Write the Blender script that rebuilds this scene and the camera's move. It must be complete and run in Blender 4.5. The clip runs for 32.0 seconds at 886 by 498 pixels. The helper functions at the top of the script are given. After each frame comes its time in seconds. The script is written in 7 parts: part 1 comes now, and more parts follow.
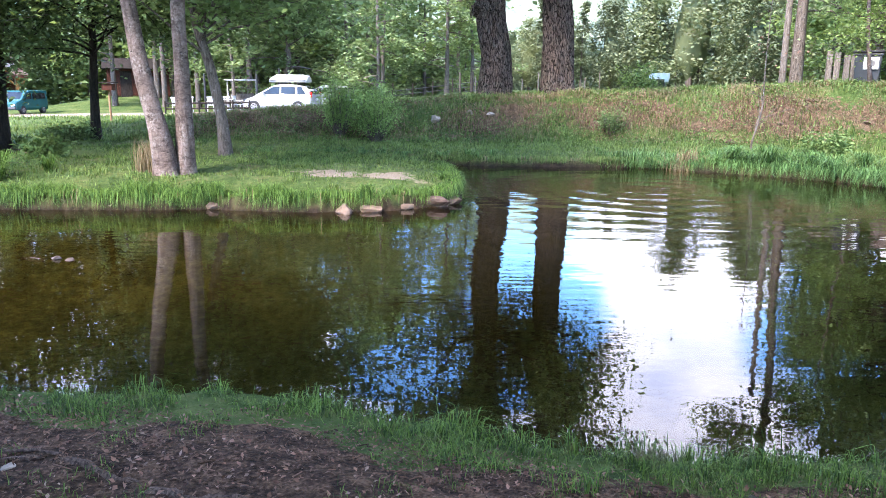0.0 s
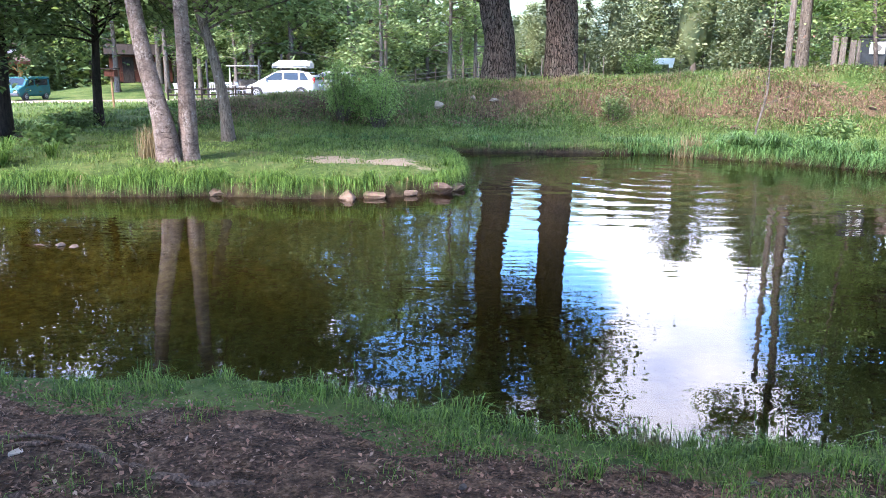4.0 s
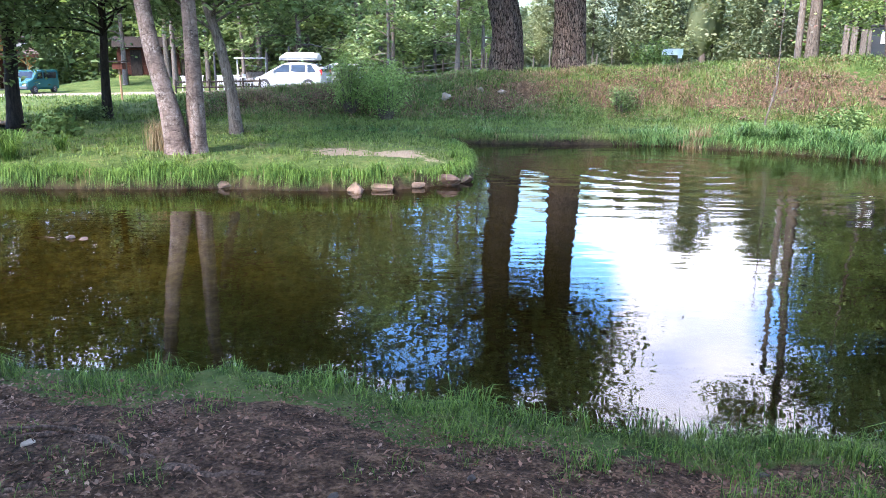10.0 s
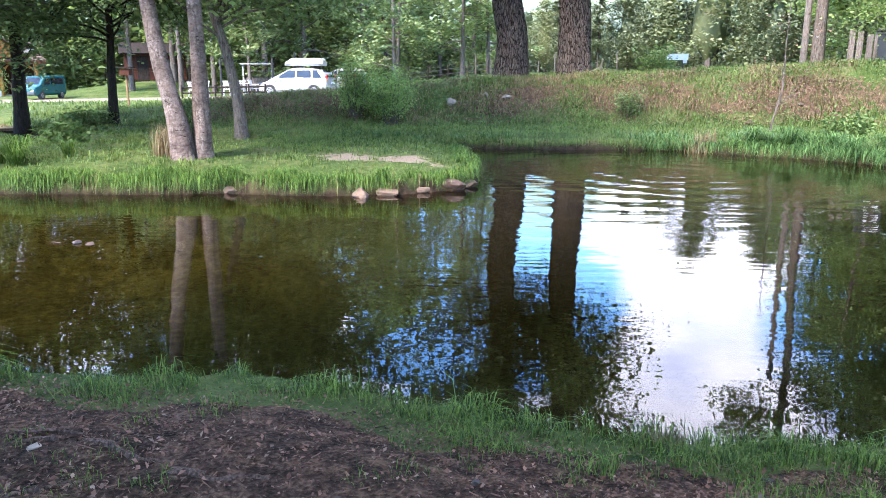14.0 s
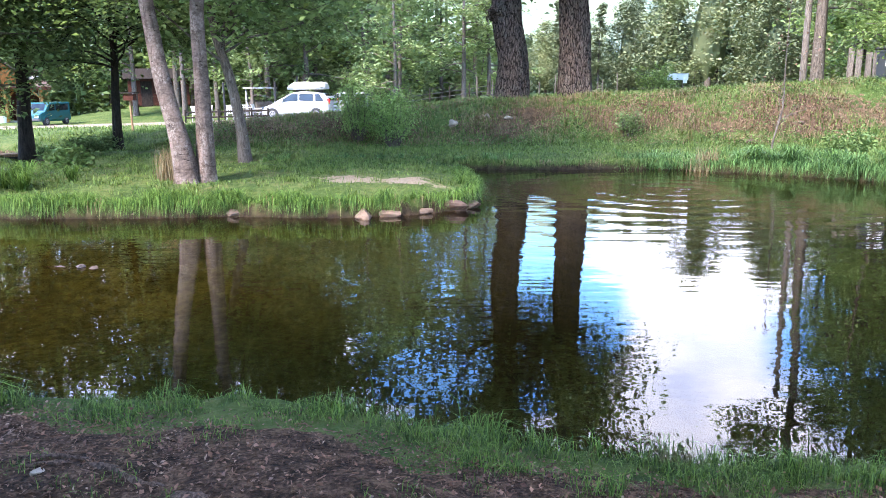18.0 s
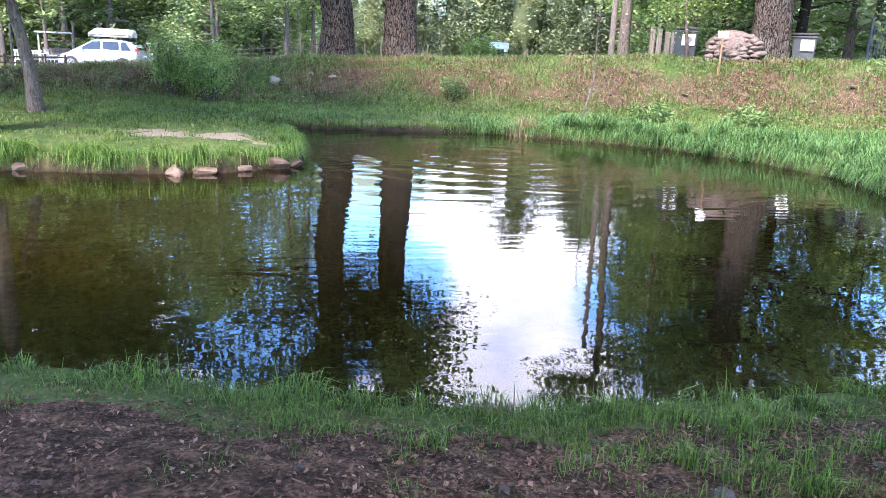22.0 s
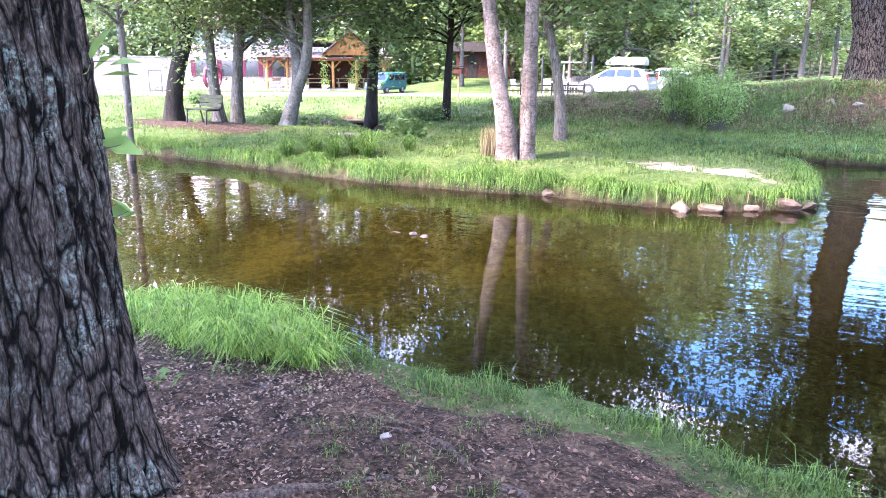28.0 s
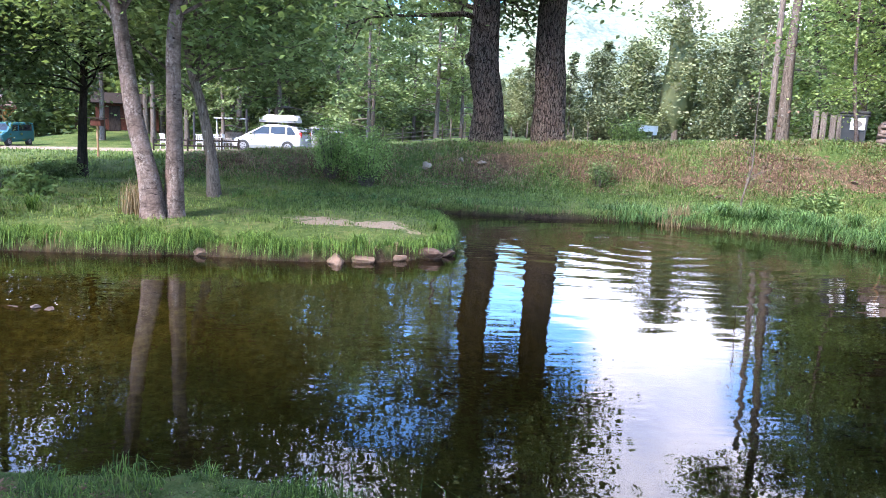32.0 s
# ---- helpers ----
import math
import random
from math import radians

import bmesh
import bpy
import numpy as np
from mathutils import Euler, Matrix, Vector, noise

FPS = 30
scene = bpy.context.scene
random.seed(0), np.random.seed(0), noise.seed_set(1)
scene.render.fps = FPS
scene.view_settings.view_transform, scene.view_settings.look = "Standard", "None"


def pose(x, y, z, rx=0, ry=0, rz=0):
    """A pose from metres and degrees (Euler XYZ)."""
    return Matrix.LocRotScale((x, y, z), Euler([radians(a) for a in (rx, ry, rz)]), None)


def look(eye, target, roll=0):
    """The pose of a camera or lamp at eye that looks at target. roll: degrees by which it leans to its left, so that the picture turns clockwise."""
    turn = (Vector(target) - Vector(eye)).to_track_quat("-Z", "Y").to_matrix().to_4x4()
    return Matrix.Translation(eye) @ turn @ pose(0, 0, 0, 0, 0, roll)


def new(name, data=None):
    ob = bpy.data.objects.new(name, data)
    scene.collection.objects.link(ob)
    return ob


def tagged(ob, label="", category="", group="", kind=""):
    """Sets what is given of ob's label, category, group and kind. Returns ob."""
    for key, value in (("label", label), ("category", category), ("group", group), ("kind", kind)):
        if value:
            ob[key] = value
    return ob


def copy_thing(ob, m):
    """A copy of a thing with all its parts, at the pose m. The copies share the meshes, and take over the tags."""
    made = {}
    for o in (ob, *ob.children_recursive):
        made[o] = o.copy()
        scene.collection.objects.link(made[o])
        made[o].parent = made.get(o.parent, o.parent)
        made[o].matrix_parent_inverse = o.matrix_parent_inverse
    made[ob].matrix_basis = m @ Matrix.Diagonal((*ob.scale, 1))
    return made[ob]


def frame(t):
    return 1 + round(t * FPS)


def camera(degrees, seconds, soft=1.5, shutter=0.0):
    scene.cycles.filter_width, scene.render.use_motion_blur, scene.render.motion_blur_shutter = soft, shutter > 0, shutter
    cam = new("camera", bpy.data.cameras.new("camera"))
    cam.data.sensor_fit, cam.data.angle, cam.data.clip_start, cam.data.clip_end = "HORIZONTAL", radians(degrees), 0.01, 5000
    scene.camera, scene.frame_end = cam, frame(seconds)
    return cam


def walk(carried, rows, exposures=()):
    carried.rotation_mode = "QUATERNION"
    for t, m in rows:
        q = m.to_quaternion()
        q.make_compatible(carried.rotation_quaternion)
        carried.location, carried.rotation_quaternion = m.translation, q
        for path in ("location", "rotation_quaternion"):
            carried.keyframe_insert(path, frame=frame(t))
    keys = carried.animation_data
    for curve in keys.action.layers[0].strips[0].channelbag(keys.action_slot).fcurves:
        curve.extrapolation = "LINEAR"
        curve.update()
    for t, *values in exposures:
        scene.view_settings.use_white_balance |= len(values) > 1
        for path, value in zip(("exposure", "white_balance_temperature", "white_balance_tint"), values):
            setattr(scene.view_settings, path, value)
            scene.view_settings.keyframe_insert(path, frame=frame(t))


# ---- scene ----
cam = camera(62.0, 32.0, 0.9)

PATH = [
    (0, (0.004, 0.001, 1.903), (0.029, 1.955, 1.476), 0.4),
    (0.5, (0.004, -0.011, 1.906), (0.028, 1.942, 1.474), 0.4),
    (1, (0.005, -0.003, 1.899), (0.027, 1.949, 1.462), 0.3),
    (1.5, (0.003, -0.007, 1.901), (0.025, 1.943, 1.458), 0.3),
    (2, (0.003, -0.006, 1.901), (0.022, 1.943, 1.453), 0.3),
    (2.5, (0.002, -0.003, 1.901), (0.02, 1.946, 1.452), 0.3),
    (3, (0.004, -0.004, 1.902), (0.02, 1.944, 1.449), 0.3),
    (3.5, (0.001, 0.005, 1.904), (0.018, 1.951, 1.445), 0.3),
    (5.5, (-0.001, -0.005, 1.904), (0.013, 1.939, 1.437), 0.4),
    (6, (-0.001, -0.006, 1.902), (0.009, 1.939, 1.433), 0.3),
    (6.5, (0.002, 0.0, 1.902), (0.01, 1.944, 1.431), 0.4),
    (7, (0.001, -0.005, 1.912), (0.009, 1.937, 1.434), 0.3),
    (7.5, (0.0, 0.003, 1.905), (0.005, 1.945, 1.426), 0.3),
    (8, (0.001, -0.004, 1.903), (0.004, 1.938, 1.425), 0.3),
    (8.5, (-0.003, -0.006, 1.904), (0.002, 1.936, 1.426), 0.2),
    (9, (0.001, -0.007, 1.901), (0.001, 1.935, 1.422), 0.1),
    (9.5, (-0.004, -0.001, 1.9), (-0.004, 1.939, 1.416), 0.1),
    (10, (-0.003, 0.003, 1.903), (-0.007, 1.943, 1.419), 0.1),
    (10.5, (-0.005, 0.006, 1.899), (-0.012, 1.947, 1.416), 0.0),
    (11, (0.0, 0.016, 1.891), (-0.007, 1.957, 1.411), 0.0),
    (11.5, (0.002, 0.013, 1.893), (-0.003, 1.953, 1.408), 0.0),
    (12, (0.002, 0.007, 1.897), (0.002, 1.947, 1.409), -0.1),
    (12.5, (0.005, 0.0, 1.897), (0.008, 1.939, 1.407), -0.2),
    (13, (0.004, -0.006, 1.91), (0.005, 1.935, 1.425), -0.2),
    (13.5, (0.002, -0.011, 1.904), (-0.003, 1.932, 1.431), -0.1),
    (14, (0.0, -0.003, 1.903), (-0.018, 1.941, 1.432), 0.0),
    (14.5, (0.006, -0.013, 1.907), (-0.014, 1.934, 1.448), -0.0),
    (16.5, (0.002, 0.0, 1.895), (-0.022, 1.951, 1.457), -0.4),
    (17, (0.002, -0.004, 1.9), (-0.022, 1.95, 1.471), -0.5),
    (17.5, (-0.001, -0.006, 1.9), (-0.025, 1.949, 1.478), -0.4),
    (18, (-0.003, -0.003, 1.897), (-0.029, 1.954, 1.482), -0.6),
    (18.5, (-0.003, 0.001, 1.896), (-0.03, 1.959, 1.489), -0.7),
    (19, (-0.001, 0.003, 1.895), (-0.029, 1.962, 1.491), -0.7),
    (19.5, (-0.003, 0.009, 1.897), (-0.03, 1.967, 1.492), -0.7),
    (20, (-0.003, 0.011, 1.895), (-0.025, 1.97, 1.493), -0.7),
    (20.5, (-0.002, 0.011, 1.891), (-0.018, 1.969, 1.486), -0.7),
    (21, (0.01, 0.143, 1.795), (0.05, 2.1, 1.381), -0.2),
    (21.5, (0.019, 0.178, 1.778), (0.331, 2.093, 1.294), 1.8),
    (22, (0.038, 0.18, 1.776), (0.477, 2.067, 1.277), 2.5),
    (22.5, (0.039, 0.177, 1.779), (0.523, 2.049, 1.268), 2.4),
    (23, (0.044, 0.189, 1.775), (0.559, 2.05, 1.254), 2.2),
    (23.5, (0.064, 0.202, 1.762), (0.701, 2.024, 1.239), 2.4),
    (24, (0.064, 0.176, 1.777), (0.744, 1.98, 1.246), 1.9),
    (24.5, (0.061, 0.158, 1.782), (0.74, 1.964, 1.255), 1.4),
    (26.5, (0.013, -0.039, 1.959), (-0.083, 1.884, 1.419), -0.4),
    (27, (-0.065, -0.03, 1.99), (-0.356, 1.875, 1.458), -0.2),
    (27.5, (-0.169, 0.034, 1.999), (-0.773, 1.864, 1.467), -0.6),
    (28, (-0.215, 0.018, 2.059), (-1.005, 1.791, 1.576), 0.4),
    (28.5, (-0.261, 0.04, 2.095), (-1.063, 1.843, 1.765), 1.1),
    (29, (-0.251, 0.034, 2.094), (-1.035, 1.847, 1.783), 1.3),
    (29.5, (-0.261, 0.031, 2.092), (-0.988, 1.87, 1.796), 1.6),
    (30, (-0.262, 0.043, 2.071), (-0.97, 1.893, 1.795), 1.2),
    (30.5, (-0.271, 0.081, 2.063), (-0.912, 1.955, 1.788), 1.2),
    (31, (-0.215, 0.134, 2.05), (-0.561, 2.085, 1.777), 2.0),
    (31.5, (-0.151, 0.237, 2.043), (-0.23, 2.214, 1.746), 2.4),
    (32, (-0.147, 0.268, 2.036), (-0.079, 2.242, 1.72), 2.2),
]
walk(cam, [(t, look(eye, target, roll)) for t, eye, target, roll in PATH], [(0, 3.16, 6480, 22), (19, 3.16, 6480, 21), (24, 3.28, 6480, 25), (26.9, 3.1, 6500, 25), (27.9, 4.2, 6500, 33), (28.6, 3.62, 6550, 35), (30, 3.5, 6550, 35), (31, 2.92, 6450, 27), (32, 2.92, 6450, 24)])

# ---- world and sun ----
SUN_EL, SUN_ROT = 47.0, 222.0
world = bpy.data.worlds.new("world")
scene.world = world
world.use_nodes = True
wn = world.node_tree
wn.nodes.clear()


def wnode(kind, **kw):
    n = wn.nodes.new(kind)
    for k, v in kw.items():
        n.inputs[k].default_value = v
    return n


sky = wn.nodes.new("ShaderNodeTexSky")
sky.sky_type = "NISHITA"
sky.sun_disc = False
sky.sun_elevation, sky.sun_rotation = radians(SUN_EL), radians(SUN_ROT)
sky.air_density, sky.dust_density, sky.ozone_density = 1.0, 0.3, 3.5
wco = wn.nodes.new("ShaderNodeTexCoord")
wmap = wn.nodes.new("ShaderNodeMapping")
wmap.inputs["Scale"].default_value = (1.0, 1.0, 1.9)
wmap.inputs["Location"].default_value = (0.55, 0.1, 0.25)
wnoise = wnode("ShaderNodeTexNoise", Scale=2.6, Detail=7.0, Roughness=0.55, Distortion=0.4)
wramp = wn.nodes.new("ShaderNodeValToRGB")
wramp.color_ramp.elements[0].position, wramp.color_ramp.elements[1].position = 0.43, 0.54
# one large cumulus stands over the hills, looser clouds elsewhere
wdot = wn.nodes.new("ShaderNodeVectorMath")
wdot.operation = "DOT_PRODUCT"
_ca, _ce = radians(16), radians(22)
wdot.inputs[1].default_value = (math.sin(_ca) * math.cos(_ce), math.cos(_ca) * math.cos(_ce), math.sin(_ce))
wbias = wn.nodes.new("ShaderNodeMapRange")
wbias.inputs["From Min"].default_value, wbias.inputs["From Max"].default_value = 0.93, 0.985
wbias.inputs["To Min"].default_value, wbias.inputs["To Max"].default_value = -0.05, 0.2
# and a blue gap beside it
wdot2 = wn.nodes.new("ShaderNodeVectorMath")
wdot2.operation = "DOT_PRODUCT"
_ha, _he = radians(4), radians(17)
wdot2.inputs[1].default_value = (math.sin(_ha) * math.cos(_he), math.cos(_ha) * math.cos(_he), math.sin(_he))
wgap = wn.nodes.new("ShaderNodeMapRange")
wgap.inputs["From Min"].default_value, wgap.inputs["From Max"].default_value = 0.978, 0.993
wgap.inputs["To Min"].default_value, wgap.inputs["To Max"].default_value = 0.0, -0.34
# a second gap on the cloud's other side
wdot3 = wn.nodes.new("ShaderNodeVectorMath")
wdot3.operation = "DOT_PRODUCT"
_ga, _ge = radians(29), radians(18.5)
wdot3.inputs[1].default_value = (math.sin(_ga) * math.cos(_ge), math.cos(_ga) * math.cos(_ge), math.sin(_ge))
wgap2 = wn.nodes.new("ShaderNodeMapRange")
wgap2.inputs["From Min"].default_value, wgap2.inputs["From Max"].default_value = 0.991, 0.998
wgap2.inputs["To Min"].default_value, wgap2.inputs["To Max"].default_value = 0.0, -0.25
wsum3 = wn.nodes.new("ShaderNodeMath")
wblue = wn.nodes.new("ShaderNodeMix")
wblue.data_type, wblue.blend_type = "RGBA", "MULTIPLY"
wblue.inputs["Factor"].default_value, wblue.inputs["B"].default_value = 1.0, (0.6, 0.98, 1.2, 1)
wsum2 = wn.nodes.new("ShaderNodeMath")
wsum = wn.nodes.new("ShaderNodeMath")
wmix = wn.nodes.new("ShaderNodeMix")
wmix.data_type = "RGBA"
wshade = wnode("ShaderNodeTexNoise", Scale=5.5, Detail=6.0, Roughness=0.55)
wtone = wn.nodes.new("ShaderNodeValToRGB")
wtone.color_ramp.elements[0].position, wtone.color_ramp.elements[1].position = 0.36, 0.6
wtone.color_ramp.elements[0].color, wtone.color_ramp.elements[1].color = (3.9, 4.55, 6.1, 1), (6.3, 6.7, 7.6, 1)
wbg = wnode("ShaderNodeBackground", Strength=0.15)
wout = wn.nodes.new("ShaderNodeOutputWorld")
for a, b in ((wco.outputs["Generated"], wmap.inputs["Vector"]), (wmap.outputs[0], wnoise.inputs["Vector"]), (wco.outputs["Generated"], wdot.inputs[0]), (wdot.outputs["Value"], wbias.inputs[0]), (wnoise.outputs["Fac"], wsum.inputs[0]), (wbias.outputs[0], wsum.inputs[1]), (wco.outputs["Generated"], wdot2.inputs[0]), (wdot2.outputs["Value"], wgap.inputs[0]), (wsum.outputs[0], wsum2.inputs[0]), (wgap.outputs[0], wsum2.inputs[1]), (wco.outputs["Generated"], wdot3.inputs[0]), (wdot3.outputs["Value"], wgap2.inputs[0]), (wsum2.outputs[0], wsum3.inputs[0]), (wgap2.outputs[0], wsum3.inputs[1]), (wsum3.outputs[0], wramp.inputs[0]),
             (wramp.outputs[0], wmix.inputs["Factor"]), (wmap.outputs[0], wshade.inputs["Vector"]), (wshade.outputs["Fac"], wtone.inputs[0]), (wtone.outputs[0], wmix.inputs["B"]), (sky.outputs[0], wblue.inputs["A"]), (wblue.outputs["Result"], wmix.inputs["A"]), (wmix.outputs["Result"], wbg.inputs[0]), (wbg.outputs[0], wout.inputs[0])):
    wn.links.new(a, b)

sun = new("sun", bpy.data.lights.new("sun", "SUN"))
sun.data.energy, sun.data.angle, sun.data.color = 2.1, radians(10), (1.0, 0.93, 0.82)
# the sky's sun stands at azimuth SUN_ROT, counted from +y towards +x
_az = radians(SUN_ROT)
_to = Vector((math.sin(_az) * math.cos(radians(SUN_EL)), math.cos(_az) * math.cos(radians(SUN_EL)), math.sin(radians(SUN_EL))))
sun.matrix_world = look(_to * 100, (0, 0, 0))

# ---- materials ----
class Nodes:
    """A small builder of node materials."""

    def __init__(self, name):
        self.mat = bpy.data.materials.new(name)
        self.mat.use_nodes = True
        self.t = self.mat.node_tree
        self.t.nodes.clear()
        self.out = self.t.nodes.new("ShaderNodeOutputMaterial")
        self.co = self.t.nodes.new("ShaderNodeTexCoord").outputs["Object"]

    def add(self, kind, **kw):
        n = self.t.nodes.new(kind)
        for k, v in kw.items():
            s = n.inputs[k.replace("_", " ")]
            if isinstance(v, bpy.types.NodeSocket):
                self.t.links.new(v, s)
            else:
                s.default_value = v
        return n

    def world_pos(self):
        return self.t.nodes.new("ShaderNodeNewGeometry").outputs["Position"]

    def scaled(self, v, s):
        n = self.add("ShaderNodeMapping", Vector=v)
        n.inputs["Scale"].default_value = s
        return n.outputs[0]

    def noise(self, v, scale, detail=4.0, rough=0.55, dist=0.0):
        return self.add("ShaderNodeTexNoise", Vector=v, Scale=scale, Detail=detail, Roughness=rough, Distortion=dist).outputs["Fac"]

    def ramp(self, fac, *stops):
        n = self.t.nodes.new("ShaderNodeValToRGB")
        self.t.links.new(fac, n.inputs[0])
        e = n.color_ramp.elements
        while len(e) < len(stops):
            e.new(0.5)
        for el, (p, c) in zip(e, stops):
            el.position = p
            el.color = (*c, 1) if len(c) == 3 else c
        return n.outputs[0]

    def mix(self, fac, a, b, blend="MIX"):
        n = self.t.nodes.new("ShaderNodeMix")
        n.data_type = "RGBA"
        n.blend_type = blend
        for k, v in (("Factor", fac), ("A", a), ("B", b)):
            s = n.inputs[k]
            if isinstance(v, bpy.types.NodeSocket):
                self.t.links.new(v, s)
            elif isinstance(v, (int, float)):
                s.default_value = v
            else:
                s.default_value = (*v, 1)
        return n.outputs["Result"]

    def math(self, op, a, b=0.0, clamp=False):
        n = self.t.nodes.new("ShaderNodeMath")
        n.operation = op
        n.use_clamp = clamp
        for s, v in zip(n.inputs, (a, b)):
            if isinstance(v, bpy.types.NodeSocket):
                self.t.links.new(v, s)
            else:
                s.default_value = v
        return n.outputs[0]

    def bump(self, h, strength=0.5, distance=0.02):
        return self.add("ShaderNodeBump", Height=h, Strength=strength, Distance=distance).outputs[0]

    def done(self, shader):
        self.t.links.new(shader, self.out.inputs[0])
        return self.mat

    def principled(self, color, rough=0.8, normal=None, metal=0.0, spec=0.3):
        n = self.t.nodes.new("ShaderNodeBsdfPrincipled")
        for k, v in (("Base Color", color), ("Roughness", rough), ("Metallic", metal), ("Specular IOR Level", spec), ("Normal", normal)):
            if v is None:
                continue
            if isinstance(v, bpy.types.NodeSocket):
                self.t.links.new(v, n.inputs[k])
            else:
                n.inputs[k].default_value = (*v, 1) if isinstance(v, tuple) else v
        return n.outputs[0]


def m_plain(name, color, rough=0.6, metal=0.0, vary=0.25, scale=6.0, bump=0.15, spec=0.35):
    """A painted or plain surface with grime at two scales."""
    n = Nodes(name)
    a = n.noise(n.co, scale, 5)
    b = n.noise(n.co, scale * 7, 3)
    f = n.math("ADD", n.math("MULTIPLY", a, 0.65), n.math("MULTIPLY", b, 0.35))
    lo, hi = tuple(c * (1 - vary) for c in color), tuple(min(1, c * (1 + vary * 0.6)) for c in color)
    col = n.ramp(f, (0.3, lo), (0.7, hi))
    return n.done(n.principled(col, rough, n.bump(b, bump, 0.01), metal, spec))


def m_leaf(name, dark, light, scale=0.9, trans=0.35, brown=None, rnd=0.28):
    n = Nodes(name)
    p = n.world_pos()
    f = n.math("ADD", n.math("MULTIPLY", n.noise(p, scale, 3), 0.6), n.math("MULTIPLY", n.noise(p, scale * 11, 2), 0.4))
    f = n.math("ADD", n.math("MULTIPLY", f, 1 - rnd), n.math("MULTIPLY", n.t.nodes.new("ShaderNodeNewGeometry").outputs["Random Per Island"], rnd))
    col = n.ramp(f, (0.34, dark), (0.66, light))
    if brown:
        col = n.mix(n.ramp(n.noise(p, scale * 3.3, 3), (0.6, (0, 0, 0)), (0.72, (1, 1, 1))), col, brown)
    a = n.principled(col, 0.62, None, 0, 0.18)
    b = n.add("ShaderNodeBsdfTranslucent", Color=n.mix(0.5, col, (light[0] * 1.05, light[1] * 1.15, light[2] * 0.8))).outputs[0]
    return n.done(mixed(n, trans, a, b))


def mixed(n, fac, a, b):
    m = n.t.nodes.new("ShaderNodeMixShader")
    if isinstance(fac, bpy.types.NodeSocket):
        n.t.links.new(fac, m.inputs[0])
    else:
        m.inputs[0].default_value = fac
    n.t.links.new(a, m.inputs[1])
    n.t.links.new(b, m.inputs[2])
    return m.outputs[0]


def m_bark(name, dark, light, lichen=None, scale=1.0, ridge=1.0, patch=0.62):
    n = Nodes(name)
    v = n.scaled(n.co, (7 * scale, 7 * scale, 1.3 * scale))
    r = n.noise(v, 2.2, 6, 0.6, 0.6)
    f2 = n.noise(n.co, 22 * scale, 4)
    f = n.math("ADD", n.math("MULTIPLY", r, 0.7), n.math("MULTIPLY", f2, 0.3))
    col = n.ramp(f, (0.36, dark), (0.62, light))
    if lichen:
        col = n.mix(n.ramp(n.noise(n.co, 5.0 * scale, 6, 0.65), (patch, (0, 0, 0)), (patch + 0.06, (1, 1, 1))), col, lichen)
    return n.done(n.principled(col, 0.9, n.bump(f, 0.9 * ridge, 0.03), 0, 0.15))


def m_oak(name, tones, crust_tone, k=1.0):
    """Old bark: upright plates between dark branching fissures, with crusts of lichen."""
    n = Nodes(name)
    warp = n.add("ShaderNodeTexNoise", Vector=n.scaled(n.co, (5 * k, 5 * k, 2.6 * k)), Scale=1.0, Detail=3.0).outputs["Color"]
    v = n.t.nodes.new("ShaderNodeVectorMath")
    v.operation = "MULTIPLY_ADD"
    n.t.links.new(warp, v.inputs[0])
    v.inputs[1].default_value = (0.12 / k, 0.12 / k, 0.3 / k)
    n.t.links.new(n.co, v.inputs[2])
    co = v.outputs[0]

    def crack(sx, sz):
        e = n.t.nodes.new("ShaderNodeTexVoronoi")
        e.feature = "DISTANCE_TO_EDGE"
        n.t.links.new(n.scaled(co, (sx * k, sx * k, sz * k)), e.inputs["Vector"])
        e.inputs["Scale"].default_value = 1.0
        return e.outputs["Distance"]

    d1, d2 = crack(17, 3.0), crack(46, 10)
    d1 = n.math("ADD", d1, n.math("MULTIPLY", n.math("SUBTRACT", n.noise(n.scaled(n.co, (30 * k, 30 * k, 14 * k)), 1.0, 4, 0.7), 0.5), 0.22))
    g = n.noise(n.scaled(n.co, (70 * k, 70 * k, 24 * k)), 1.0, 6, 0.72)
    big = n.noise(n.co, 4.0 * k, 3)
    col = n.ramp(n.math("ADD", n.math("MULTIPLY", g, 0.75), n.math("MULTIPLY", big, 0.25)), (0.36, tones[0]), (0.5, tones[1]), (0.66, tones[2]))
    crust = n.math("MULTIPLY", n.ramp(n.noise(n.co, 3.4 * k, 4, 0.6), (0.48, (0, 0, 0)), (0.6, (1, 1, 1))), n.ramp(n.noise(n.co, 50 * k, 5, 0.75), (0.49, (0, 0, 0)), (0.56, (1, 1, 1))))
    col = n.mix(n.math("MULTIPLY", crust, 0.85), col, crust_tone)
    dark = tuple(c * 0.16 for c in tones[0])
    col = n.mix(n.ramp(d2, (0.0, (0.6, 0.6, 0.6)), (0.12, (0, 0, 0))), col, dark)
    col = n.mix(n.ramp(d1, (0.02, (1, 1, 1)), (0.14, (0, 0, 0))), col, dark)
    h = n.math("ADD", n.ramp(d1, (0.0, (0, 0, 0)), (0.32, (1, 1, 1))), n.math("ADD", n.math("MULTIPLY", n.ramp(d2, (0.0, (0, 0, 0)), (0.2, (1, 1, 1))), 0.35), n.math("MULTIPLY", g, 0.3)))
    return n.done(n.principled(col, 0.92, n.bump(h, 1.0, 0.035 / k), 0, 0.12))


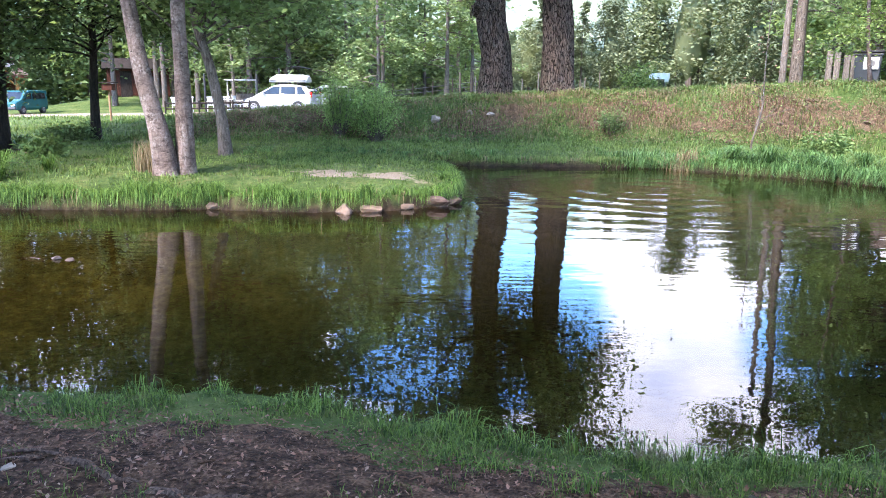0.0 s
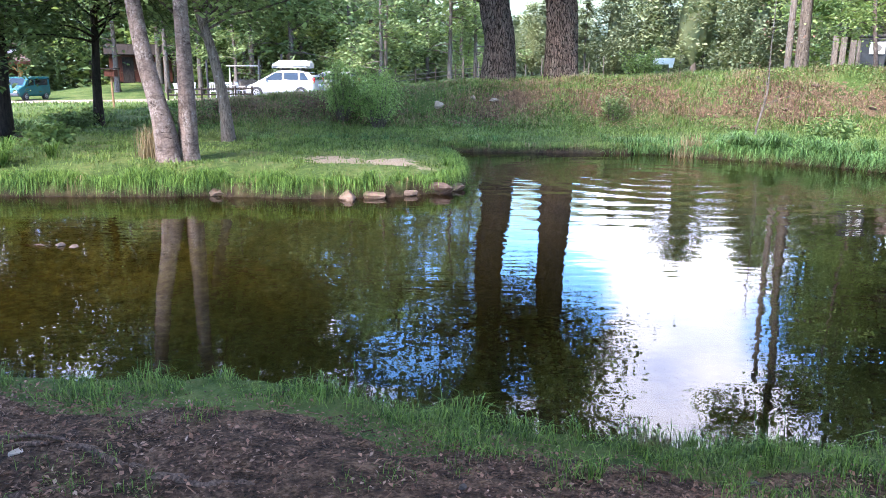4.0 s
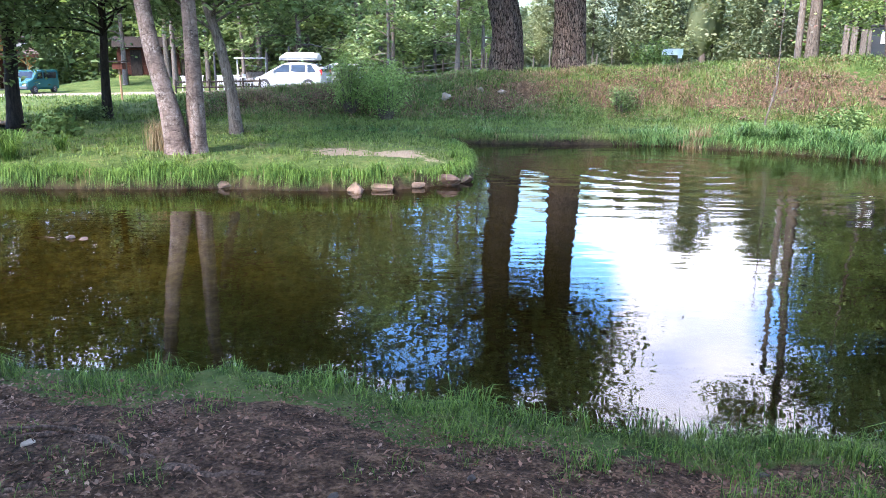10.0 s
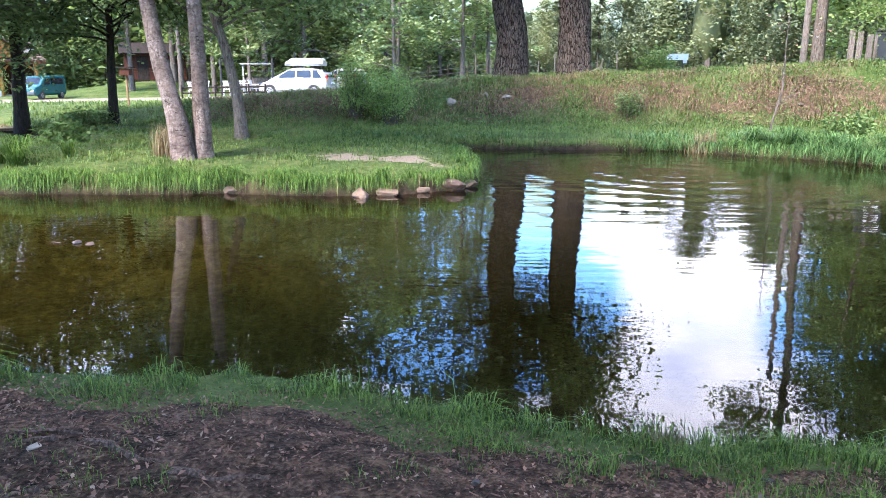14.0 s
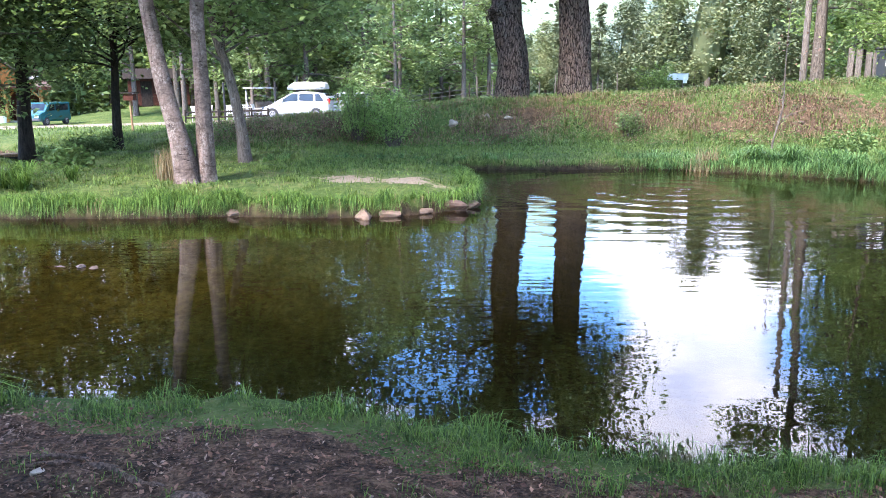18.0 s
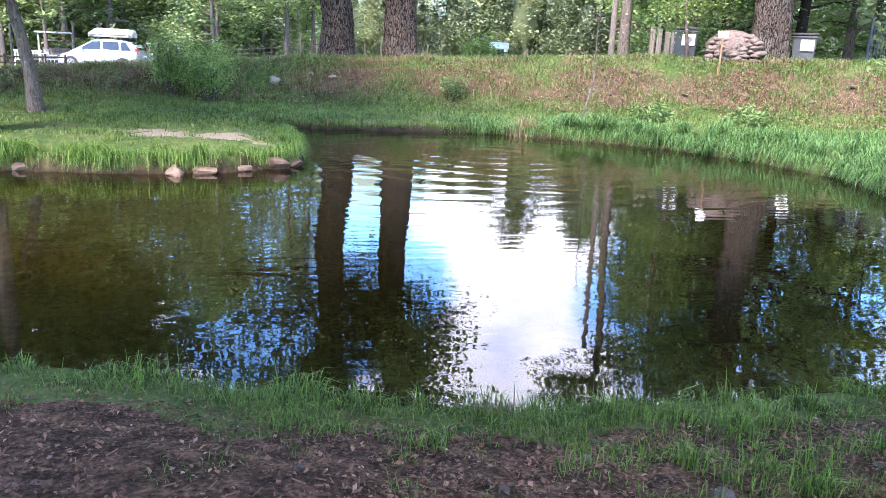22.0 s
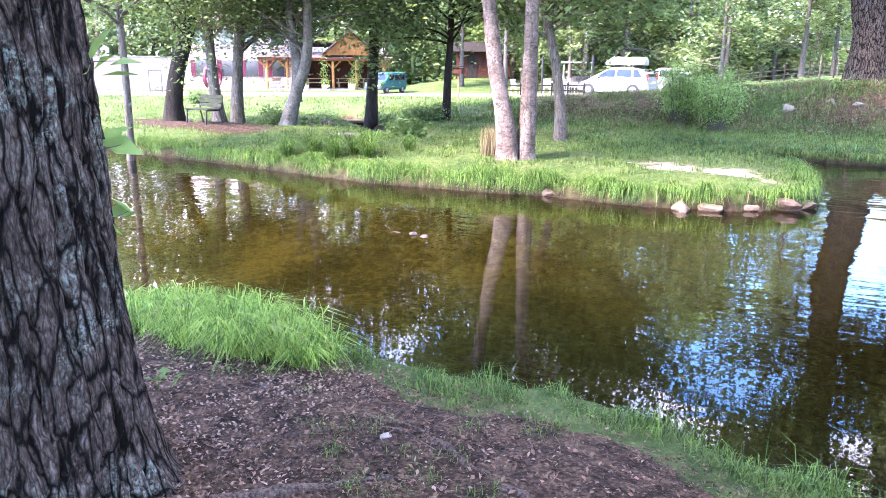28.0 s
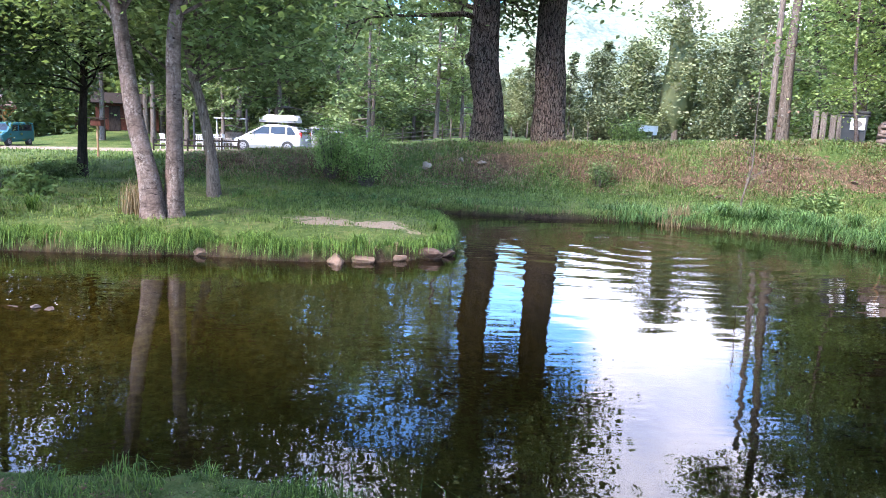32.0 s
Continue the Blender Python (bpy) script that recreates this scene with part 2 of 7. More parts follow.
def m_smooth_bark(name, dark, light, fleck):
    """Thin smooth bark: mottled, with short level scars and pale flecks."""
    n = Nodes(name)
    a, b = n.noise(n.co, 4.5, 4, 0.6), n.noise(n.scaled(n.co, (14, 14, 34)), 1.0, 4, 0.65)
    col = n.ramp(n.math("ADD", n.math("MULTIPLY", a, 0.55), n.math("MULTIPLY", b, 0.45)), (0.36, dark), (0.6, light))
    where = n.ramp(n.noise(n.co, 3.1, 3), (0.42, (0, 0, 0)), (0.62, (1, 1, 1)))
    col = n.mix(n.math("MULTIPLY", where, n.ramp(n.noise(n.scaled(n.co, (26, 26, 20)), 1.0, 5, 0.75), (0.47, (0, 0, 0)), (0.62, (0.65, 0.65, 0.65)))), col, fleck)
    col = n.mix(n.ramp(n.noise(n.scaled(n.co, (17, 17, 2.5)), 1.0, 4, 0.6), (0.5, (0, 0, 0)), (0.72, (0.7, 0.7, 0.7))), col, dark)
    col = n.mix(n.ramp(n.noise(n.scaled(n.co, (9, 9, 26)), 1.0, 3), (0.28, (1, 1, 1)), (0.36, (0, 0, 0))), col, tuple(c * 0.4 for c in dark))
    return n.done(n.principled(col, 0.88, n.bump(b, 0.6, 0.012), 0, 0.15))


M = {}
M["oak_bark"] = m_oak("oak_bark", ((0.024, 0.016, 0.013), (0.09, 0.067, 0.057), (0.22, 0.185, 0.165)), (0.24, 0.29, 0.25))
M["pale_bark"] = m_smooth_bark("pale_bark", (0.03, 0.02, 0.016), (0.15, 0.112, 0.098), (0.3, 0.262, 0.24))
M["silver_bark"] = m_smooth_bark("silver_bark", (0.045, 0.038, 0.033), (0.16, 0.14, 0.122), (0.26, 0.245, 0.22))
M["big_bark"] = m_oak("big_bark", ((0.05, 0.036, 0.03), (0.12, 0.092, 0.078), (0.23, 0.182, 0.158)), (0.15, 0.15, 0.125), 0.95)
M["grey_bark"] = m_bark("grey_bark", (0.032, 0.026, 0.022), (0.15, 0.128, 0.112), (0.22, 0.22, 0.2), 1.6, 0.6, 0.62)
M["dark_bark"] = m_bark("dark_bark", (0.007, 0.005, 0.005), (0.034, 0.027, 0.023), None, 1.2, 0.8)
M["leaf_mid"] = m_leaf("leaf_mid", (0.03, 0.054, 0.02), (0.22, 0.31, 0.13), 0.8, 0.38)
# leaf_mid darkened for the left shore's trees, shade put into the colour
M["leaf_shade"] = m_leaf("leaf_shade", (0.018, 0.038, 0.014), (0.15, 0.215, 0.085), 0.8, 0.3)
M["leaf_yellow"] = m_leaf("leaf_yellow", (0.05, 0.08, 0.022), (0.25, 0.34, 0.115), 0.8, 0.42)
M["leaf_blue"] = m_leaf("leaf_blue", (0.034, 0.058, 0.026), (0.255, 0.335, 0.15), 0.7, 0.35)
# far leaves: distance haze is mixed into the colour, darks lifted
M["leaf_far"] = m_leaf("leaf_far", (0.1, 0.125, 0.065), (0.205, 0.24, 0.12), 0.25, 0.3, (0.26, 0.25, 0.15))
M["grass"] = m_leaf("grass", (0.02, 0.05, 0.011), (0.165, 0.235, 0.066), 1.9, 0.28, (0.2, 0.17, 0.09), 0.38)
M["grass_edge"] = m_leaf("grass_edge", (0.012, 0.04, 0.008), (0.115, 0.205, 0.045), 2.3, 0.25, None, 0.5)
# fresh green mound grass, lightened further in place of dappled sun
M["grass_long"] = m_leaf("grass_long", (0.03, 0.09, 0.014), (0.31, 0.46, 0.09), 2.0, 0.35, (0.34, 0.31, 0.15), 0.6)
# darker than grass: the canopy's shade is painted into the blades
M["grass_near"] = m_leaf("grass_near", (0.013, 0.036, 0.009), (0.13, 0.22, 0.043), 2.0, 0.25, (0.13, 0.1, 0.055), 0.55)
M["reed"] = m_leaf("reed", (0.014, 0.045, 0.012), (0.135, 0.25, 0.08), 1.5, 0.28, None, 0.5)
M["leaf_spruce"] = m_leaf("leaf_spruce", (0.05, 0.07, 0.042), (0.17, 0.205, 0.11), 0.5, 0.2)
# paler again, with the haze painted into the leaf colour
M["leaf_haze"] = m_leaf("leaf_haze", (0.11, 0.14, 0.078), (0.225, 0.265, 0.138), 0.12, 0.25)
M["straw"] = m_leaf("straw", (0.09, 0.065, 0.036), (0.28, 0.215, 0.13), 3.0, 0.25)
M["weed"] = m_leaf("weed", (0.03, 0.065, 0.022), (0.17, 0.25, 0.085), 1.6, 0.3)
M["bush"] = m_leaf("bush", (0.07, 0.14, 0.04), (0.3, 0.44, 0.15), 1.6, 0.35)
M["litter"] = m_leaf("litter", (0.022, 0.011, 0.008), (0.2, 0.115, 0.08), 6.0, 0.1)
M["dry_litter"] = m_leaf("dry_litter", (0.04, 0.024, 0.016), (0.27, 0.17, 0.11), 6.0, 0.05)
M["big_litter"] = m_leaf("big_litter", (0.05, 0.021, 0.015), (0.26, 0.145, 0.1), 6.0, 0.1)
# dry scraps, whose paleness also stands in for brighter light
M["pale_scrap"] = m_leaf("pale_scrap", (0.09, 0.055, 0.042), (0.33, 0.225, 0.17), 6.0, 0.05)
M["stone"] = m_plain("stone", (0.25, 0.215, 0.18), 0.85, 0, 0.4, 5, 0.5)
M["wood"] = m_bark("wood", (0.12, 0.07, 0.04), (0.3, 0.19, 0.11), None, 1.5, 0.4)
M["white_paint"] = m_plain("white_paint", (0.8, 0.8, 0.8), 0.3, 0, 0.06, 2.0, 0.02, 0.5)


def m_ground():
    n = Nodes("ground")
    p = n.world_pos()
    bare = n.t.nodes.new("ShaderNodeAttribute")
    bare.attribute_name = "bare"
    zone = bare.outputs["Color"]
    sep = n.add("ShaderNodeSeparateColor", Color=zone)
    n1, n2, n3 = n.noise(p, 0.9, 5), n.noise(p, 9, 5), n.noise(p, 45, 4, 0.65)
    green = n.ramp(n.math("ADD", n.math("MULTIPLY", n1, 0.5), n.math("MULTIPLY", n2, 0.5)), (0.34, (0.02, 0.042, 0.01)), (0.46, (0.05, 0.085, 0.02)), (0.56, (0.085, 0.115, 0.034)), (0.68, (0.14, 0.125, 0.06)))
    soil = n.ramp(n.math("ADD", n.math("MULTIPLY", n3, 0.55), n.math("MULTIPLY", n2, 0.45)), (0.38, (0.01, 0.006, 0.004)), (0.5, (0.054, 0.031, 0.02)), (0.64, (0.16, 0.1, 0.066)))
    # bed dark under trees and depth, pale in open shallows: light put in colour
    mud = n.ramp(n.math("ADD", n.math("MULTIPLY", n1, 0.6), n.math("MULTIPLY", n2, 0.4)), (0.36, (0.015, 0.012, 0.006)), (0.5, (0.04, 0.033, 0.015)), (0.62, (0.068, 0.058, 0.024)), (0.7, (0.105, 0.09, 0.04)))
    lit_bed = n.ramp(n.math("ADD", n.math("MULTIPLY", n1, 0.5), n.math("MULTIPLY", n2, 0.5)), (0.38, (0.034, 0.031, 0.013)), (0.5, (0.08, 0.074, 0.03)), (0.6, (0.155, 0.145, 0.055)))
    far_off = n.t.nodes.new("ShaderNodeVectorMath")
    far_off.operation = "DISTANCE"
    n.t.links.new(n.scaled(p, (0.6, 1.0, 1.0)), far_off.inputs[0])
    far_off.inputs[1].default_value = (-4.2, 9.0, -0.6)
    mud = n.mix(n.ramp(n.math("ADD", n.math("MULTIPLY", far_off.outputs["Value"], 0.13), n.math("MULTIPLY", n.math("SUBTRACT", n1, 0.5), 1.2)), (0.35, (1, 1, 1)), (0.75, (0, 0, 0))), mud, lit_bed)
    dusty = n.ramp(n3, (0.3, (0.14, 0.105, 0.075)), (0.7, (0.34, 0.275, 0.21)))
    # paler tan soil higher up, blended in by height
    tan = n.ramp(n.math("ADD", n.math("MULTIPLY", n3, 0.55), n.math("MULTIPLY", n2, 0.45)), (0.36, (0.026, 0.016, 0.01)), (0.5, (0.085, 0.055, 0.034)), (0.64, (0.19, 0.13, 0.084)))
    soil = n.mix(n.ramp(n.add("ShaderNodeSeparateXYZ", Vector=p).outputs["Z"], (0.55, (0, 0, 0)), (0.85, (1, 1, 1))), soil, tan)
    edge = n.math("ADD", sep.outputs[0], n.math("MULTIPLY", n.math("SUBTRACT", n2, 0.5), 1.1))
    col = n.mix(n.ramp(edge, (0.42, (0, 0, 0)), (0.58, (1, 1, 1))), green, soil)
    edge2 = n.math("ADD", sep.outputs[2], n.math("MULTIPLY", n.math("SUBTRACT", n2, 0.5), 0.9))
    col = n.mix(n.ramp(edge2, (0.4, (0, 0, 0)), (0.6, (1, 1, 1))), col, dusty)
    col = n.mix(sep.outputs[1], col, mud)
    # dark wet earth at the water's edge; shade under the overhang coloured in
    col = n.mix(bare.outputs["Alpha"], col, n.ramp(n2, (0.3, (0.012, 0.008, 0.005)), (0.7, (0.045, 0.03, 0.019))))
    return n.done(n.principled(col, 0.92, n.bump(n.math("ADD", n3, n2), 1.0, 0.05), 0, 0.15))


M["ground"] = m_ground()


def m_water():
    n = Nodes("water")
    p = n.world_pos()
    a = n.noise(n.scaled(p, (0.7, 1.3, 1.0)), 1.1, 1, 0.5, 0.2)
    b = n.noise(n.scaled(p, (0.75, 1.3, 1.0)), 3.6, 1, 0.5, 0.3)
    # long low ripples, and short ones that come and go in patches
    c = n.noise(n.scaled(p, (0.9, 4.2, 1.0)), 1.5, 1, 0.5, 0.35)
    gust = n.ramp(n.noise(p, 0.22, 2), (0.38, (0.35, 0.35, 0.35)), (0.6, (1, 1, 1)))
    off = n.add("ShaderNodeSeparateXYZ", Vector=p).outputs["Y"]
    gust = n.math("MULTIPLY", gust, n.math("MULTIPLY", n.math("SUBTRACT", off, 3.5), 0.17, True))
    # faint rings left by a fish
    d = n.t.nodes.new("ShaderNodeVectorMath")
    d.operation = "DISTANCE"
    n.t.links.new(p, d.inputs[0])
    d.inputs[1].default_value = (4.3, 14.2, 0.0)
    dist = d.outputs["Value"]
    fade = n.ramp(n.math("DIVIDE", dist, 8.5), (0.0, (1, 1, 1)), (1.0, (0, 0, 0)))
    ring = n.math("MULTIPLY", n.math("SINE", n.math("ADD", n.math("MULTIPLY", dist, 9.0), n.math("MULTIPLY", a, 5.0))), fade)
    d2 = n.t.nodes.new("ShaderNodeVectorMath")
    d2.operation = "DISTANCE"
    n.t.links.new(p, d2.inputs[0])
    d2.inputs[1].default_value = (-15.5, 12.0, 0.0)
    fade2 = n.ramp(n.math("DIVIDE", d2.outputs["Value"], 8.0), (0.0, (1, 1, 1)), (1.0, (0, 0, 0)))
    ring = n.math("ADD", ring, n.math("MULTIPLY", n.math("SINE", n.math("ADD", n.math("MULTIPLY", d2.outputs["Value"], 10.0), n.math("MULTIPLY", a, 5.0))), fade2))
    h = n.math("ADD", n.math("ADD", n.math("MULTIPLY", a, 0.5), n.math("ADD", n.math("MULTIPLY", b, 0.36), n.math("MULTIPLY", n.math("MULTIPLY", c, gust), 0.95))), n.math("MULTIPLY", ring, 0.6))
    nrm = n.bump(h, 0.155, 0.03)
    gl = n.add("ShaderNodeBsdfGlossy", Color=(1, 1, 1, 1), Roughness=0.0, Normal=nrm).outputs[0]
    tr = n.add("ShaderNodeBsdfTransparent", Color=(0.47, 0.43, 0.27, 1)).outputs[0]
    fr = n.add("ShaderNodeFresnel", IOR=1.333, Normal=nrm).outputs[0]
    return n.done(mixed(n, fr, tr, gl))


M["water"] = m_water()

# ---- mesh helpers ----
def mesh_of(name, verts, faces, mat, smooth=False):
    """A mesh from arrays: verts (n, 3), faces (m, 3 or 4)."""
    me = bpy.data.meshes.new(name)
    verts, faces = np.asarray(verts, dtype=np.float32), np.asarray(faces, dtype=np.int32)
    k = faces.shape[1]
    me.vertices.add(len(verts))
    me.vertices.foreach_set("co", verts.ravel())
    me.loops.add(faces.size)
    me.loops.foreach_set("vertex_index", faces.ravel())
    me.polygons.add(len(faces))
    me.polygons.foreach_set("loop_start", np.arange(0, faces.size, k, dtype=np.int32))
    me.polygons.foreach_set("loop_total", np.full(len(faces), k, dtype=np.int32))
    if smooth:
        me.polygons.foreach_set("use_smooth", np.ones(len(faces), dtype=bool))
    me.update(calc_edges=True)
    me.materials.append(mat)
    return me


def part(name, data, parent, label=""):
    """A mesh (or bmesh turned mesh) as one part under a thing."""
    ob = new(name, data)
    ob.parent = parent
    if label:
        ob["label"] = label
    return ob


def from_bm(name, bm, mat, smooth=False):
    me = bpy.data.meshes.new(name)
    bm.normal_update()
    bm.to_mesh(me)
    bm.free()
    me.materials.append(mat)
    if smooth:
        me.polygons.foreach_set("use_smooth", np.ones(len(me.polygons), dtype=bool))
    return me


def thing(name, label, category, at=(0, 0, 0), rz=0.0, group="", kind=""):
    ob = new(name)
    ob.empty_display_size = 0.2
    ob.matrix_world = pose(*at, 0, 0, rz)
    return tagged(ob, label, category, group, kind)


def bm_box(bm, cx, cy, cz, sx, sy, sz, bevel=0.0, rot=None):
    m = Matrix.Translation((cx, cy, cz))
    if rot is not None:
        m = m @ rot
    r = bmesh.ops.create_cube(bm, size=1.0, matrix=m @ Matrix.Diagonal((sx, sy, sz, 1)))
    if bevel:
        es = list({e for v in r["verts"] for e in v.link_edges})
        bmesh.ops.bevel(bm, geom=es, offset=bevel, segments=2, affect="EDGES", profile=0.7)
    return bm


def box_mesh(name, size, mat, bevel=0.01, centre=(0, 0, 0)):
    return from_bm(name, bm_box(bmesh.new(), *centre, *size, bevel), mat)


def smooth01(x):
    x = np.clip(x, 0, 1)
    return x * x * (3 - 2 * x)


# ---- the plan: pond, bank, ground heights ----
POND = [(-16, 6.6), (-11, 5.4), (-6.6, 4.25), (-5.4, 3.95), (-4.7, 3.92), (-3.9, 4.12), (-3.3, 4.15), (-2.8, 4.06), (-2.45, 4.0), (-1.75, 3.95), (-1.2, 4.0), (-0.6, 3.85), (-0.1, 3.6),
        (0.35, 3.42), (0.75, 3.3), (1.1, 3.22), (1.75, 3.25), (2.4, 3.2), (3.4, 3.16), (4.1, 3.15), (5.5, 3.3), (7.0, 4.3), (8.0, 5.8), (8.5, 6.9), (8.3, 7.4), (8.9, 8.7),
        (9.9, 11.3), (9.6, 13.5), (8.8, 15.3), (7.7, 16.4), (6.3, 17.4), (5.8, 18.0), (4.3, 18.3), (3.0, 18.3), (1.5, 18.4), (-0.4, 18.8), (-1.2, 18.9), (-3.3, 19.3),
        (-5.2, 18.9), (-5.3, 18.3), (-3.2, 18.4), (-1.2, 17.9), (-0.2, 17.2), (0.25, 16.4), (0.45, 14.6), (0.5, 13.0), (0.2, 12.0), (-0.6, 11.55), (-1.8, 11.3),
        (-3.45, 11.55), (-5.2, 11.45), (-6.6, 11.45), (-8.0, 11.75), (-10.2, 12.25), (-13.0, 12.8), (-15.0, 13.3), (-17.0, 13.8), (-20.0, 12.0), (-19.0, 8.5)]
BROOK = [(-5.2, 18.5), (-6.0, 17.6), (-7.1, 17.1), (-8.4, 17.15), (-9.5, 17.8), (-10.6, 19.4), (-11.7, 20.7), (-12.8, 21.7), (-13.8, 23.0), (-15.5, 25.0)]
BANK_FOOT = [(-30, 30.0), (-14, 25.0), (-9, 23.0), (-5.6, 22.2), (0.3, 21.9), (5.0, 22.0), (12.0, 20.3), (17.8, 16.2), (21.5, 9.0), (22.5, 0.0), (23, -10)]
BANK_TOP = [(-30, 0.45), (-14, 0.55), (-9, 0.95), (-5.6, 1.2), (0.3, 1.6), (5.0, 1.8), (12.0, 2.15), (17.8, 2.25), (21.5, 2.25), (22.5, 2.2), (23, 2.2)]


def along(x, y, line, closed):
    """Distance to a polyline, the place along it (segment + share) and the side sign of the nearest segment."""
    pts = np.array(line, float)
    n = len(pts) if closed else len(pts) - 1
    best = np.full(x.shape, 1e9)
    where = np.zeros(x.shape)
    side = np.zeros(x.shape)
    for i in range(n):
        a, b = pts[i], pts[(i + 1) % len(pts)]
        e = b - a
        t = np.clip(((x - a[0]) * e[0] + (y - a[1]) * e[1]) / (e @ e), 0, 1)
        d = np.hypot(x - a[0] - t * e[0], y - a[1] - t * e[1])
        near = d < best
        best = np.where(near, d, best)
        where = np.where(near, i + t, where)
        side = np.where(near, e[0] * (y - a[1]) - e[1] * (x - a[0]), side)
    return best, where, side


def in_pond(x, y):
    pts = np.array(POND, float)
    inside = np.zeros(x.shape, bool)
    for i in range(len(pts)):
        (x0, y0), (x1, y1) = pts[i - 1], pts[i]
        cross = ((y0 > y) != (y1 > y)) & (x < (x1 - x0) * (y - y0) / (y1 - y0 + 1e-12) + x0)
        inside ^= cross
    return inside


def lumps(x, y, s, seed=0.0):
    """Cheap smooth unevenness."""
    return (np.sin(x * 1.7 * s + 1.3 * np.sin(y * 1.1 * s + seed)) + np.sin(y * 2.3 * s + 1.7 * np.sin(x * 0.9 * s + 2 * seed)) + 0.6 * np.sin((x + y) * 3.9 * s + seed)) / 2.6


def shore(x, y):
    """Signed distance to the water's edge, positive on land, with a ragged line."""
    d, _, _ = along(x, y, POND, True)
    d = np.where(in_pond(x, y), -d, d)
    return d + 0.05 * lumps(x, y, 3.1, 1.0) + 0.03 * lumps(x, y, 8.0, 2.0)


def bank_share(x, y):
    d, w, side = along(x, y, BANK_FOOT, False)
    d = np.where(side > 0, d, -d)
    top = np.interp(w, np.arange(len(BANK_TOP)), [h for _, h in BANK_TOP])
    return d, top


def height(x, y):
    x, y = np.asarray(x, float), np.asarray(y, float)
    s = shore(x, y)
    b, top = bank_share(x, y)
    land = np.where(y > 17.5, 0.15, 0.22) * smooth01(s / np.where(y > 10, 0.06, 0.09)) + 0.16 * smooth01((s - 0.1) / 1.2)
    land += 0.035 * lumps(x, y, 1.2, 4.0) * smooth01(s) + 0.012 * lumps(x, y, 6.0, 5.0) * smooth01(s * 2)
    # tall grass mound by the near oak, gentle rise towards the camera's place
    land += 0.08 * np.exp(-(((x + 3.4) / 0.9) ** 2 + ((y - 3.65) / 0.4) ** 2))
    land += 0.06 * smooth01((2.5 - y) / 3) * (np.abs(x) < 30)
    rise = (top - 0.4) * smooth01(b / 2.6 + 0.04 * lumps(x, y, 1.6, 7.0)) + 0.07 * lumps(x, y, 1.9, 3.0) * smooth01(b / 1.5) * smooth01((4 - b) / 2)
    far = np.hypot(x, y)
    land = land + rise - 0.35 * smooth01((far - 30) / 40) * (x < -8) * smooth01((-x - 8) / 10)
    land = land + 1.05 * np.exp(-(((x + 22.5) / 6.5) ** 2 + ((y - 58) / 7.0) ** 2))
    land -= 0.16 * np.exp(-(((x + 4.6) / 0.4) ** 4 + ((y - 17.05) / 0.22) ** 4))
    # stream bed that winds in between the lawn and the bank
    land -= 0.46 * np.exp(-((along(x, y, BROOK, False)[0] / 0.5) ** 2)) * (s > 0.1) * (x < -4.8)
    bed = -0.12 - 0.75 * smooth01((-s) / 2.8) + 0.04 * lumps(x, y, 2.0, 6.0)
    return np.where(s > 0, land, np.where(s > -0.14, 0.0 + bed * smooth01(-s / 0.14), bed))


def spaced(*runs):
    out = []
    for a, b, step in runs:
        out.append(np.arange(a, b, step))
    return np.unique(np.concatenate(out).round(4))


def geo(a, b, n):
    return a * (b / a) ** np.linspace(0, 1, n)


gx = np.concatenate([-geo(40, 2500, 14)[::-1], spaced((-39, -16, 0.6), (-16, -6, 0.2), (-6, 5, 0.085), (5, 12, 0.16), (12, 26, 0.4), (26, 40, 1.0)), geo(40, 2500, 14)])
gy = np.concatenate([-geo(12, 2500, 14)[::-1], spaced((-11, 1, 0.6), (1, 5.4, 0.07), (5.4, 11, 0.3), (11, 20, 0.11), (20, 27, 0.22), (27, 60, 0.9)), geo(60, 2500, 14)])
GX, GY = np.meshgrid(gx, gy)
GZ = height(GX, GY)
nx, ny = len(gx), len(gy)
idx = np.arange(nx * ny).reshape(ny, nx)
quads = np.stack([idx[:-1, :-1], idx[:-1, 1:], idx[1:, 1:], idx[1:, :-1]], -1).reshape(-1, 4)
gme = mesh_of("ground", np.stack([GX, GY, GZ], -1).reshape(-1, 3), quads, M["ground"], True)


def bareness(x, y):
    """How far the soil lies bare: trodden near bank, worn patch on the island, crumbling bank."""
    s = shore(x, y)
    b, _ = bank_share(x, y)
    near = smooth01((4.6 - y) / 0.5) * smooth01((s - 0.42 - 0.12 * lumps(x, y, 2.0, 1.5)) / 0.25) * smooth01((2.3 - x + 0.5 * lumps(x, y, 1.5, 2)) / 1.6) * (y < 6)
    near = near + (0.8 + 0.3 * lumps(x, y, 2.6, 3.1)) * smooth01((s - 0.25) / 0.3) * (y < 5) * (x > 0)
    bank = smooth01((b - 0.5) / 0.5) * smooth01((2.35 - b) / 0.6) * (0.78 + 0.45 * lumps(x, y, 0.8, 2.2)) * (x > -7.5)
    under = np.exp(-(((x + 15.6) / 3.4) ** 4 + ((y - 16.6 + 0.35 * (x + 15)) / 1.5) ** 4)) * (1.15 + 0.4 * lumps(x, y, 1.4, 3.0)) + 0.75 * np.exp(-(((x + 9.5) / 1.6) ** 4 + ((y - 14.6) / 0.3) ** 4)) * (y > 12)
    hollow = 1.3 * np.exp(-(((x + 4.6) / 0.42) ** 4 + ((y - 17.1) / 0.2) ** 4))
    brook = 1.1 * np.exp(-((along(x, y, BROOK, False)[0] / 0.48) ** 4)) * (x < -5)
    return np.clip(near + bank * 0.85 + under + hollow + brook, 0, 1)


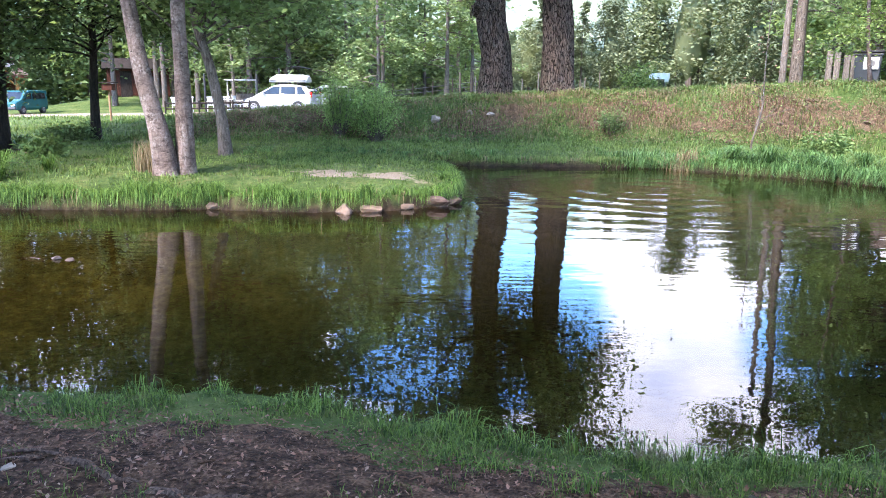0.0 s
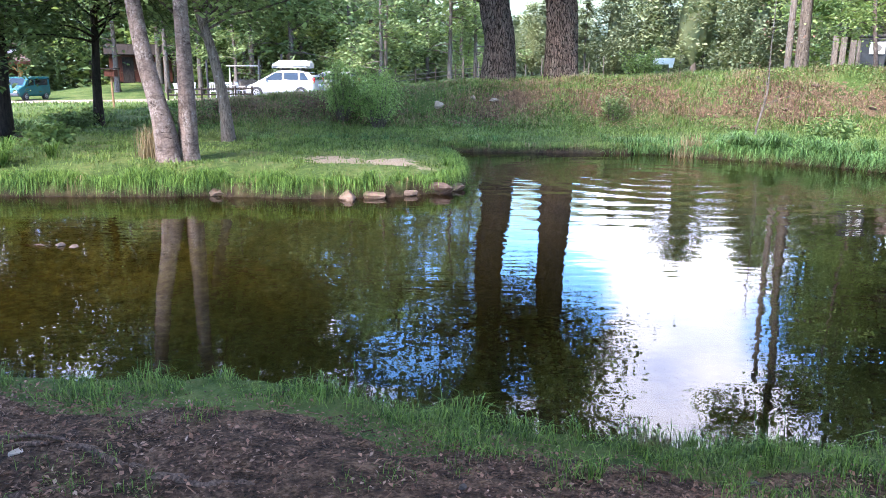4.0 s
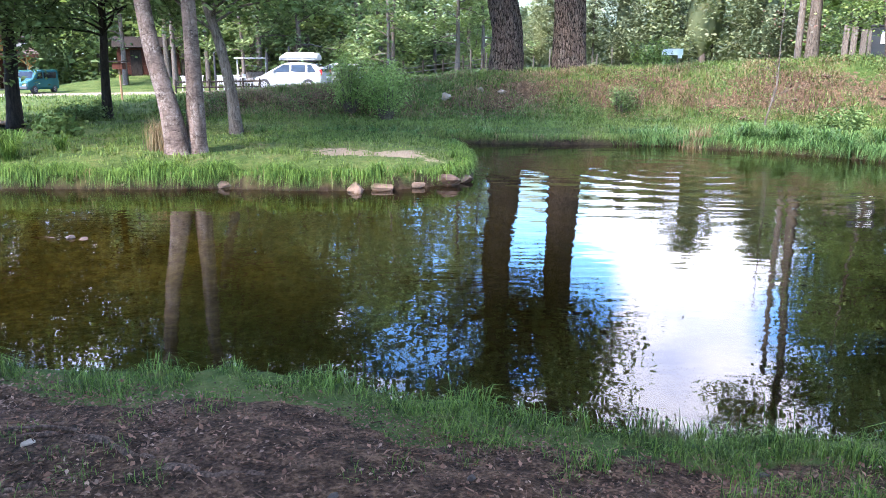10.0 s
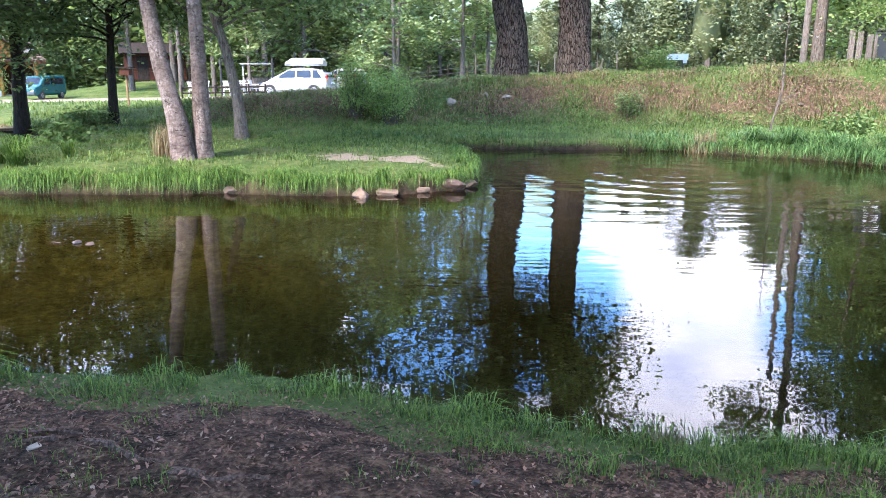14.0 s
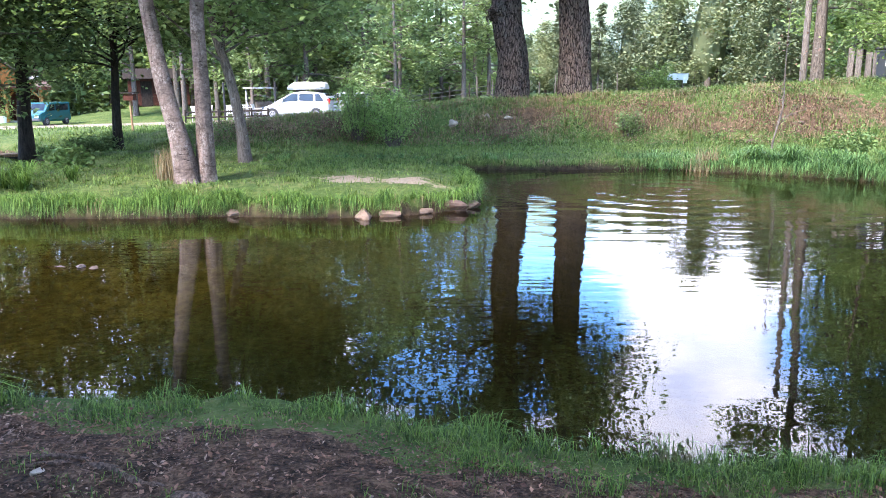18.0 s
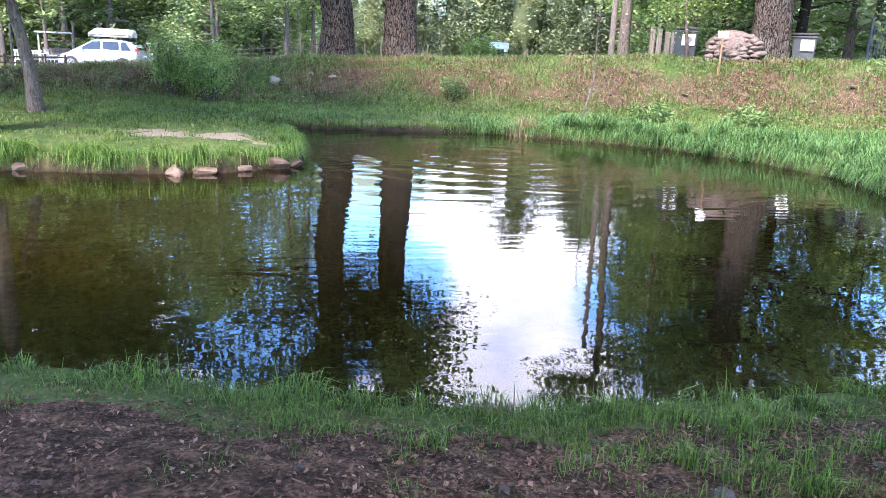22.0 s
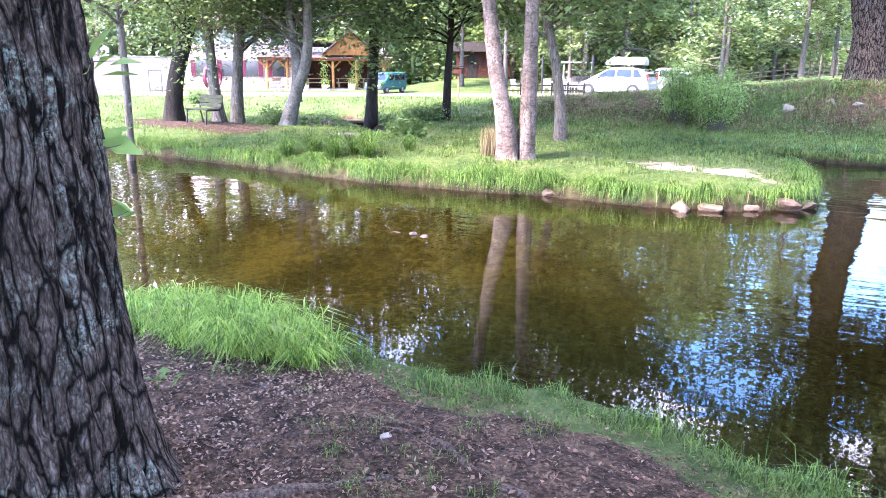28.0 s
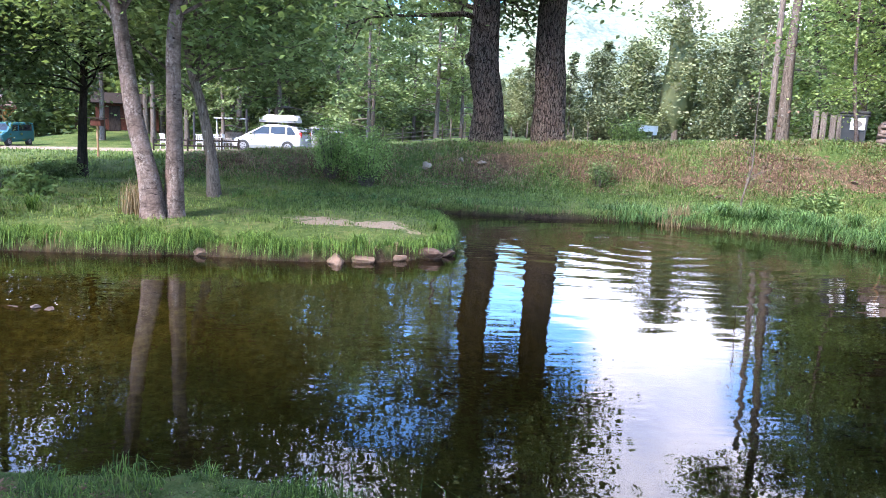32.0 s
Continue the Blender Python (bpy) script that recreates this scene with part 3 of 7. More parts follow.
def dusty(x, y):
    a = np.exp(-(((x + 1.4) / 1.4) ** 4 + ((y - 13.1 + 0.12 * x) / 0.5) ** 4)) * (0.78 + 0.5 * lumps(x, y, 3.2, 1.1) + 0.3 * lumps(x, y, 9.0, 2.1))
    road = smooth01((x + 60) / 5) * smooth01((-9 - x) / 3) * smooth01(1.6 - np.abs(y - 42.5 - 0.3 * (x + 20)) / np.where(x < -24, 4.6, 3.2))
    return np.clip(a + road, 0, 1)


fx, fy = GX.ravel(), GY.ravel()
# the fourth channel holds the darkened band along the water's edge
zone = np.stack([bareness(fx, fy), smooth01((-shore(fx, fy) + 0.02) / 0.06), dusty(fx, fy), smooth01((np.where((fx < 4.9) & (fy > 10), 0.1, 0.03) - shore(fx, fy)) / 0.07) * smooth01((shore(fx, fy) + 0.45) / 0.3)], -1).astype(np.float32)
att = gme.color_attributes.new("bare", "FLOAT_COLOR", "POINT")
att.data.foreach_set("color", zone.ravel())
ground = tagged(new("ground", gme), "grassy park ground with trodden brown soil and a pond bed", "ground", kind="structure")

wx, wy = np.meshgrid(np.linspace(-21, 11, 33), np.linspace(2.6, 19.8, 19))
wi = np.arange(wx.size).reshape(wx.shape)
wq = np.stack([wi[:-1, :-1], wi[:-1, 1:], wi[1:, 1:], wi[1:, :-1]], -1).reshape(-1, 4)
water = tagged(new("water", mesh_of("water", np.stack([wx, wy, 0 * wx], -1).reshape(-1, 3), wq, M["water"], True)), "calm dark pond water with faint ripples", "water", kind="structure")

# ---- trees ----
rng = np.random.default_rng(7)


def tube(points, radii, sides=14, rough=0.06, seed=1, flare=0.0, twist=0.0, ridge=0.0):
    """Verts and quads of a bent, tapering, uneven stem through points."""
    pts, rad = np.asarray(points, float), np.asarray(radii, float)
    n = len(pts)
    tang = np.gradient(pts, axis=0)
    tang /= np.linalg.norm(tang, axis=1)[:, None]
    ref = np.array([1.0, 0, 0]) if abs(tang[0][0]) < 0.8 else np.array([0, 1.0, 0])
    u = np.cross(tang, ref)
    u /= np.linalg.norm(u, axis=1)[:, None]
    v = np.cross(tang, u)
    a = np.linspace(0, 2 * np.pi, sides, endpoint=False)[None, :] + twist * np.arange(n)[:, None]
    k = np.arange(n)[:, None] * (26.0 / n)
    bumps = 1 + rough * (np.sin(3 * a + seed + 0.35 * k) + 0.7 * np.sin(5 * a + 2.1 * seed - 0.23 * k) + 0.5 * np.sin(8 * a + 0.9 * k + seed))
    r = rad[:, None] * bumps
    if flare:
        r = r * (1 + flare * np.exp(-k / 2.3) * (1 + 0.55 * np.sin(4 * a + seed)))
    if ridge:
        z = pts[:, 2:3]
        w = 0.6 * np.sin(1.7 * z + 3 * a) + 0.45 * np.sin(4.3 * z - 5 * a + 1) + 0.35 * np.sin(9 * z + 11 * a) + 0.2 * np.sin(21 * z - 17 * a)
        deep = np.abs(np.sin(19 * a + 1.6 * w)) ** 0.6
        plates = 0.5 + 0.5 * np.sin(13 * z + 4 * np.sin(7 * a) + 3 * w)
        fine = np.sin(41 * a + 6 * w) * np.sin(37 * z + 5 * w)
        r = r + ridge * (deep * (0.88 + 0.12 * plates) + 0.14 * fine - 0.6)
    vert = pts[:, None] + r[..., None] * (np.cos(a)[..., None] * u[:, None] + np.sin(a)[..., None] * v[:, None])
    i = np.arange(n * sides).reshape(n, sides)
    q = np.stack([i[:-1], np.roll(i[:-1], -1, 1), np.roll(i[1:], -1, 1), i[1:]], -1).reshape(-1, 4)
    return vert.reshape(-1, 3), q


def curve_pts(keys, n):
    """A smooth line of n points through a few keys."""
    keys = np.asarray(keys, float)
    t = np.linspace(0, len(keys) - 1, n)
    out = []
    for s in t:
        i = min(int(s), len(keys) - 2)
        f = s - i
        p0, p1, p2, p3 = keys[max(i - 1, 0)], keys[i], keys[i + 1], keys[min(i + 2, len(keys) - 1)]
        out.append(0.5 * (2 * p1 + (p2 - p0) * f + (2 * p0 - 5 * p1 + 4 * p2 - p3) * f * f + (3 * p1 - p0 - 3 * p2 + p3) * f**3))
    return np.array(out)


def join(pieces):
    vs, fs, off = [], [], 0
    for v, f in pieces:
        vs.append(v)
        fs.append(f + off)
        off += len(v)
    return np.concatenate(vs), np.concatenate(fs)


def leaves(centres, spread, per, size, r, flat=0.6, aspect=1.7):
    """Leaf blades (one bent quad each) round clump centres."""
    c = np.repeat(np.asarray(centres, float), per, axis=0)
    n = len(c)
    c = c + r.normal(0, 1, (n, 3)) * np.asarray(spread)
    s = size * r.uniform(0.55, 1.3, n)
    up = np.stack([r.normal(0, flat, n), r.normal(0, flat, n), np.ones(n)], -1)
    up /= np.linalg.norm(up, axis=1)[:, None]
    d = r.normal(0, 1, (n, 3))
    d -= (d * up).sum(1)[:, None] * up
    d /= np.linalg.norm(d, axis=1)[:, None]
    w = np.cross(up, d) * (s / aspect)[:, None] * 0.5
    d = d * s[:, None] * 0.5
    v = np.stack([c - d, c + w + up * (s * 0.12)[:, None], c + d, c - w + up * (s * 0.12)[:, None]], 1).reshape(-1, 3)
    return v, np.arange(4 * n).reshape(n, 4)


def limb(start, direction, length, r0, r, bend=0.25, n=7, sides=6, droop=0.0):
    d = np.asarray(direction, float)
    d /= np.linalg.norm(d)
    p, out = np.asarray(start, float), []
    for i in range(n):
        out.append(p.copy())
        d = d + r.normal(0, bend / n**0.5, 3) + np.array([0, 0, -droop / n])
        d /= np.linalg.norm(d)
        p = p + d * length / (n - 1)
    out = np.array(out)
    return out, tube(out, r0 * np.linspace(1, 0.2, n), sides, 0.04)


def crown_of(stem, r, first, count, reach, rise, leaf_n, leaf, clump, limb_r, droop=0.2, twigs=3, taper=0.6, spread_az=None, flat=0.6, sides=(6, 4)):
    """Limbs along a stem from the share `first` up, and leaf clumps on them. Returns limbs and leaves as arrays."""
    n = len(stem)
    wood, clumps = [], []
    for k in range(count):
        f = first + (1 - first) * (k + r.uniform(0, 1)) / count
        i = min(int(f * (n - 1)), n - 2)
        p = stem[i] + (stem[i + 1] - stem[i]) * (f * (n - 1) - i)
        az = r.uniform(0, 2 * np.pi) if spread_az is None else r.uniform(*spread_az)
        length = reach * (1 - taper * (f - first) / (1 - first + 1e-6)) * r.uniform(0.6, 1.15)
        pts, t = limb(p, (math.cos(az), math.sin(az), rise * r.uniform(0.4, 1.4)), length, limb_r * (1.1 - 0.6 * f), r, 0.35, 7, sides[0], droop)
        wood.append(t)
        for j in range(2, 7):
            clumps.append(pts[j])
        for _ in range(twigs):
            j = r.integers(2, 6)
            q, t2 = limb(pts[j], (pts[j] - pts[j - 1]) / np.linalg.norm(pts[j] - pts[j - 1]) + r.normal(0, 0.7, 3), length * r.uniform(0.25, 0.5), limb_r * 0.35, r, 0.4, 5, sides[1], droop)
            wood.append(t2)
            clumps += [q[2], q[3], q[4]]
    clumps = np.array(clumps)
    return wood, leaves(clumps, clump, leaf_n, leaf, r, flat)


def tree(name, label, base, keys, radii, bark, leaf_mat, seed, crown=None, sides=14, rings=26, flare=0.35, extra=(), rough=0.06, group="", ridge=0.0):
    """A tree as trunk and crown. keys: stem points from the base, in metres from it; extra: more stems."""
    r = np.random.default_rng(seed)
    z = float(height(base[0], base[1])) if len(base) == 2 else base[2]
    root = thing(name, label, "tree", (base[0], base[1], z - 0.06), 0, group)
    stem = curve_pts(keys, rings)
    rad = np.interp(np.linspace(0, 1, rings), np.linspace(0, 1, len(radii)), radii)
    trunk = [tube(stem, rad, sides, rough, seed, flare, 0.0, ridge)]
    stems = [stem]
    for k2, r2 in extra:
        s2 = curve_pts(k2, rings)
        stems.append(s2)
        trunk.append(tube(s2, np.interp(np.linspace(0, 1, rings), np.linspace(0, 1, len(r2)), r2), sides, rough, seed + 3, flare * 0.7))
    wood, leafy = [], []
    if crown:
        for s in stems:
            w, l = crown_of(s, r, **crown)
            wood += w
            leafy.append(l)
    part("trunk", mesh_of("trunk", *join(trunk), bark, True), root)
    if wood:
        part("branchwork", mesh_of("branchwork", *join(wood), bark, True), root)["kind"] = "stuff"
    if leafy:
        part("crown", mesh_of("crown", *join(leafy), leaf_mat), root)
    return root


# two stout old trees on the bank
BIG = dict(first=0.47, count=34, reach=5.2, rise=0.45, leaf_n=36, leaf=0.2, clump=(0.55, 0.55, 0.4), limb_r=0.13, droop=0.35, twigs=3, taper=0.35)
burled = tree("stout_tree", "stout old tree with a burl on its furrowed brown trunk", (2.08, 26.0), [(0, 0, 0), (-0.02, 0, 1.5), (-0.2, 0, 2.8), (-0.15, 0, 4.6), (-0.1, 0, 7), (0.3, 0.3, 12), (0.4, 0.3, 20)],
     [0.54, 0.48, 0.5, 0.44, 0.42, 0.34, 0.08], M["big_bark"], M["leaf_blue"], 11, dict(BIG, leaf=0.26, count=38), 72, 110, 0.25, ridge=0.04)
tree("stout_tree", "stout old tree with a furrowed brown trunk, on the bank", (4.25, 26.1), [(0, 0, 0), (-0.05, 0, 2), (-0.1, 0, 4), (0.0, 0, 7), (0.2, 0.2, 12), (0.2, 0.2, 20.5)],
     [0.54, 0.49, 0.46, 0.45, 0.36, 0.08], M["big_bark"], M["leaf_blue"], 12, dict(BIG, spread_az=(1.0, 5.3)), 72, 110, 0.25, ridge=0.04)
tree("stout_tree", "stout reddish-brown tree trunk behind the bank's edge, beside grey bins", (16.0, 22.6), [(0, 0, 0), (0, 0, 2), (-0.1, 0, 5), (0.1, 0, 9), (0.4, 0, 16)],
     [0.6, 0.54, 0.5, 0.4, 0.08], M["big_bark"], M["leaf_mid"], 13, dict(BIG, first=0.25, count=34, reach=5.0), 72, 110, 0.25, ridge=0.04)

bm = bmesh.new()
bmesh.ops.create_icosphere(bm, subdivisions=4, radius=0.4)
for v in bm.verts:
    k = 1 + 0.35 * noise.noise(v.co * 4.0) + 0.15 * noise.noise(v.co * 11)
    v.co = Vector((v.co.x * k * 0.95 - 0.42, v.co.y * k - 0.1, v.co.z * k * 0.75 + 2.95))
part("burl", from_bm("burl", bm, M["big_bark"], True), burled, "knobbly dark burl")

# the twin-stemmed tree on the island
tree("twin_tree", "twin-stemmed tree with pale grey-brown bark on the grassy island", (-4.65, 13.25), [(-0.12, 0, 0), (-0.22, 0, 0.8), (-0.42, 0, 1.8), (-0.62, 0.1, 3.0), (-0.85, 0.1, 5.0), (-1.2, 0.2, 8), (-1.4, 0.2, 12)],
     [0.19, 0.16, 0.142, 0.128, 0.11, 0.085, 0.03], M["pale_bark"], M["leaf_yellow"], 24,
     dict(first=0.52, count=32, reach=4.4, rise=0.85, leaf_n=56, leaf=0.13, clump=(0.65, 0.65, 0.4), limb_r=0.05, droop=0.08, twigs=3, taper=0.3), 14, 30, 0.5,
     extra=[([(0.16, 0.15, 0), (0.2, 0.15, 0.8), (0.2, 0.15, 2.0), (0.22, 0.15, 3.2), (0.5, 0.1, 5.0), (0.5, 0.2, 8), (0.9, 0.2, 12)], [0.17, 0.143, 0.128, 0.115, 0.1, 0.08, 0.03])])

# the near oak
tree("near_oak", "thick tree with deeply ridged dark bark and grey lichen", (-2.8, 1.8), [(0, 0, 0), (0, 0, 0.6), (-0.03, 0, 1.5), (-0.08, 0, 2.6), (0, 0, 4.5), (0.2, 0.2, 9), (0.2, 0.2, 15)],
     [0.43, 0.385, 0.365, 0.345, 0.32, 0.24, 0.05], M["oak_bark"], M["leaf_mid"], 31,
     dict(first=0.62, count=30, reach=5.0, rise=0.6, leaf_n=10, leaf=0.3, clump=(0.5, 0.5, 0.35), limb_r=0.11, droop=0.1, twigs=3, taper=0.4), 160, 270, 0.3, rough=0.025, ridge=0.034)

# slender trees along the left shore
SL = dict(first=0.4, count=26, reach=3.6, rise=0.6, leaf_n=46, leaf=0.125, clump=(0.5, 0.5, 0.3), limb_r=0.045, droop=0.1, twigs=3, taper=0.4)
for nm, lab, b, keys, rd, bk, lf, sd, kw in [
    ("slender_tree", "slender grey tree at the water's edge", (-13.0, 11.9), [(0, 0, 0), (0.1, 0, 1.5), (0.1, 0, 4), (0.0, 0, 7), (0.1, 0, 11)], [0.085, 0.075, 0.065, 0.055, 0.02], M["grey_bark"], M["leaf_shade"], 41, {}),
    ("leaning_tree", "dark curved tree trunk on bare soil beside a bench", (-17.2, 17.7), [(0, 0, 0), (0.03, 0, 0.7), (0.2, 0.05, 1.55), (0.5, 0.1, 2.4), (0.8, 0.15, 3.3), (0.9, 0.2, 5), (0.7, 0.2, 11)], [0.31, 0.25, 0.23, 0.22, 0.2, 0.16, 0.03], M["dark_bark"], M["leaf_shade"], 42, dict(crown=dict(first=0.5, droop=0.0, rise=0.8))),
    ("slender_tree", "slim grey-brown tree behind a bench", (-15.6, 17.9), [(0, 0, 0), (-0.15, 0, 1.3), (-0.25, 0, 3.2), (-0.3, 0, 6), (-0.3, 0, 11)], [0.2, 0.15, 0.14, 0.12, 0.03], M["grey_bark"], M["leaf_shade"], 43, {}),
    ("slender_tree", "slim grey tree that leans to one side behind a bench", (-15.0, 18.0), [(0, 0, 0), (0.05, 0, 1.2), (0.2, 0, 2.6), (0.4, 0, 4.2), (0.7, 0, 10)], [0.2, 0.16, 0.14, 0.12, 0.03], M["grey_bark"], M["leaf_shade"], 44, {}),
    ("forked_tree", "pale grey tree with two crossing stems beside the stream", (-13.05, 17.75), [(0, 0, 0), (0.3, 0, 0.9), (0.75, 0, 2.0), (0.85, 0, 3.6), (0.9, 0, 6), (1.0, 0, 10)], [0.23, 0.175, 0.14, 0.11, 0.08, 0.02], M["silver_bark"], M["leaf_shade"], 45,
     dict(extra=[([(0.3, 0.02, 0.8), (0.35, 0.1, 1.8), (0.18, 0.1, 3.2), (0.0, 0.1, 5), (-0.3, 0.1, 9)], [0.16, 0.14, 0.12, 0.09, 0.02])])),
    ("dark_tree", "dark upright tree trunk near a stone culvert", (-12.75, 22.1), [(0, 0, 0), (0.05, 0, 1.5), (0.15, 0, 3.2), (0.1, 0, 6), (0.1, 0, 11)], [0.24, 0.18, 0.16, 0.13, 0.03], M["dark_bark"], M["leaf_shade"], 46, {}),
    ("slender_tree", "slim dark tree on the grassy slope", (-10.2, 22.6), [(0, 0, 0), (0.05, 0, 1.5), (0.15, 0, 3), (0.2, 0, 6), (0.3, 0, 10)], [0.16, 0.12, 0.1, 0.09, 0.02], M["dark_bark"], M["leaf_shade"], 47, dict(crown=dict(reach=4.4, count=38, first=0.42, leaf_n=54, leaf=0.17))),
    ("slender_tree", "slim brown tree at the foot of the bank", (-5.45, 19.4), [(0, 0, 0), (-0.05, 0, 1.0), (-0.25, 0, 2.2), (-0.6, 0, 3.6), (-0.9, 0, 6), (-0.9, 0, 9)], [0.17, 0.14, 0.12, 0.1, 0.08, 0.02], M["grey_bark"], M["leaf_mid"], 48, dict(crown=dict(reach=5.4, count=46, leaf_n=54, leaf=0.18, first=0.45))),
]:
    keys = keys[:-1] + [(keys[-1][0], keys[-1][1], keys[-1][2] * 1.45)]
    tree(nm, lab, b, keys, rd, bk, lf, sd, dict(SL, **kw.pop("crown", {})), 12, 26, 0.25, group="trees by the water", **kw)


# woods behind the car park: a few kinds, each repeated
def wood_kind(name, label, seed, h, leaf_mat, reach, first, leaf, count, per, rise=0.35, taper=0.45):
    r = np.random.default_rng(seed)
    root = thing(name, label, "tree", (0, 0, 0), 0, "woods behind the pond")
    stem = curve_pts([(0, 0, -0.2), (r.normal(0, 0.1), 0, h * 0.3), (r.normal(0, 0.3), r.normal(0, 0.3), h * 0.65), (r.normal(0, 0.4), 0, h)], 16)
    w, l = crown_of(stem, r, first, count, reach, rise, per, leaf, (0.5, 0.5, 0.17) if rise > 0 else (0.3, 0.3, 0.14), 0.07, 0.35, 3, taper, sides=(3, 3), flat=0.45)
    part("trunk", mesh_of("trunk", *tube(stem, np.linspace(0.19, 0.04, 16), 8, 0.06, seed, 0.3), M["grey_bark"], True), root)
    part("branchwork", mesh_of("branchwork", *join(w), M["grey_bark"], True), root)["kind"] = "stuff"
    part("crown", mesh_of("crown", *l, leaf_mat), root)
    return root


kinds = [wood_kind("wood_tree", "leafy green tree in the woods behind the car park", 61, 15, M["leaf_blue"], 4.2, 0.14, 0.36, 25, 11),
         wood_kind("wood_tree", "leafy green tree in the woods behind the car park", 62, 17, M["leaf_mid"], 4.4, 0.2, 0.36, 25, 11),
         wood_kind("wood_tree", "yellow-green leafy tree in the woods behind the pond", 63, 13, M["leaf_yellow"], 3.6, 0.1, 0.36, 24, 11),
         wood_kind("distant_tree", "hazy pale green tree on the far side of the meadow", 64, 13, M["leaf_far"], 4.4, 0.06, 0.5, 22, 10)]


# added tree kind, out of view, that only blocks sun and sky
kinds.append(wood_kind("shade_tree", "tall leafy tree out of view, added to shade the near bank", 65, 15, M["leaf_mid"], 4.6, 0.42, 0.6, 26, 10))


kinds.append(wood_kind("spruce", "grey-green spruce at the edge of the far woods", 66, 14, M["leaf_spruce"], 3.0, 0.05, 0.42, 44, 8, -0.25, 0.93))


def plant(k, x, y, s=1.0, z=None):
    zz = float(height(x, y)) if z is None else z
    return copy_thing(kinds[k], Matrix.Translation((x, y, zz)) @ Matrix.Rotation(rng.uniform(0, 6.28), 4, "Z") @ Matrix.Scale(s, 4))


spots = []
for x in np.arange(-22, 3, 3.2):
    spots.append((int(rng.integers(0, 2)), x + rng.normal(0, 0.6), 52 + rng.normal(0, 1.5), rng.uniform(0.85, 1.1) * (1.02 if x < -4 else 0.8)))
    if x < -4:
        spots.append((int(rng.integers(0, 2)), x + 0.7 + rng.normal(0, 0.6), 68 + rng.normal(0, 1.5), rng.uniform(1.25, 1.5)))
    spots.append((int(rng.integers(0, 3)), x + 1.5 + rng.normal(0, 0.6), 58 + rng.normal(0, 1.5), rng.uniform(1.0, 1.25) * (1.1 if x < -5 else 0.78)))
for x in np.arange(-24, 4, 9.0):
    spots.append((2, x + rng.normal(0, 0.5), 62 + rng.normal(0, 1.2), rng.uniform(0.32, 0.45)))
for x in np.arange(5, 34, 4.4):
    spots.append((3, x + rng.normal(0, 0.5), 72 + rng.normal(0, 2), rng.uniform(0.36, 0.5)))
for x, y, s in [(-3.5, 47, 0.75), (-13, 49, 0.7), (2.5, 50, 0.75)]:
    spots.append((0, x, y, s))
for x, y, s in [(22, 34, 0.95), (25, 29.5, 1.1), (27.5, 25, 1.2), (29.5, 20, 1.2), (19.5, 37, 0.8), (24, 38, 1.0)]:
    spots.append((2, x, y, s))
for x, y, s in [(21.5, 40, 0.8), (25, 36, 0.9), (28.5, 32, 1.0), (31, 27, 1.0), (33, 20, 1.0), (34, 13, 1.0), (29, 38, 1.2), (28, 22.5, 1.1), (29.5, 16.5, 1.15), (30, 10.5, 1.1), (25.5, 27.5, 1.0), (29, 4, 1.1)]:
    spots.append((int(rng.integers(1, 3)), x, y, s))
for x, y, s in [(-30, 66, 1.1), (-38, 62, 1.1), (-46, 56, 1.1), (-52, 46, 1.0), (-44, 30, 0.8), (-46, 20, 1.0), (-42, 12, 1.0), (-22, 64, 1.1), (-60, 60, 1.2), (-54, 68, 1.2), (-47, 70, 1.25), (-41, 72, 1.2), (-34, 74, 1.25), (-28, 72, 1.15), (-66, 50, 1.2)]:
    spots.append((int(rng.integers(0, 3)), x, y, s))
for x, y, s in [(12.0, 62, 0.5), (16.0, 66, 0.6), (22.0, 63, 0.62), (9.5, 66, 0.55)]:
    spots.append((5, x, y, s))
# unseen trees added behind and beside the camera, to shade the near bank
for x, y, s in [(-6.5, -4.5, 0.95), (-2.4, -4.2, 1.0), (2.0, -3.6, 0.95), (6.0, -2.6, 0.9), (4.2, -1.9, 0.85), (8.6, -0.9, 0.9), (5, -6.5, 0.95), (-11, -3.5, 0.95), (11, -2.0, 0.9), (8.5, 0.5, 0.85), (12.0, 2.6, 0.95), (-0.5, -8.5, 1.0), (1.0, -5.6, 1.05), (1.8, -3.4, 0.95), (-1, -14, 1.0), (9, -12, 1.0), (-11, -12, 1.0), (24, -4, 1.0)]:
    spots.append((4, x, y, s))
for k, x, y, s in spots:
    plant(k, x, y, s)
for k in kinds:
    for o in list(k.children):
        bpy.data.objects.remove(o)
    bpy.data.objects.remove(k)

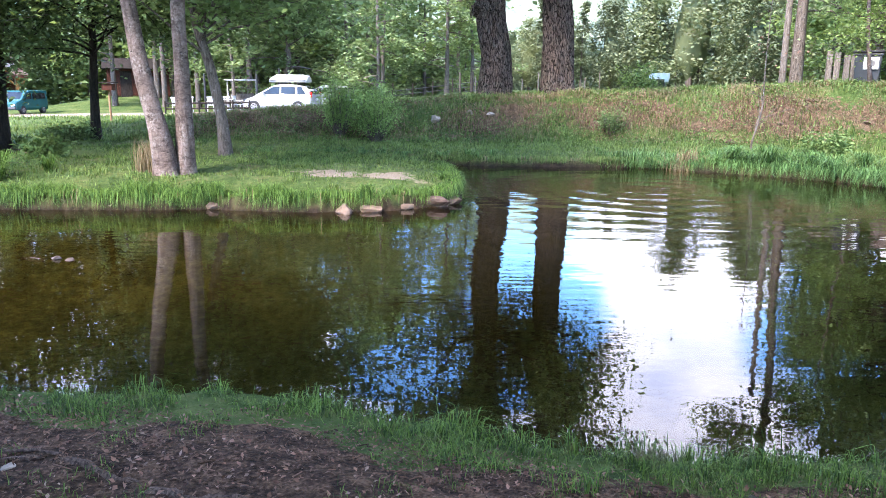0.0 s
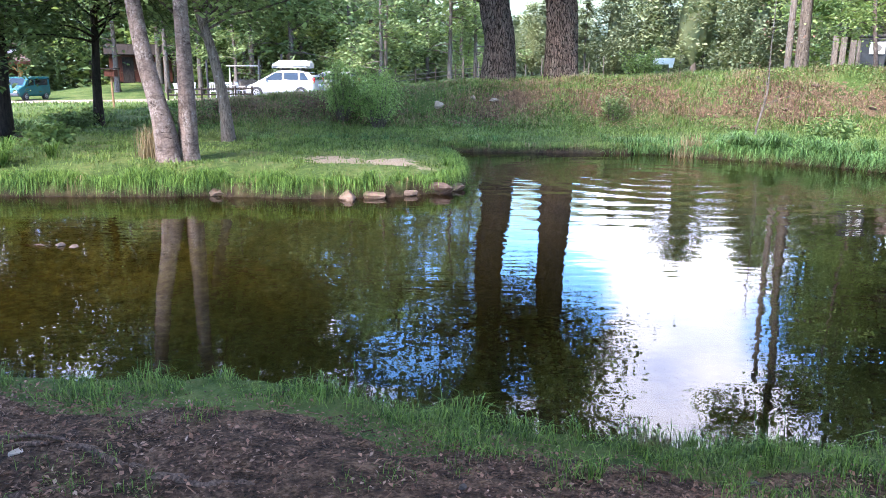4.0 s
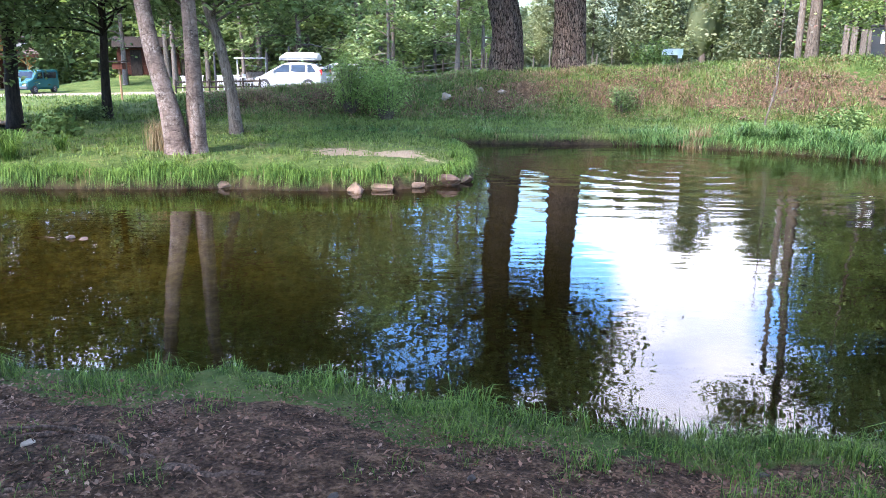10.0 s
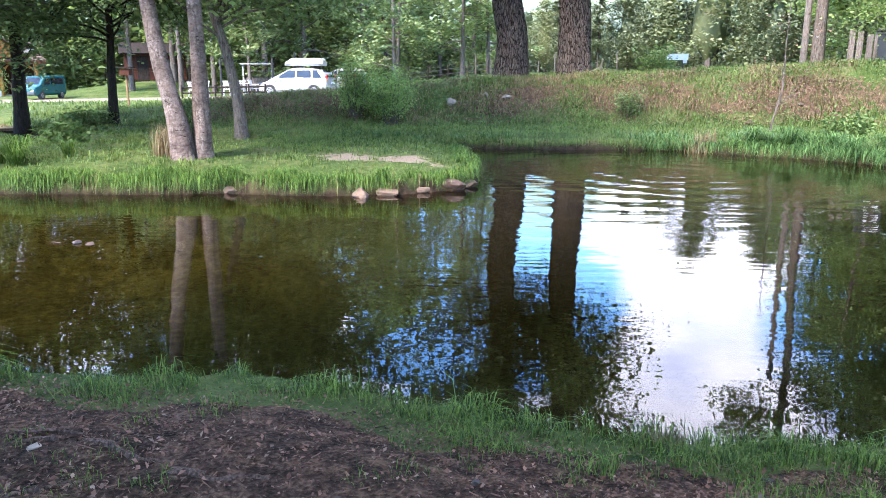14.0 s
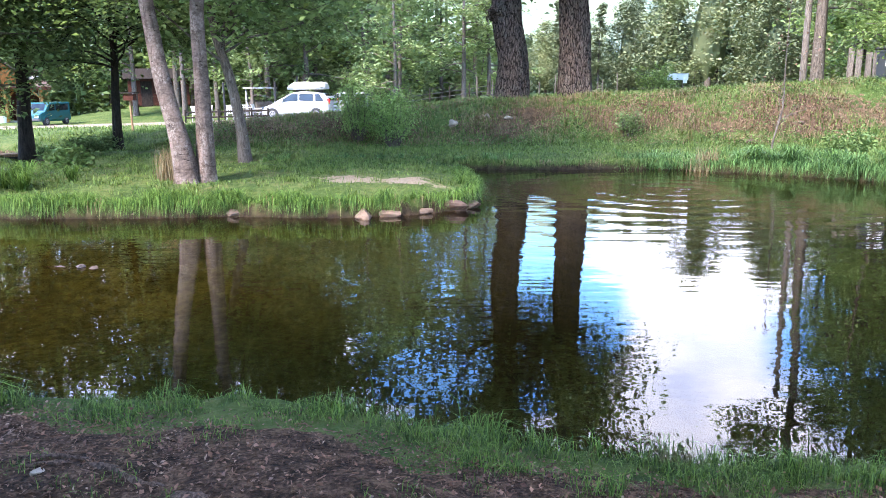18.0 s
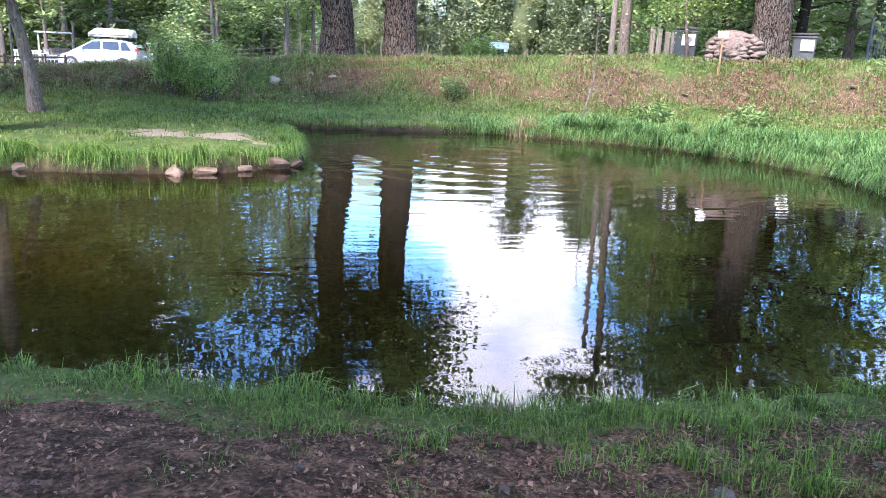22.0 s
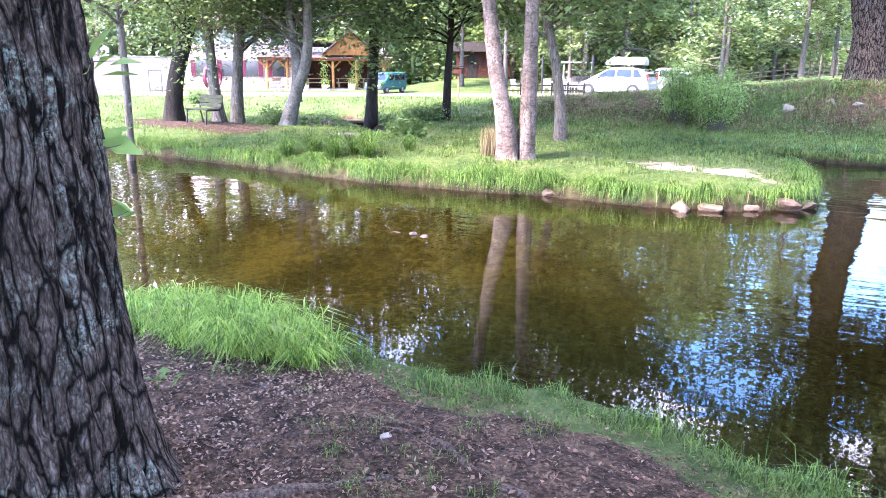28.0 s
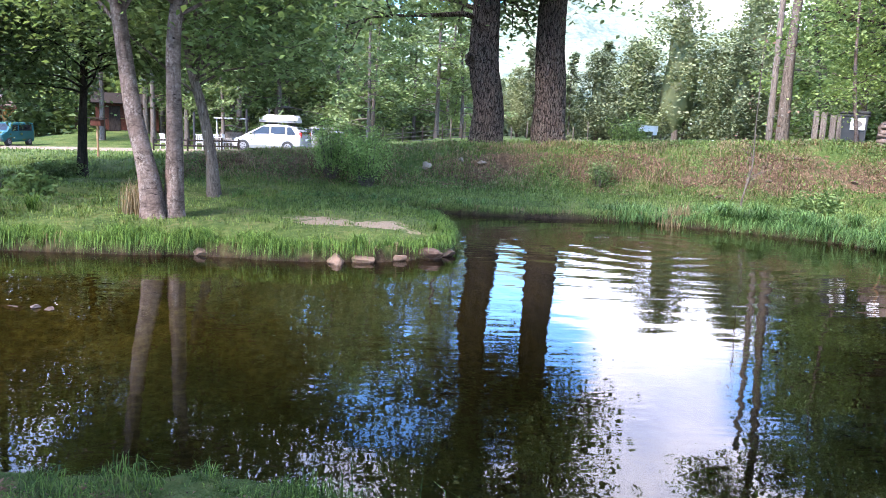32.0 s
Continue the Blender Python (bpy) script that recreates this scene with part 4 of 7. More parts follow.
# full-crowned trees on the far side of the meadow
def full_tree(label, seed, h, w, mat, clumps=210, per=38, size=0.31):
    """A dense rounded crown: leaf clumps laid over lumpy boughs round a stem."""
    r = np.random.default_rng(seed)
    root = thing("meadow_tree", label, "tree", (0, 0, 0), 0, "trees across the meadow")
    u = r.uniform(0.0, 1.0, clumps) ** 0.9
    b = r.uniform(0, 6.283, clumps)
    belly = np.sin(np.pi * np.clip(0.18 + 0.82 * u, 0, 1)) ** 0.75 * (1.05 - 0.35 * u)
    rad = w * belly * (0.58 + 0.42 * np.sqrt(r.uniform(0, 1, clumps))) * (1 + 0.16 * np.sin(3 * b + 5 * u + seed))
    c = np.stack([rad * np.cos(b), rad * np.sin(b), 0.4 + u * (h - 0.7)], -1)
    stem = curve_pts([(0, 0, -0.2), (0.1, 0, h * 0.4), (0, 0.1, h * 0.9)], 8)
    part("trunk", mesh_of("trunk", *tube(stem, np.linspace(0.24, 0.05, 8), 7, 0.05, seed, 0.2), M["grey_bark"], True), root)
    q = np.linspace(0.0, 0.85, 16)
    heart = tube(np.stack([0.1 * np.sin(9 * q), 0.1 * np.cos(7 * q), 0.4 + q * (h - 0.7)], -1), 0.3 * w * np.sin(np.pi * (0.18 + 0.82 * q)) ** 0.75 * (1.05 - 0.35 * q) * np.clip(q * 6, 0.04, 1), 18, 0.1, seed)
    part("crown", mesh_of("crown", *join([heart, leaves(c, (0.55, 0.55, 0.36), per, size, r, 0.55, 1.5)]), mat), root)
    return root


full = [full_tree("broad round-crowned hazy pale green tree across the meadow", 201, 11.0, 4.4, M["leaf_far"]),
        full_tree("tall round-crowned hazy grey-green tree across the meadow", 202, 12.0, 3.4, M["leaf_haze"]),
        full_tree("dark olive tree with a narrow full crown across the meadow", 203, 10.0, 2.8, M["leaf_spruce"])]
for k, x, y, sc in [(0, 19.4, 57.5, 1.0), (1, 24.6, 56, 0.92), (2, 22.2, 52.5, 0.7), (0, 30.5, 55, 1.05), (2, 14.8, 64, 0.75), (1, 11.5, 68, 0.62), (0, 9.0, 72, 0.6), (1, 35.5, 52, 1.1), (0, 27.5, 63, 1.1), (2, 17.0, 60.5, 0.8), (1, 34, 62, 1.2), (2, 27.4, 50.5, 0.85), (0, 39.5, 46, 1.05), (2, 31.8, 46.5, 0.9)]:
    copy_thing(full[k], Matrix.Translation((x, y, float(height(x, y)))) @ Matrix.Rotation(x * 1.7, 4, "Z") @ Matrix.Scale(sc, 4))
for k in full:
    for o in list(k.children):
        bpy.data.objects.remove(o)
    bpy.data.objects.remove(k)

# ---- far hills ----
def m_hill():
    n = Nodes("hill")
    p = n.world_pos()
    f = n.math("ADD", n.math("MULTIPLY", n.noise(p, 0.02, 5), 0.5), n.math("MULTIPLY", n.noise(p, 0.25, 4), 0.5))
    # the hills' haze is part of these colours
    col = n.ramp(f, (0.4, (0.08, 0.11, 0.09)), (0.5, (0.14, 0.17, 0.12)), (0.62, (0.22, 0.25, 0.17)))
    return n.done(n.principled(col, 0.95, n.bump(n.noise(p, 0.3, 4), 1.0, 2.0), 0, 0.1))


M["hill"] = m_hill()
hx = np.linspace(-600, 700, 160)
hy = np.linspace(330, 620, 24)
HX, HY = np.meshgrid(hx, hy)
ridge = 60 + 24 * np.sin(HX * 0.006 + 0.6) + 10 * np.sin(HX * 0.021) + 3 * np.sin(HX * 0.09) + 2 * np.sin(HX * 0.31 + HY * 0.1)
HZ = 1.12 * ridge * smooth01((HY - 330) / 220) - 3
hi_ = np.arange(HX.size).reshape(HX.shape)
hq = np.stack([hi_[:-1, :-1], hi_[:-1, 1:], hi_[1:, 1:], hi_[1:, :-1]], -1).reshape(-1, 4)
tagged(new("backdrop", mesh_of("backdrop", np.stack([HX, HY, HZ], -1).reshape(-1, 3), hq, M["hill"], True)), "distant wooded hills in haze", "hill", kind="structure")


# ---- far woods all round: layered crowns of many small sprays ----
def far_woods(name, label, mat, n, az0, az1, d0, d1, h0, h1, sprays, size, seed, conical):
    r = np.random.default_rng(seed)
    a, d = np.radians(np.linspace(az0, az1, n) + r.normal(0, 0.5, n)), r.uniform(d0, d1, n)
    x, y = d * np.sin(a), d * np.cos(a)
    h = r.uniform(h0, h1, n) * (1 - 0.45 * np.exp(-(((np.degrees(a) - 12) / 4.5) ** 2)))
    base = height(x, y)
    u = r.uniform(0.02, 1, (n, sprays))
    w = (0.2 * h[:, None]) * ((1 - u) if conical else np.sqrt(np.clip(1 - (1.7 * u - 0.75) ** 2, 0.03, 1)) * 1.2) * np.sqrt(r.uniform(0.25, 1, u.shape))
    b = r.uniform(0, 6.283, u.shape)
    c = np.stack([x[:, None] + w * np.cos(b), y[:, None] + w * np.sin(b), base[:, None] + u * h[:, None]], -1).reshape(-1, 3)
    stems = [tube([(x[i], y[i], base[i] - 0.2), (x[i], y[i], base[i] + h[i] * 0.5), (x[i], y[i], base[i] + h[i] * 0.97)], [0.22, 0.15, 0.03], 5, 0.0) for i in range(n)]
    sp = leaves(c, (0.1, 0.1, 0.1), 1, size, r, 0.5, 1.5)
    tagged(new(name, mesh_of(name, *join(stems + [sp]), mat)), label, "woods", kind="stuff")


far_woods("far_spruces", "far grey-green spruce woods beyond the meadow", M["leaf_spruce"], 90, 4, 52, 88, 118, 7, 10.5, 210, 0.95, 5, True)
far_woods("far_woods", "far hazy pale green broad-leaved woods beyond the meadow", M["leaf_haze"], 70, 2, 54, 84, 110, 6, 9.5, 190, 0.9, 6, False)
far_woods("back_woods", "dense dark green woods behind the buildings", M["leaf_blue"], 100, -75, 0, 76, 92, 19, 26, 300, 1.25, 8, False)
far_woods("under_woods", "low leafy growth at the foot of the woods", M["leaf_mid"], 70, -40, 4, 70, 77, 5, 8, 170, 0.8, 9, False)

# ---- grass, reeds and litter ----
def blades(x, y, h, w, r, lean=0.45, z=None, toward=0.0):
    """Tapering, bent blades of grass rooted at (x, y)."""
    n = len(x)
    z = height(x, y) - 0.015 if z is None else z
    az = r.uniform(0, 2 * np.pi, n)
    if toward:
        # lean out over the water
        e = 0.08
        out = np.arctan2(shore(x, y - e) - shore(x, y + e), shore(x - e, y) - shore(x + e, y))
        az = np.where(r.uniform(0, 1, n) < toward, out + r.normal(0, 0.6, n), az)
    ln = r.uniform(0.1 if lean < 1.5 else 0.42, 1.0, n) * lean
    face = az + np.pi / 2 + r.normal(0, 0.5, n)
    d = np.stack([np.cos(az), np.sin(az), 0 * az], -1)
    s = np.stack([np.cos(face), np.sin(face), 0 * az], -1) * (w / 2)[:, None]
    b = np.stack([x, y, z], -1)
    up = np.array([0, 0, 1.0])
    m = b + d * (0.24 * ln * h)[:, None] + up * (h * (0.58 + 0.04 * ln))[:, None]
    t = b + d * (0.95 * np.minimum(ln, 0.45 + 0.5 * ln) * h)[:, None] + up * (h * (1 - 0.46 * ln))[:, None]
    v = np.stack([b - s, b + s, m - s * 0.8, m + s * 0.8, t], 1).reshape(-1, 3)
    o = (np.arange(n) * 5)[:, None]
    f = np.concatenate([o + [0, 1, 3], o + [0, 3, 2], o + [2, 3, 4]])
    return v, f


def hanging(x, y, r, w, reach, drop):
    """Blades that bend over the edge and hang down towards the water."""
    n = len(x)
    e = 0.08
    out = np.arctan2(shore(x, y - e) - shore(x, y + e), shore(x - e, y) - shore(x + e, y)) + r.normal(0, 0.85, n)
    d = np.stack([np.cos(out), np.sin(out), 0 * out], -1)
    s = np.stack([-np.sin(out), np.cos(out), 0 * out], -1) * (w * r.uniform(0.6, 1.3, n) / 2)[:, None]
    ln, dr = r.uniform(0.2, 1.0, n) * reach, r.uniform(0.0, 1.0, n) ** 0.7 * drop
    b = np.stack([x, y, height(x, y) - 0.01], -1)
    up = np.array([0, 0, 1.0])
    m = b + d * (ln * 0.55)[:, None] + up * (r.uniform(0.05, 0.14, n))[:, None]
    t = b + d * ln[:, None] - up * dr[:, None]
    t[:, 2] = np.maximum(t[:, 2], 0.005)
    v = np.stack([b - s, b + s, m - s * 0.9, m + s * 0.9, t], 1).reshape(-1, 3)
    o = (np.arange(n) * 5)[:, None]
    return v, np.concatenate([o + [0, 1, 3], o + [0, 3, 2], o + [2, 3, 4]])


def tussocks(x, y, r, per, h0, h1, w, lean):
    """Arching clumps: many blades from one foot, bent outwards all round."""
    n = r.integers(int(per * 0.6), int(per * 1.4), len(x))
    size = np.repeat(r.uniform(0.7, 1.25, len(x)), n)
    a = r.uniform(0, 2 * np.pi, n.sum())
    d = r.uniform(0, 0.07, n.sum())
    bx_, by_ = np.repeat(x, n) + d * np.cos(a), np.repeat(y, n) + d * np.sin(a)
    return blades(bx_, by_, r.uniform(h0, h1, n.sum()) * size, np.full(n.sum(), w), r, lean)


def scatter(x0, x1, y0, y1, per_m2, r, keep):
    n = int((x1 - x0) * (y1 - y0) * per_m2)
    x, y = r.uniform(x0, x1, n), r.uniform(y0, y1, n)
    k = r.uniform(0, 1, n) < keep(x, y)
    return x[k], y[k]


def tufted(x, y, r, per, spread):
    """Turns tuft centres into blade roots."""
    n = r.integers(max(1, per // 2), per + per // 2, len(x))
    return np.repeat(x, n) + r.normal(0, spread, n.sum()), np.repeat(y, n) + r.normal(0, spread, n.sum())


def on_land(x, y, least=0.0):
    return shore(x, y) > least


def stuff(name, label, category, vf, mat):
    return tagged(new(name, mesh_of(name, *vf, mat)), label, category, kind="stuff")


rg = np.random.default_rng(5)

# fringe on the near shore
gx_, gy_ = scatter(-5.6, 6.5, 2.3, 5.3, 6500, rg, lambda x, y: smooth01((shore(x, y) - 0.0) / 0.04) * smooth01((0.52 + 0.16 * lumps(x, y, 2.0, 1.5) - shore(x, y)) / 0.25) * np.clip(0.55 + 0.6 * lumps(x, y, 3.5, 2), 0.1, 1))
h_ = rg.uniform(0.03, 0.15, len(gx_)) * np.clip(0.8 + 0.6 * lumps(gx_, gy_, 3.4, 3) + 0.45 * lumps(gx_, gy_, 9, 1), 0.15, 2)
part_a = blades(gx_, gy_, h_, np.full(len(gx_), 0.0046), rg, 1.7, None, 0.25)
# taller stems over the water
tx, ty = scatter(-1.0, 2.6, 3.1, 4.0, 120, rg, lambda x, y: (np.abs(shore(x, y) - 0.1) < 0.12) * np.clip(0.15 + 0.6 * np.exp(-(((x - 1.35) / 0.35) ** 2)) + 0.5 * np.exp(-(((x + 0.1) / 0.25) ** 2)), 0, 1))
part_b = blades(tx, ty, rg.uniform(0.2, 0.36, len(tx)), np.full(len(tx), 0.005), rg, 0.8)
# grass over the soil on the near bank, thick to one side, thin tufts elsewhere
ux, uy = scatter(-3.0, 7.0, 0.6, 3.6, 60, rg, lambda x, y: on_land(x, y, 0.3) * np.clip(0.1 + 0.2 * smooth01((x - 0.3 - 0.5 * (y - 2.6)) / 1.8) + 0.25 * lumps(x, y, 2.2, 8), 0.02, 1))
ux, uy = tufted(ux, uy, rg, 34, 0.045)
part_c = blades(ux, uy, rg.uniform(0.025, 0.085, len(ux)), np.full(len(ux), 0.0035), rg, 1.3)


def sward(x, y):
    """How thick the grass stands on the shaded near bank."""
    side = smooth01((x - 0.35 - 0.35 * (y - 2.0)) / 1.1) + 0.5 * smooth01((0.75 - shore(x, y)) / 0.3) * (x > 0.3)
    return on_land(x, y, 0.05) * np.clip(side * (0.62 + 0.75 * lumps(x, y, 2.4, 1.2) + 0.35 * lumps(x, y, 7.0, 4.2) - 0.08), 0, 1) * np.where(x > 4.2, 0.35, 1.0)


ux, uy = scatter(0.1, 7.0, 1.1, 3.9, 150, rg, sward)
ux, uy = tufted(ux, uy, rg, 22, 0.035)
part_c2 = blades(ux, uy, rg.uniform(0.03, 0.12, len(ux)) * (1 + 0.45 * lumps(ux, uy, 5.0, 2.7)), np.full(len(ux), 0.004), rg, 1.2)
ux, uy = scatter(0.6, 5.0, 1.4, 3.5, 9, rg, sward)
ux, uy = tufted(ux, uy, rg, 60, 0.03)
part_c3 = blades(ux, uy, rg.uniform(0.08, 0.19, len(ux)), np.full(len(ux), 0.005), rg, 1.1)
stuff("near_grass", "short green grass fringe on the near shore", "grass", join([part_a, part_b, part_c, part_c2, part_c3]), M["grass_near"])

# long lush grass mound beside the oak
def mound(x, y):
    return 1 - ((x + 3.55) / 1.05) ** 2 - ((y - 3.7 + 0.12 * (x + 3.5)) / 0.5) ** 2


mx, my = scatter(-4.9, -2.0, 2.9, 4.4, 1900, rg, lambda x, y: on_land(x, y, 0.0) * smooth01(mound(x, y) / 0.3))
part_d = blades(mx, my, rg.uniform(0.06, 0.24, len(mx)), np.full(len(mx), 0.006), rg, 2.0)
hx_, hy_ = scatter(-4.9, -2.0, 2.9, 4.4, 42, rg, lambda x, y: on_land(x, y, 0.0) * (mound(x, y) > 0.0))
part_d2 = tussocks(hx_, hy_, rg, 75, 0.16, 0.36, 0.0075, 2.1)
hx_, hy_ = scatter(-4.9, -2.2, 3.3, 4.4, 14, rg, lambda x, y: on_land(x, y, 0.0) * (mound(x, y) > 0.0))
hx_, hy_ = tufted(hx_, hy_, rg, 5, 0.03)
part_d3 = blades(hx_, hy_, rg.uniform(0.28, 0.46, len(hx_)), np.full(len(hx_), 0.006), rg, 1.3)
stuff("long_grass", "long drooping bright green grass on a mound by the water", "grass", join([part_d, part_d2, part_d3]), M["grass_long"])

# island and lawn
def tip(x):
    """Thinner growth towards the island's stony tip."""
    return np.where(x > -2.7, 0.6, 1.0)


ix, iy = scatter(-19, 0.8, 11.0, 19.2, 1100, rg, lambda x, y: on_land(x, y, 0.04) * smooth01((0.5 - shore(x, y)) / 0.2) * (y < 18.6) * np.clip(0.6 + 0.9 * lumps(x, y, 3.3, 6.1), 0.1, 1) * tip(x))
part_e = blades(ix, iy, rg.uniform(0.06, 0.22, len(ix)) * (0.85 + 0.5 * lumps(ix, iy, 1.7, 5)), np.full(len(ix), 0.0085), rg, 2.2, None, 0.6)

lx, ly = scatter(-24, 0.6, 11.2, 24, 260, rg, lambda x, y: on_land(x, y, 0.25) * (1 - dusty(x, y)) * (1 - np.clip(bareness(x, y), 0, 1)) * np.clip(0.7 + 0.5 * lumps(x, y, 1.3, 5), 0.1, 1))
part_f = blades(lx, ly, rg.uniform(0.035, 0.1, len(lx)) * (1 + 0.5 * lumps(lx, ly, 0.9, 9)), np.full(len(lx), 0.016), rg, 0.9)
lx, ly = scatter(-20, 0.5, 11.4, 23, 3.2, rg, lambda x, y: on_land(x, y, 0.3) * (1 - dusty(x, y)) * (1 - bareness(x, y)) * np.clip(0.45 + 0.8 * lumps(x, y, 1.1, 2.5), 0.05, 1))
lx, ly = tufted(lx, ly, rg, 34, 0.07)
part_f2 = blades(lx, ly, rg.uniform(0.08, 0.2, len(lx)), np.full(len(lx), 0.012), rg, 1.5)
lx, ly = scatter(-46, -8, 22, 41, 34, rg, lambda x, y: on_land(x, y, 0.3) * (1 - dusty(x, y)) * np.clip(0.5 + 0.8 * lumps(x, y, 0.5, 2.5), 0.05, 1))
part_f3 = blades(lx, ly, rg.uniform(0.06, 0.22, len(lx)) * (1 + 0.5 * lumps(lx, ly, 0.4, 6.5)), np.full(len(lx), 0.035), rg, 1.3)
stuff("lawn_grass", "short green lawn grass with darker tufts", "grass", join([part_f, part_f2, part_f3]), M["grass"])

# far shore: short cut grass, then tall reeds and lush growth to the side
def far_keep(x, y):
    b, _ = bank_share(x, y)
    return on_land(x, y) * (b < 0.6) * (y > 2.5)


fx_, fy_ = scatter(-4, 21, 15, 23.5, 380, rg, lambda x, y: far_keep(x, y) * (shore(x, y) < 6) * (shore(x, y) > 0.1))
part_g = blades(fx_, fy_, rg.uniform(0.05, 0.13, len(fx_)), np.full(len(fx_), 0.016), rg, 1.1)
kx, ky = scatter(-4, 5, 17.4, 20, 800, rg, lambda x, y: far_keep(x, y) * (shore(x, y) < 0.3) * (shore(x, y) > 0.06) * np.clip(0.7 + 0.6 * lumps(x, y, 4.0, 2.2), 0.1, 1))
part_h = blades(kx, ky, rg.uniform(0.06, 0.14, len(kx)), np.full(len(kx), 0.016), rg, 1.8, None, 0.6)
kx, ky = scatter(-4.5, 6, 17.2, 20, 3200, rg, lambda x, y: far_keep(x, y) * (shore(x, y) < 0.2) * (shore(x, y) > 0.04) * np.clip(0.55 + 0.8 * lumps(x, y, 3.0, 7.2), 0.0, 1))
part_h2 = hanging(kx, ky, rg, 0.012, 0.15, 0.09)
stuff("bank_lawn", "green grass strip along the far shore", "grass", join([part_g, part_h, part_h2]), M["grass"])
def wet_keep(x, y):
    b, _ = bank_share(x, y)
    return (shore(x, y) > -0.06) * (b < 0.6) * (y > 2.5)


rx_, ry_ = scatter(4.2, 18, 3, 19.5, 520, rg, lambda x, y: wet_keep(x, y) * smooth01((1.7 - shore(x, y)) / 1.2) * np.clip(0.5 + 0.8 * lumps(x, y, 1.5, 3.3) + 0.5 * (shore(x, y) < 0.35), 0.05, 1))
part_i = blades(rx_, ry_, rg.uniform(0.08, 0.3, len(rx_)) * (1.0 + 0.55 * lumps(rx_, ry_, 1.5, 3.3)), np.full(len(rx_), 0.015), rg, 1.8, None, 0.35)
vx, vy = scatter(4.6, 14, 3.5, 18.6, 6, rg, lambda x, y: wet_keep(x, y) * smooth01((1.7 - shore(x, y)) / 0.8) * np.clip(0.35 + 0.9 * lumps(x, y, 1.2, 5.3), 0.02, 1))
part_i3 = tussocks(vx, vy, rg, 90, 0.18, 0.5, 0.014, 2.0)
part_i5 = tussocks(np.array([9.1, 9.5, 9.0, 9.9, 9.4, 9.15, 7.6, 7.0, 8.3]), np.array([8.1, 8.5, 7.6, 8.2, 9.2, 14.6, 16.75, 17.2, 16.2]), rg, 190, 0.35, 0.75, 0.014, 1.7)
qx, qy = scatter(9, 20, 3, 16, 200, rg, lambda x, y: far_keep(x, y) * (shore(x, y) > 1.2) * (shore(x, y) < 7))
part_i2 = blades(qx, qy, rg.uniform(0.08, 0.24, len(qx)), np.full(len(qx), 0.018), rg, 1.0)
cx2, cy2 = scatter(-5.2, 1.5, 18.6, 20.0, 9, rg, lambda x, y: wet_keep(x, y) * (shore(x, y) > 0.05) * (shore(x, y) < 0.55))
part_i4 = tussocks(cx2, cy2, rg, 50, 0.12, 0.3, 0.014, 1.6)
kx, ky = scatter(4.6, 11, 3.2, 18.4, 1500, rg, lambda x, y: (shore(x, y) < 0.22) * (shore(x, y) > 0.02) * np.clip(0.7 + 0.6 * lumps(x, y, 2.2, 6.4), 0.1, 1))
part_i6 = hanging(kx, ky, rg, 0.012, 0.42, 0.3)
stuff("reeds", "tall lush green reeds and grass along the shore", "reeds", join([part_i, part_i2, part_i3, part_i4, part_i5, part_i6]), M["reed"])

jx, jy = scatter(-19, 0.6, 11.2, 14.2, 34, rg, lambda x, y: on_land(x, y, 0.06) * smooth01((0.38 - shore(x, y)) / 0.15) * np.clip(0.5 + 0.8 * lumps(x, y, 2.1, 3.7), 0.1, 1) * tip(x))
part_e2 = tussocks(jx, jy, rg, 130, 0.1, 0.3, 0.008, 2.4)
jx, jy = np.array([-8.6, -8.1, -7.8, -8.9, -9.4, -7.4, -6.95, -8.3, -9.1, -7.6]), np.array([12.5, 12.4, 12.7, 12.8, 12.6, 12.5, 13.4, 12.9, 12.3, 12.95])
part_e3 = tussocks(jx, jy, rg, 170, 0.3, 0.72, 0.012, 1.5)
jx, jy = scatter(-19, 0.8, 11.0, 17.5, 4200, rg, lambda x, y: (shore(x, y) < 0.2) * (shore(x, y) > 0.03) * np.clip(0.55 + 0.9 * lumps(x, y, 2.7, 4.2), 0.04, 1) * tip(x))
part_e4 = hanging(jx, jy, rg, 0.008, 0.28, 0.25)
stuff("shore_grass", "overhanging green grass along the island's edge", "grass", join([part_e, part_e2, part_e3, part_e4]), M["grass_edge"])

# weeds, dry stalks and grass on the crumbling bank
def on_bank(x, y, lo, hi):
    b, _ = bank_share(x, y)
    return (b > lo) & (b < hi)


bx, by = scatter(-15, 22, 6, 28, 60, rg, lambda x, y: on_bank(x, y, -0.3, 3.6) * np.clip(0.35 + 0.7 * lumps(x, y, 1.1, 6.1), 0.05, 1))
bx, by = tufted(bx, by, rg, 9, 0.1)
part_j = blades(bx, by, rg.uniform(0.07, 0.26, len(bx)), np.full(len(bx), 0.018), rg, 0.9)
ex, ey = scatter(-15, 22, 6, 32, 150, rg, lambda x, y: on_bank(x, y, 1.9, 6.5) * np.clip(0.75 + 0.5 * lumps(x, y, 1.5, 2.1), 0.1, 1))
part_k = blades(ex, ey, rg.uniform(0.08, 0.3, len(ex)) * np.where(ex < -3, 0.45, 1.0), np.full(len(ex), 0.018), rg, 0.8)
stuff("bank_grass", "tufts of green grass on the earth bank", "grass", join([part_j, part_k]), M["grass"])
sx_, sy_ = scatter(-8, 22, 6, 27, 80, rg, lambda x, y: on_bank(x, y, 0.3, 3.0) * np.clip(0.3 + 0.8 * lumps(x, y, 1.7, 11.1), 0.03, 1))
sx_, sy_ = tufted(sx_, sy_, rg, 6, 0.08)
part_l = blades(sx_, sy_, rg.uniform(0.1, 0.34, len(sx_)), np.full(len(sx_), 0.011), rg, 2.0)
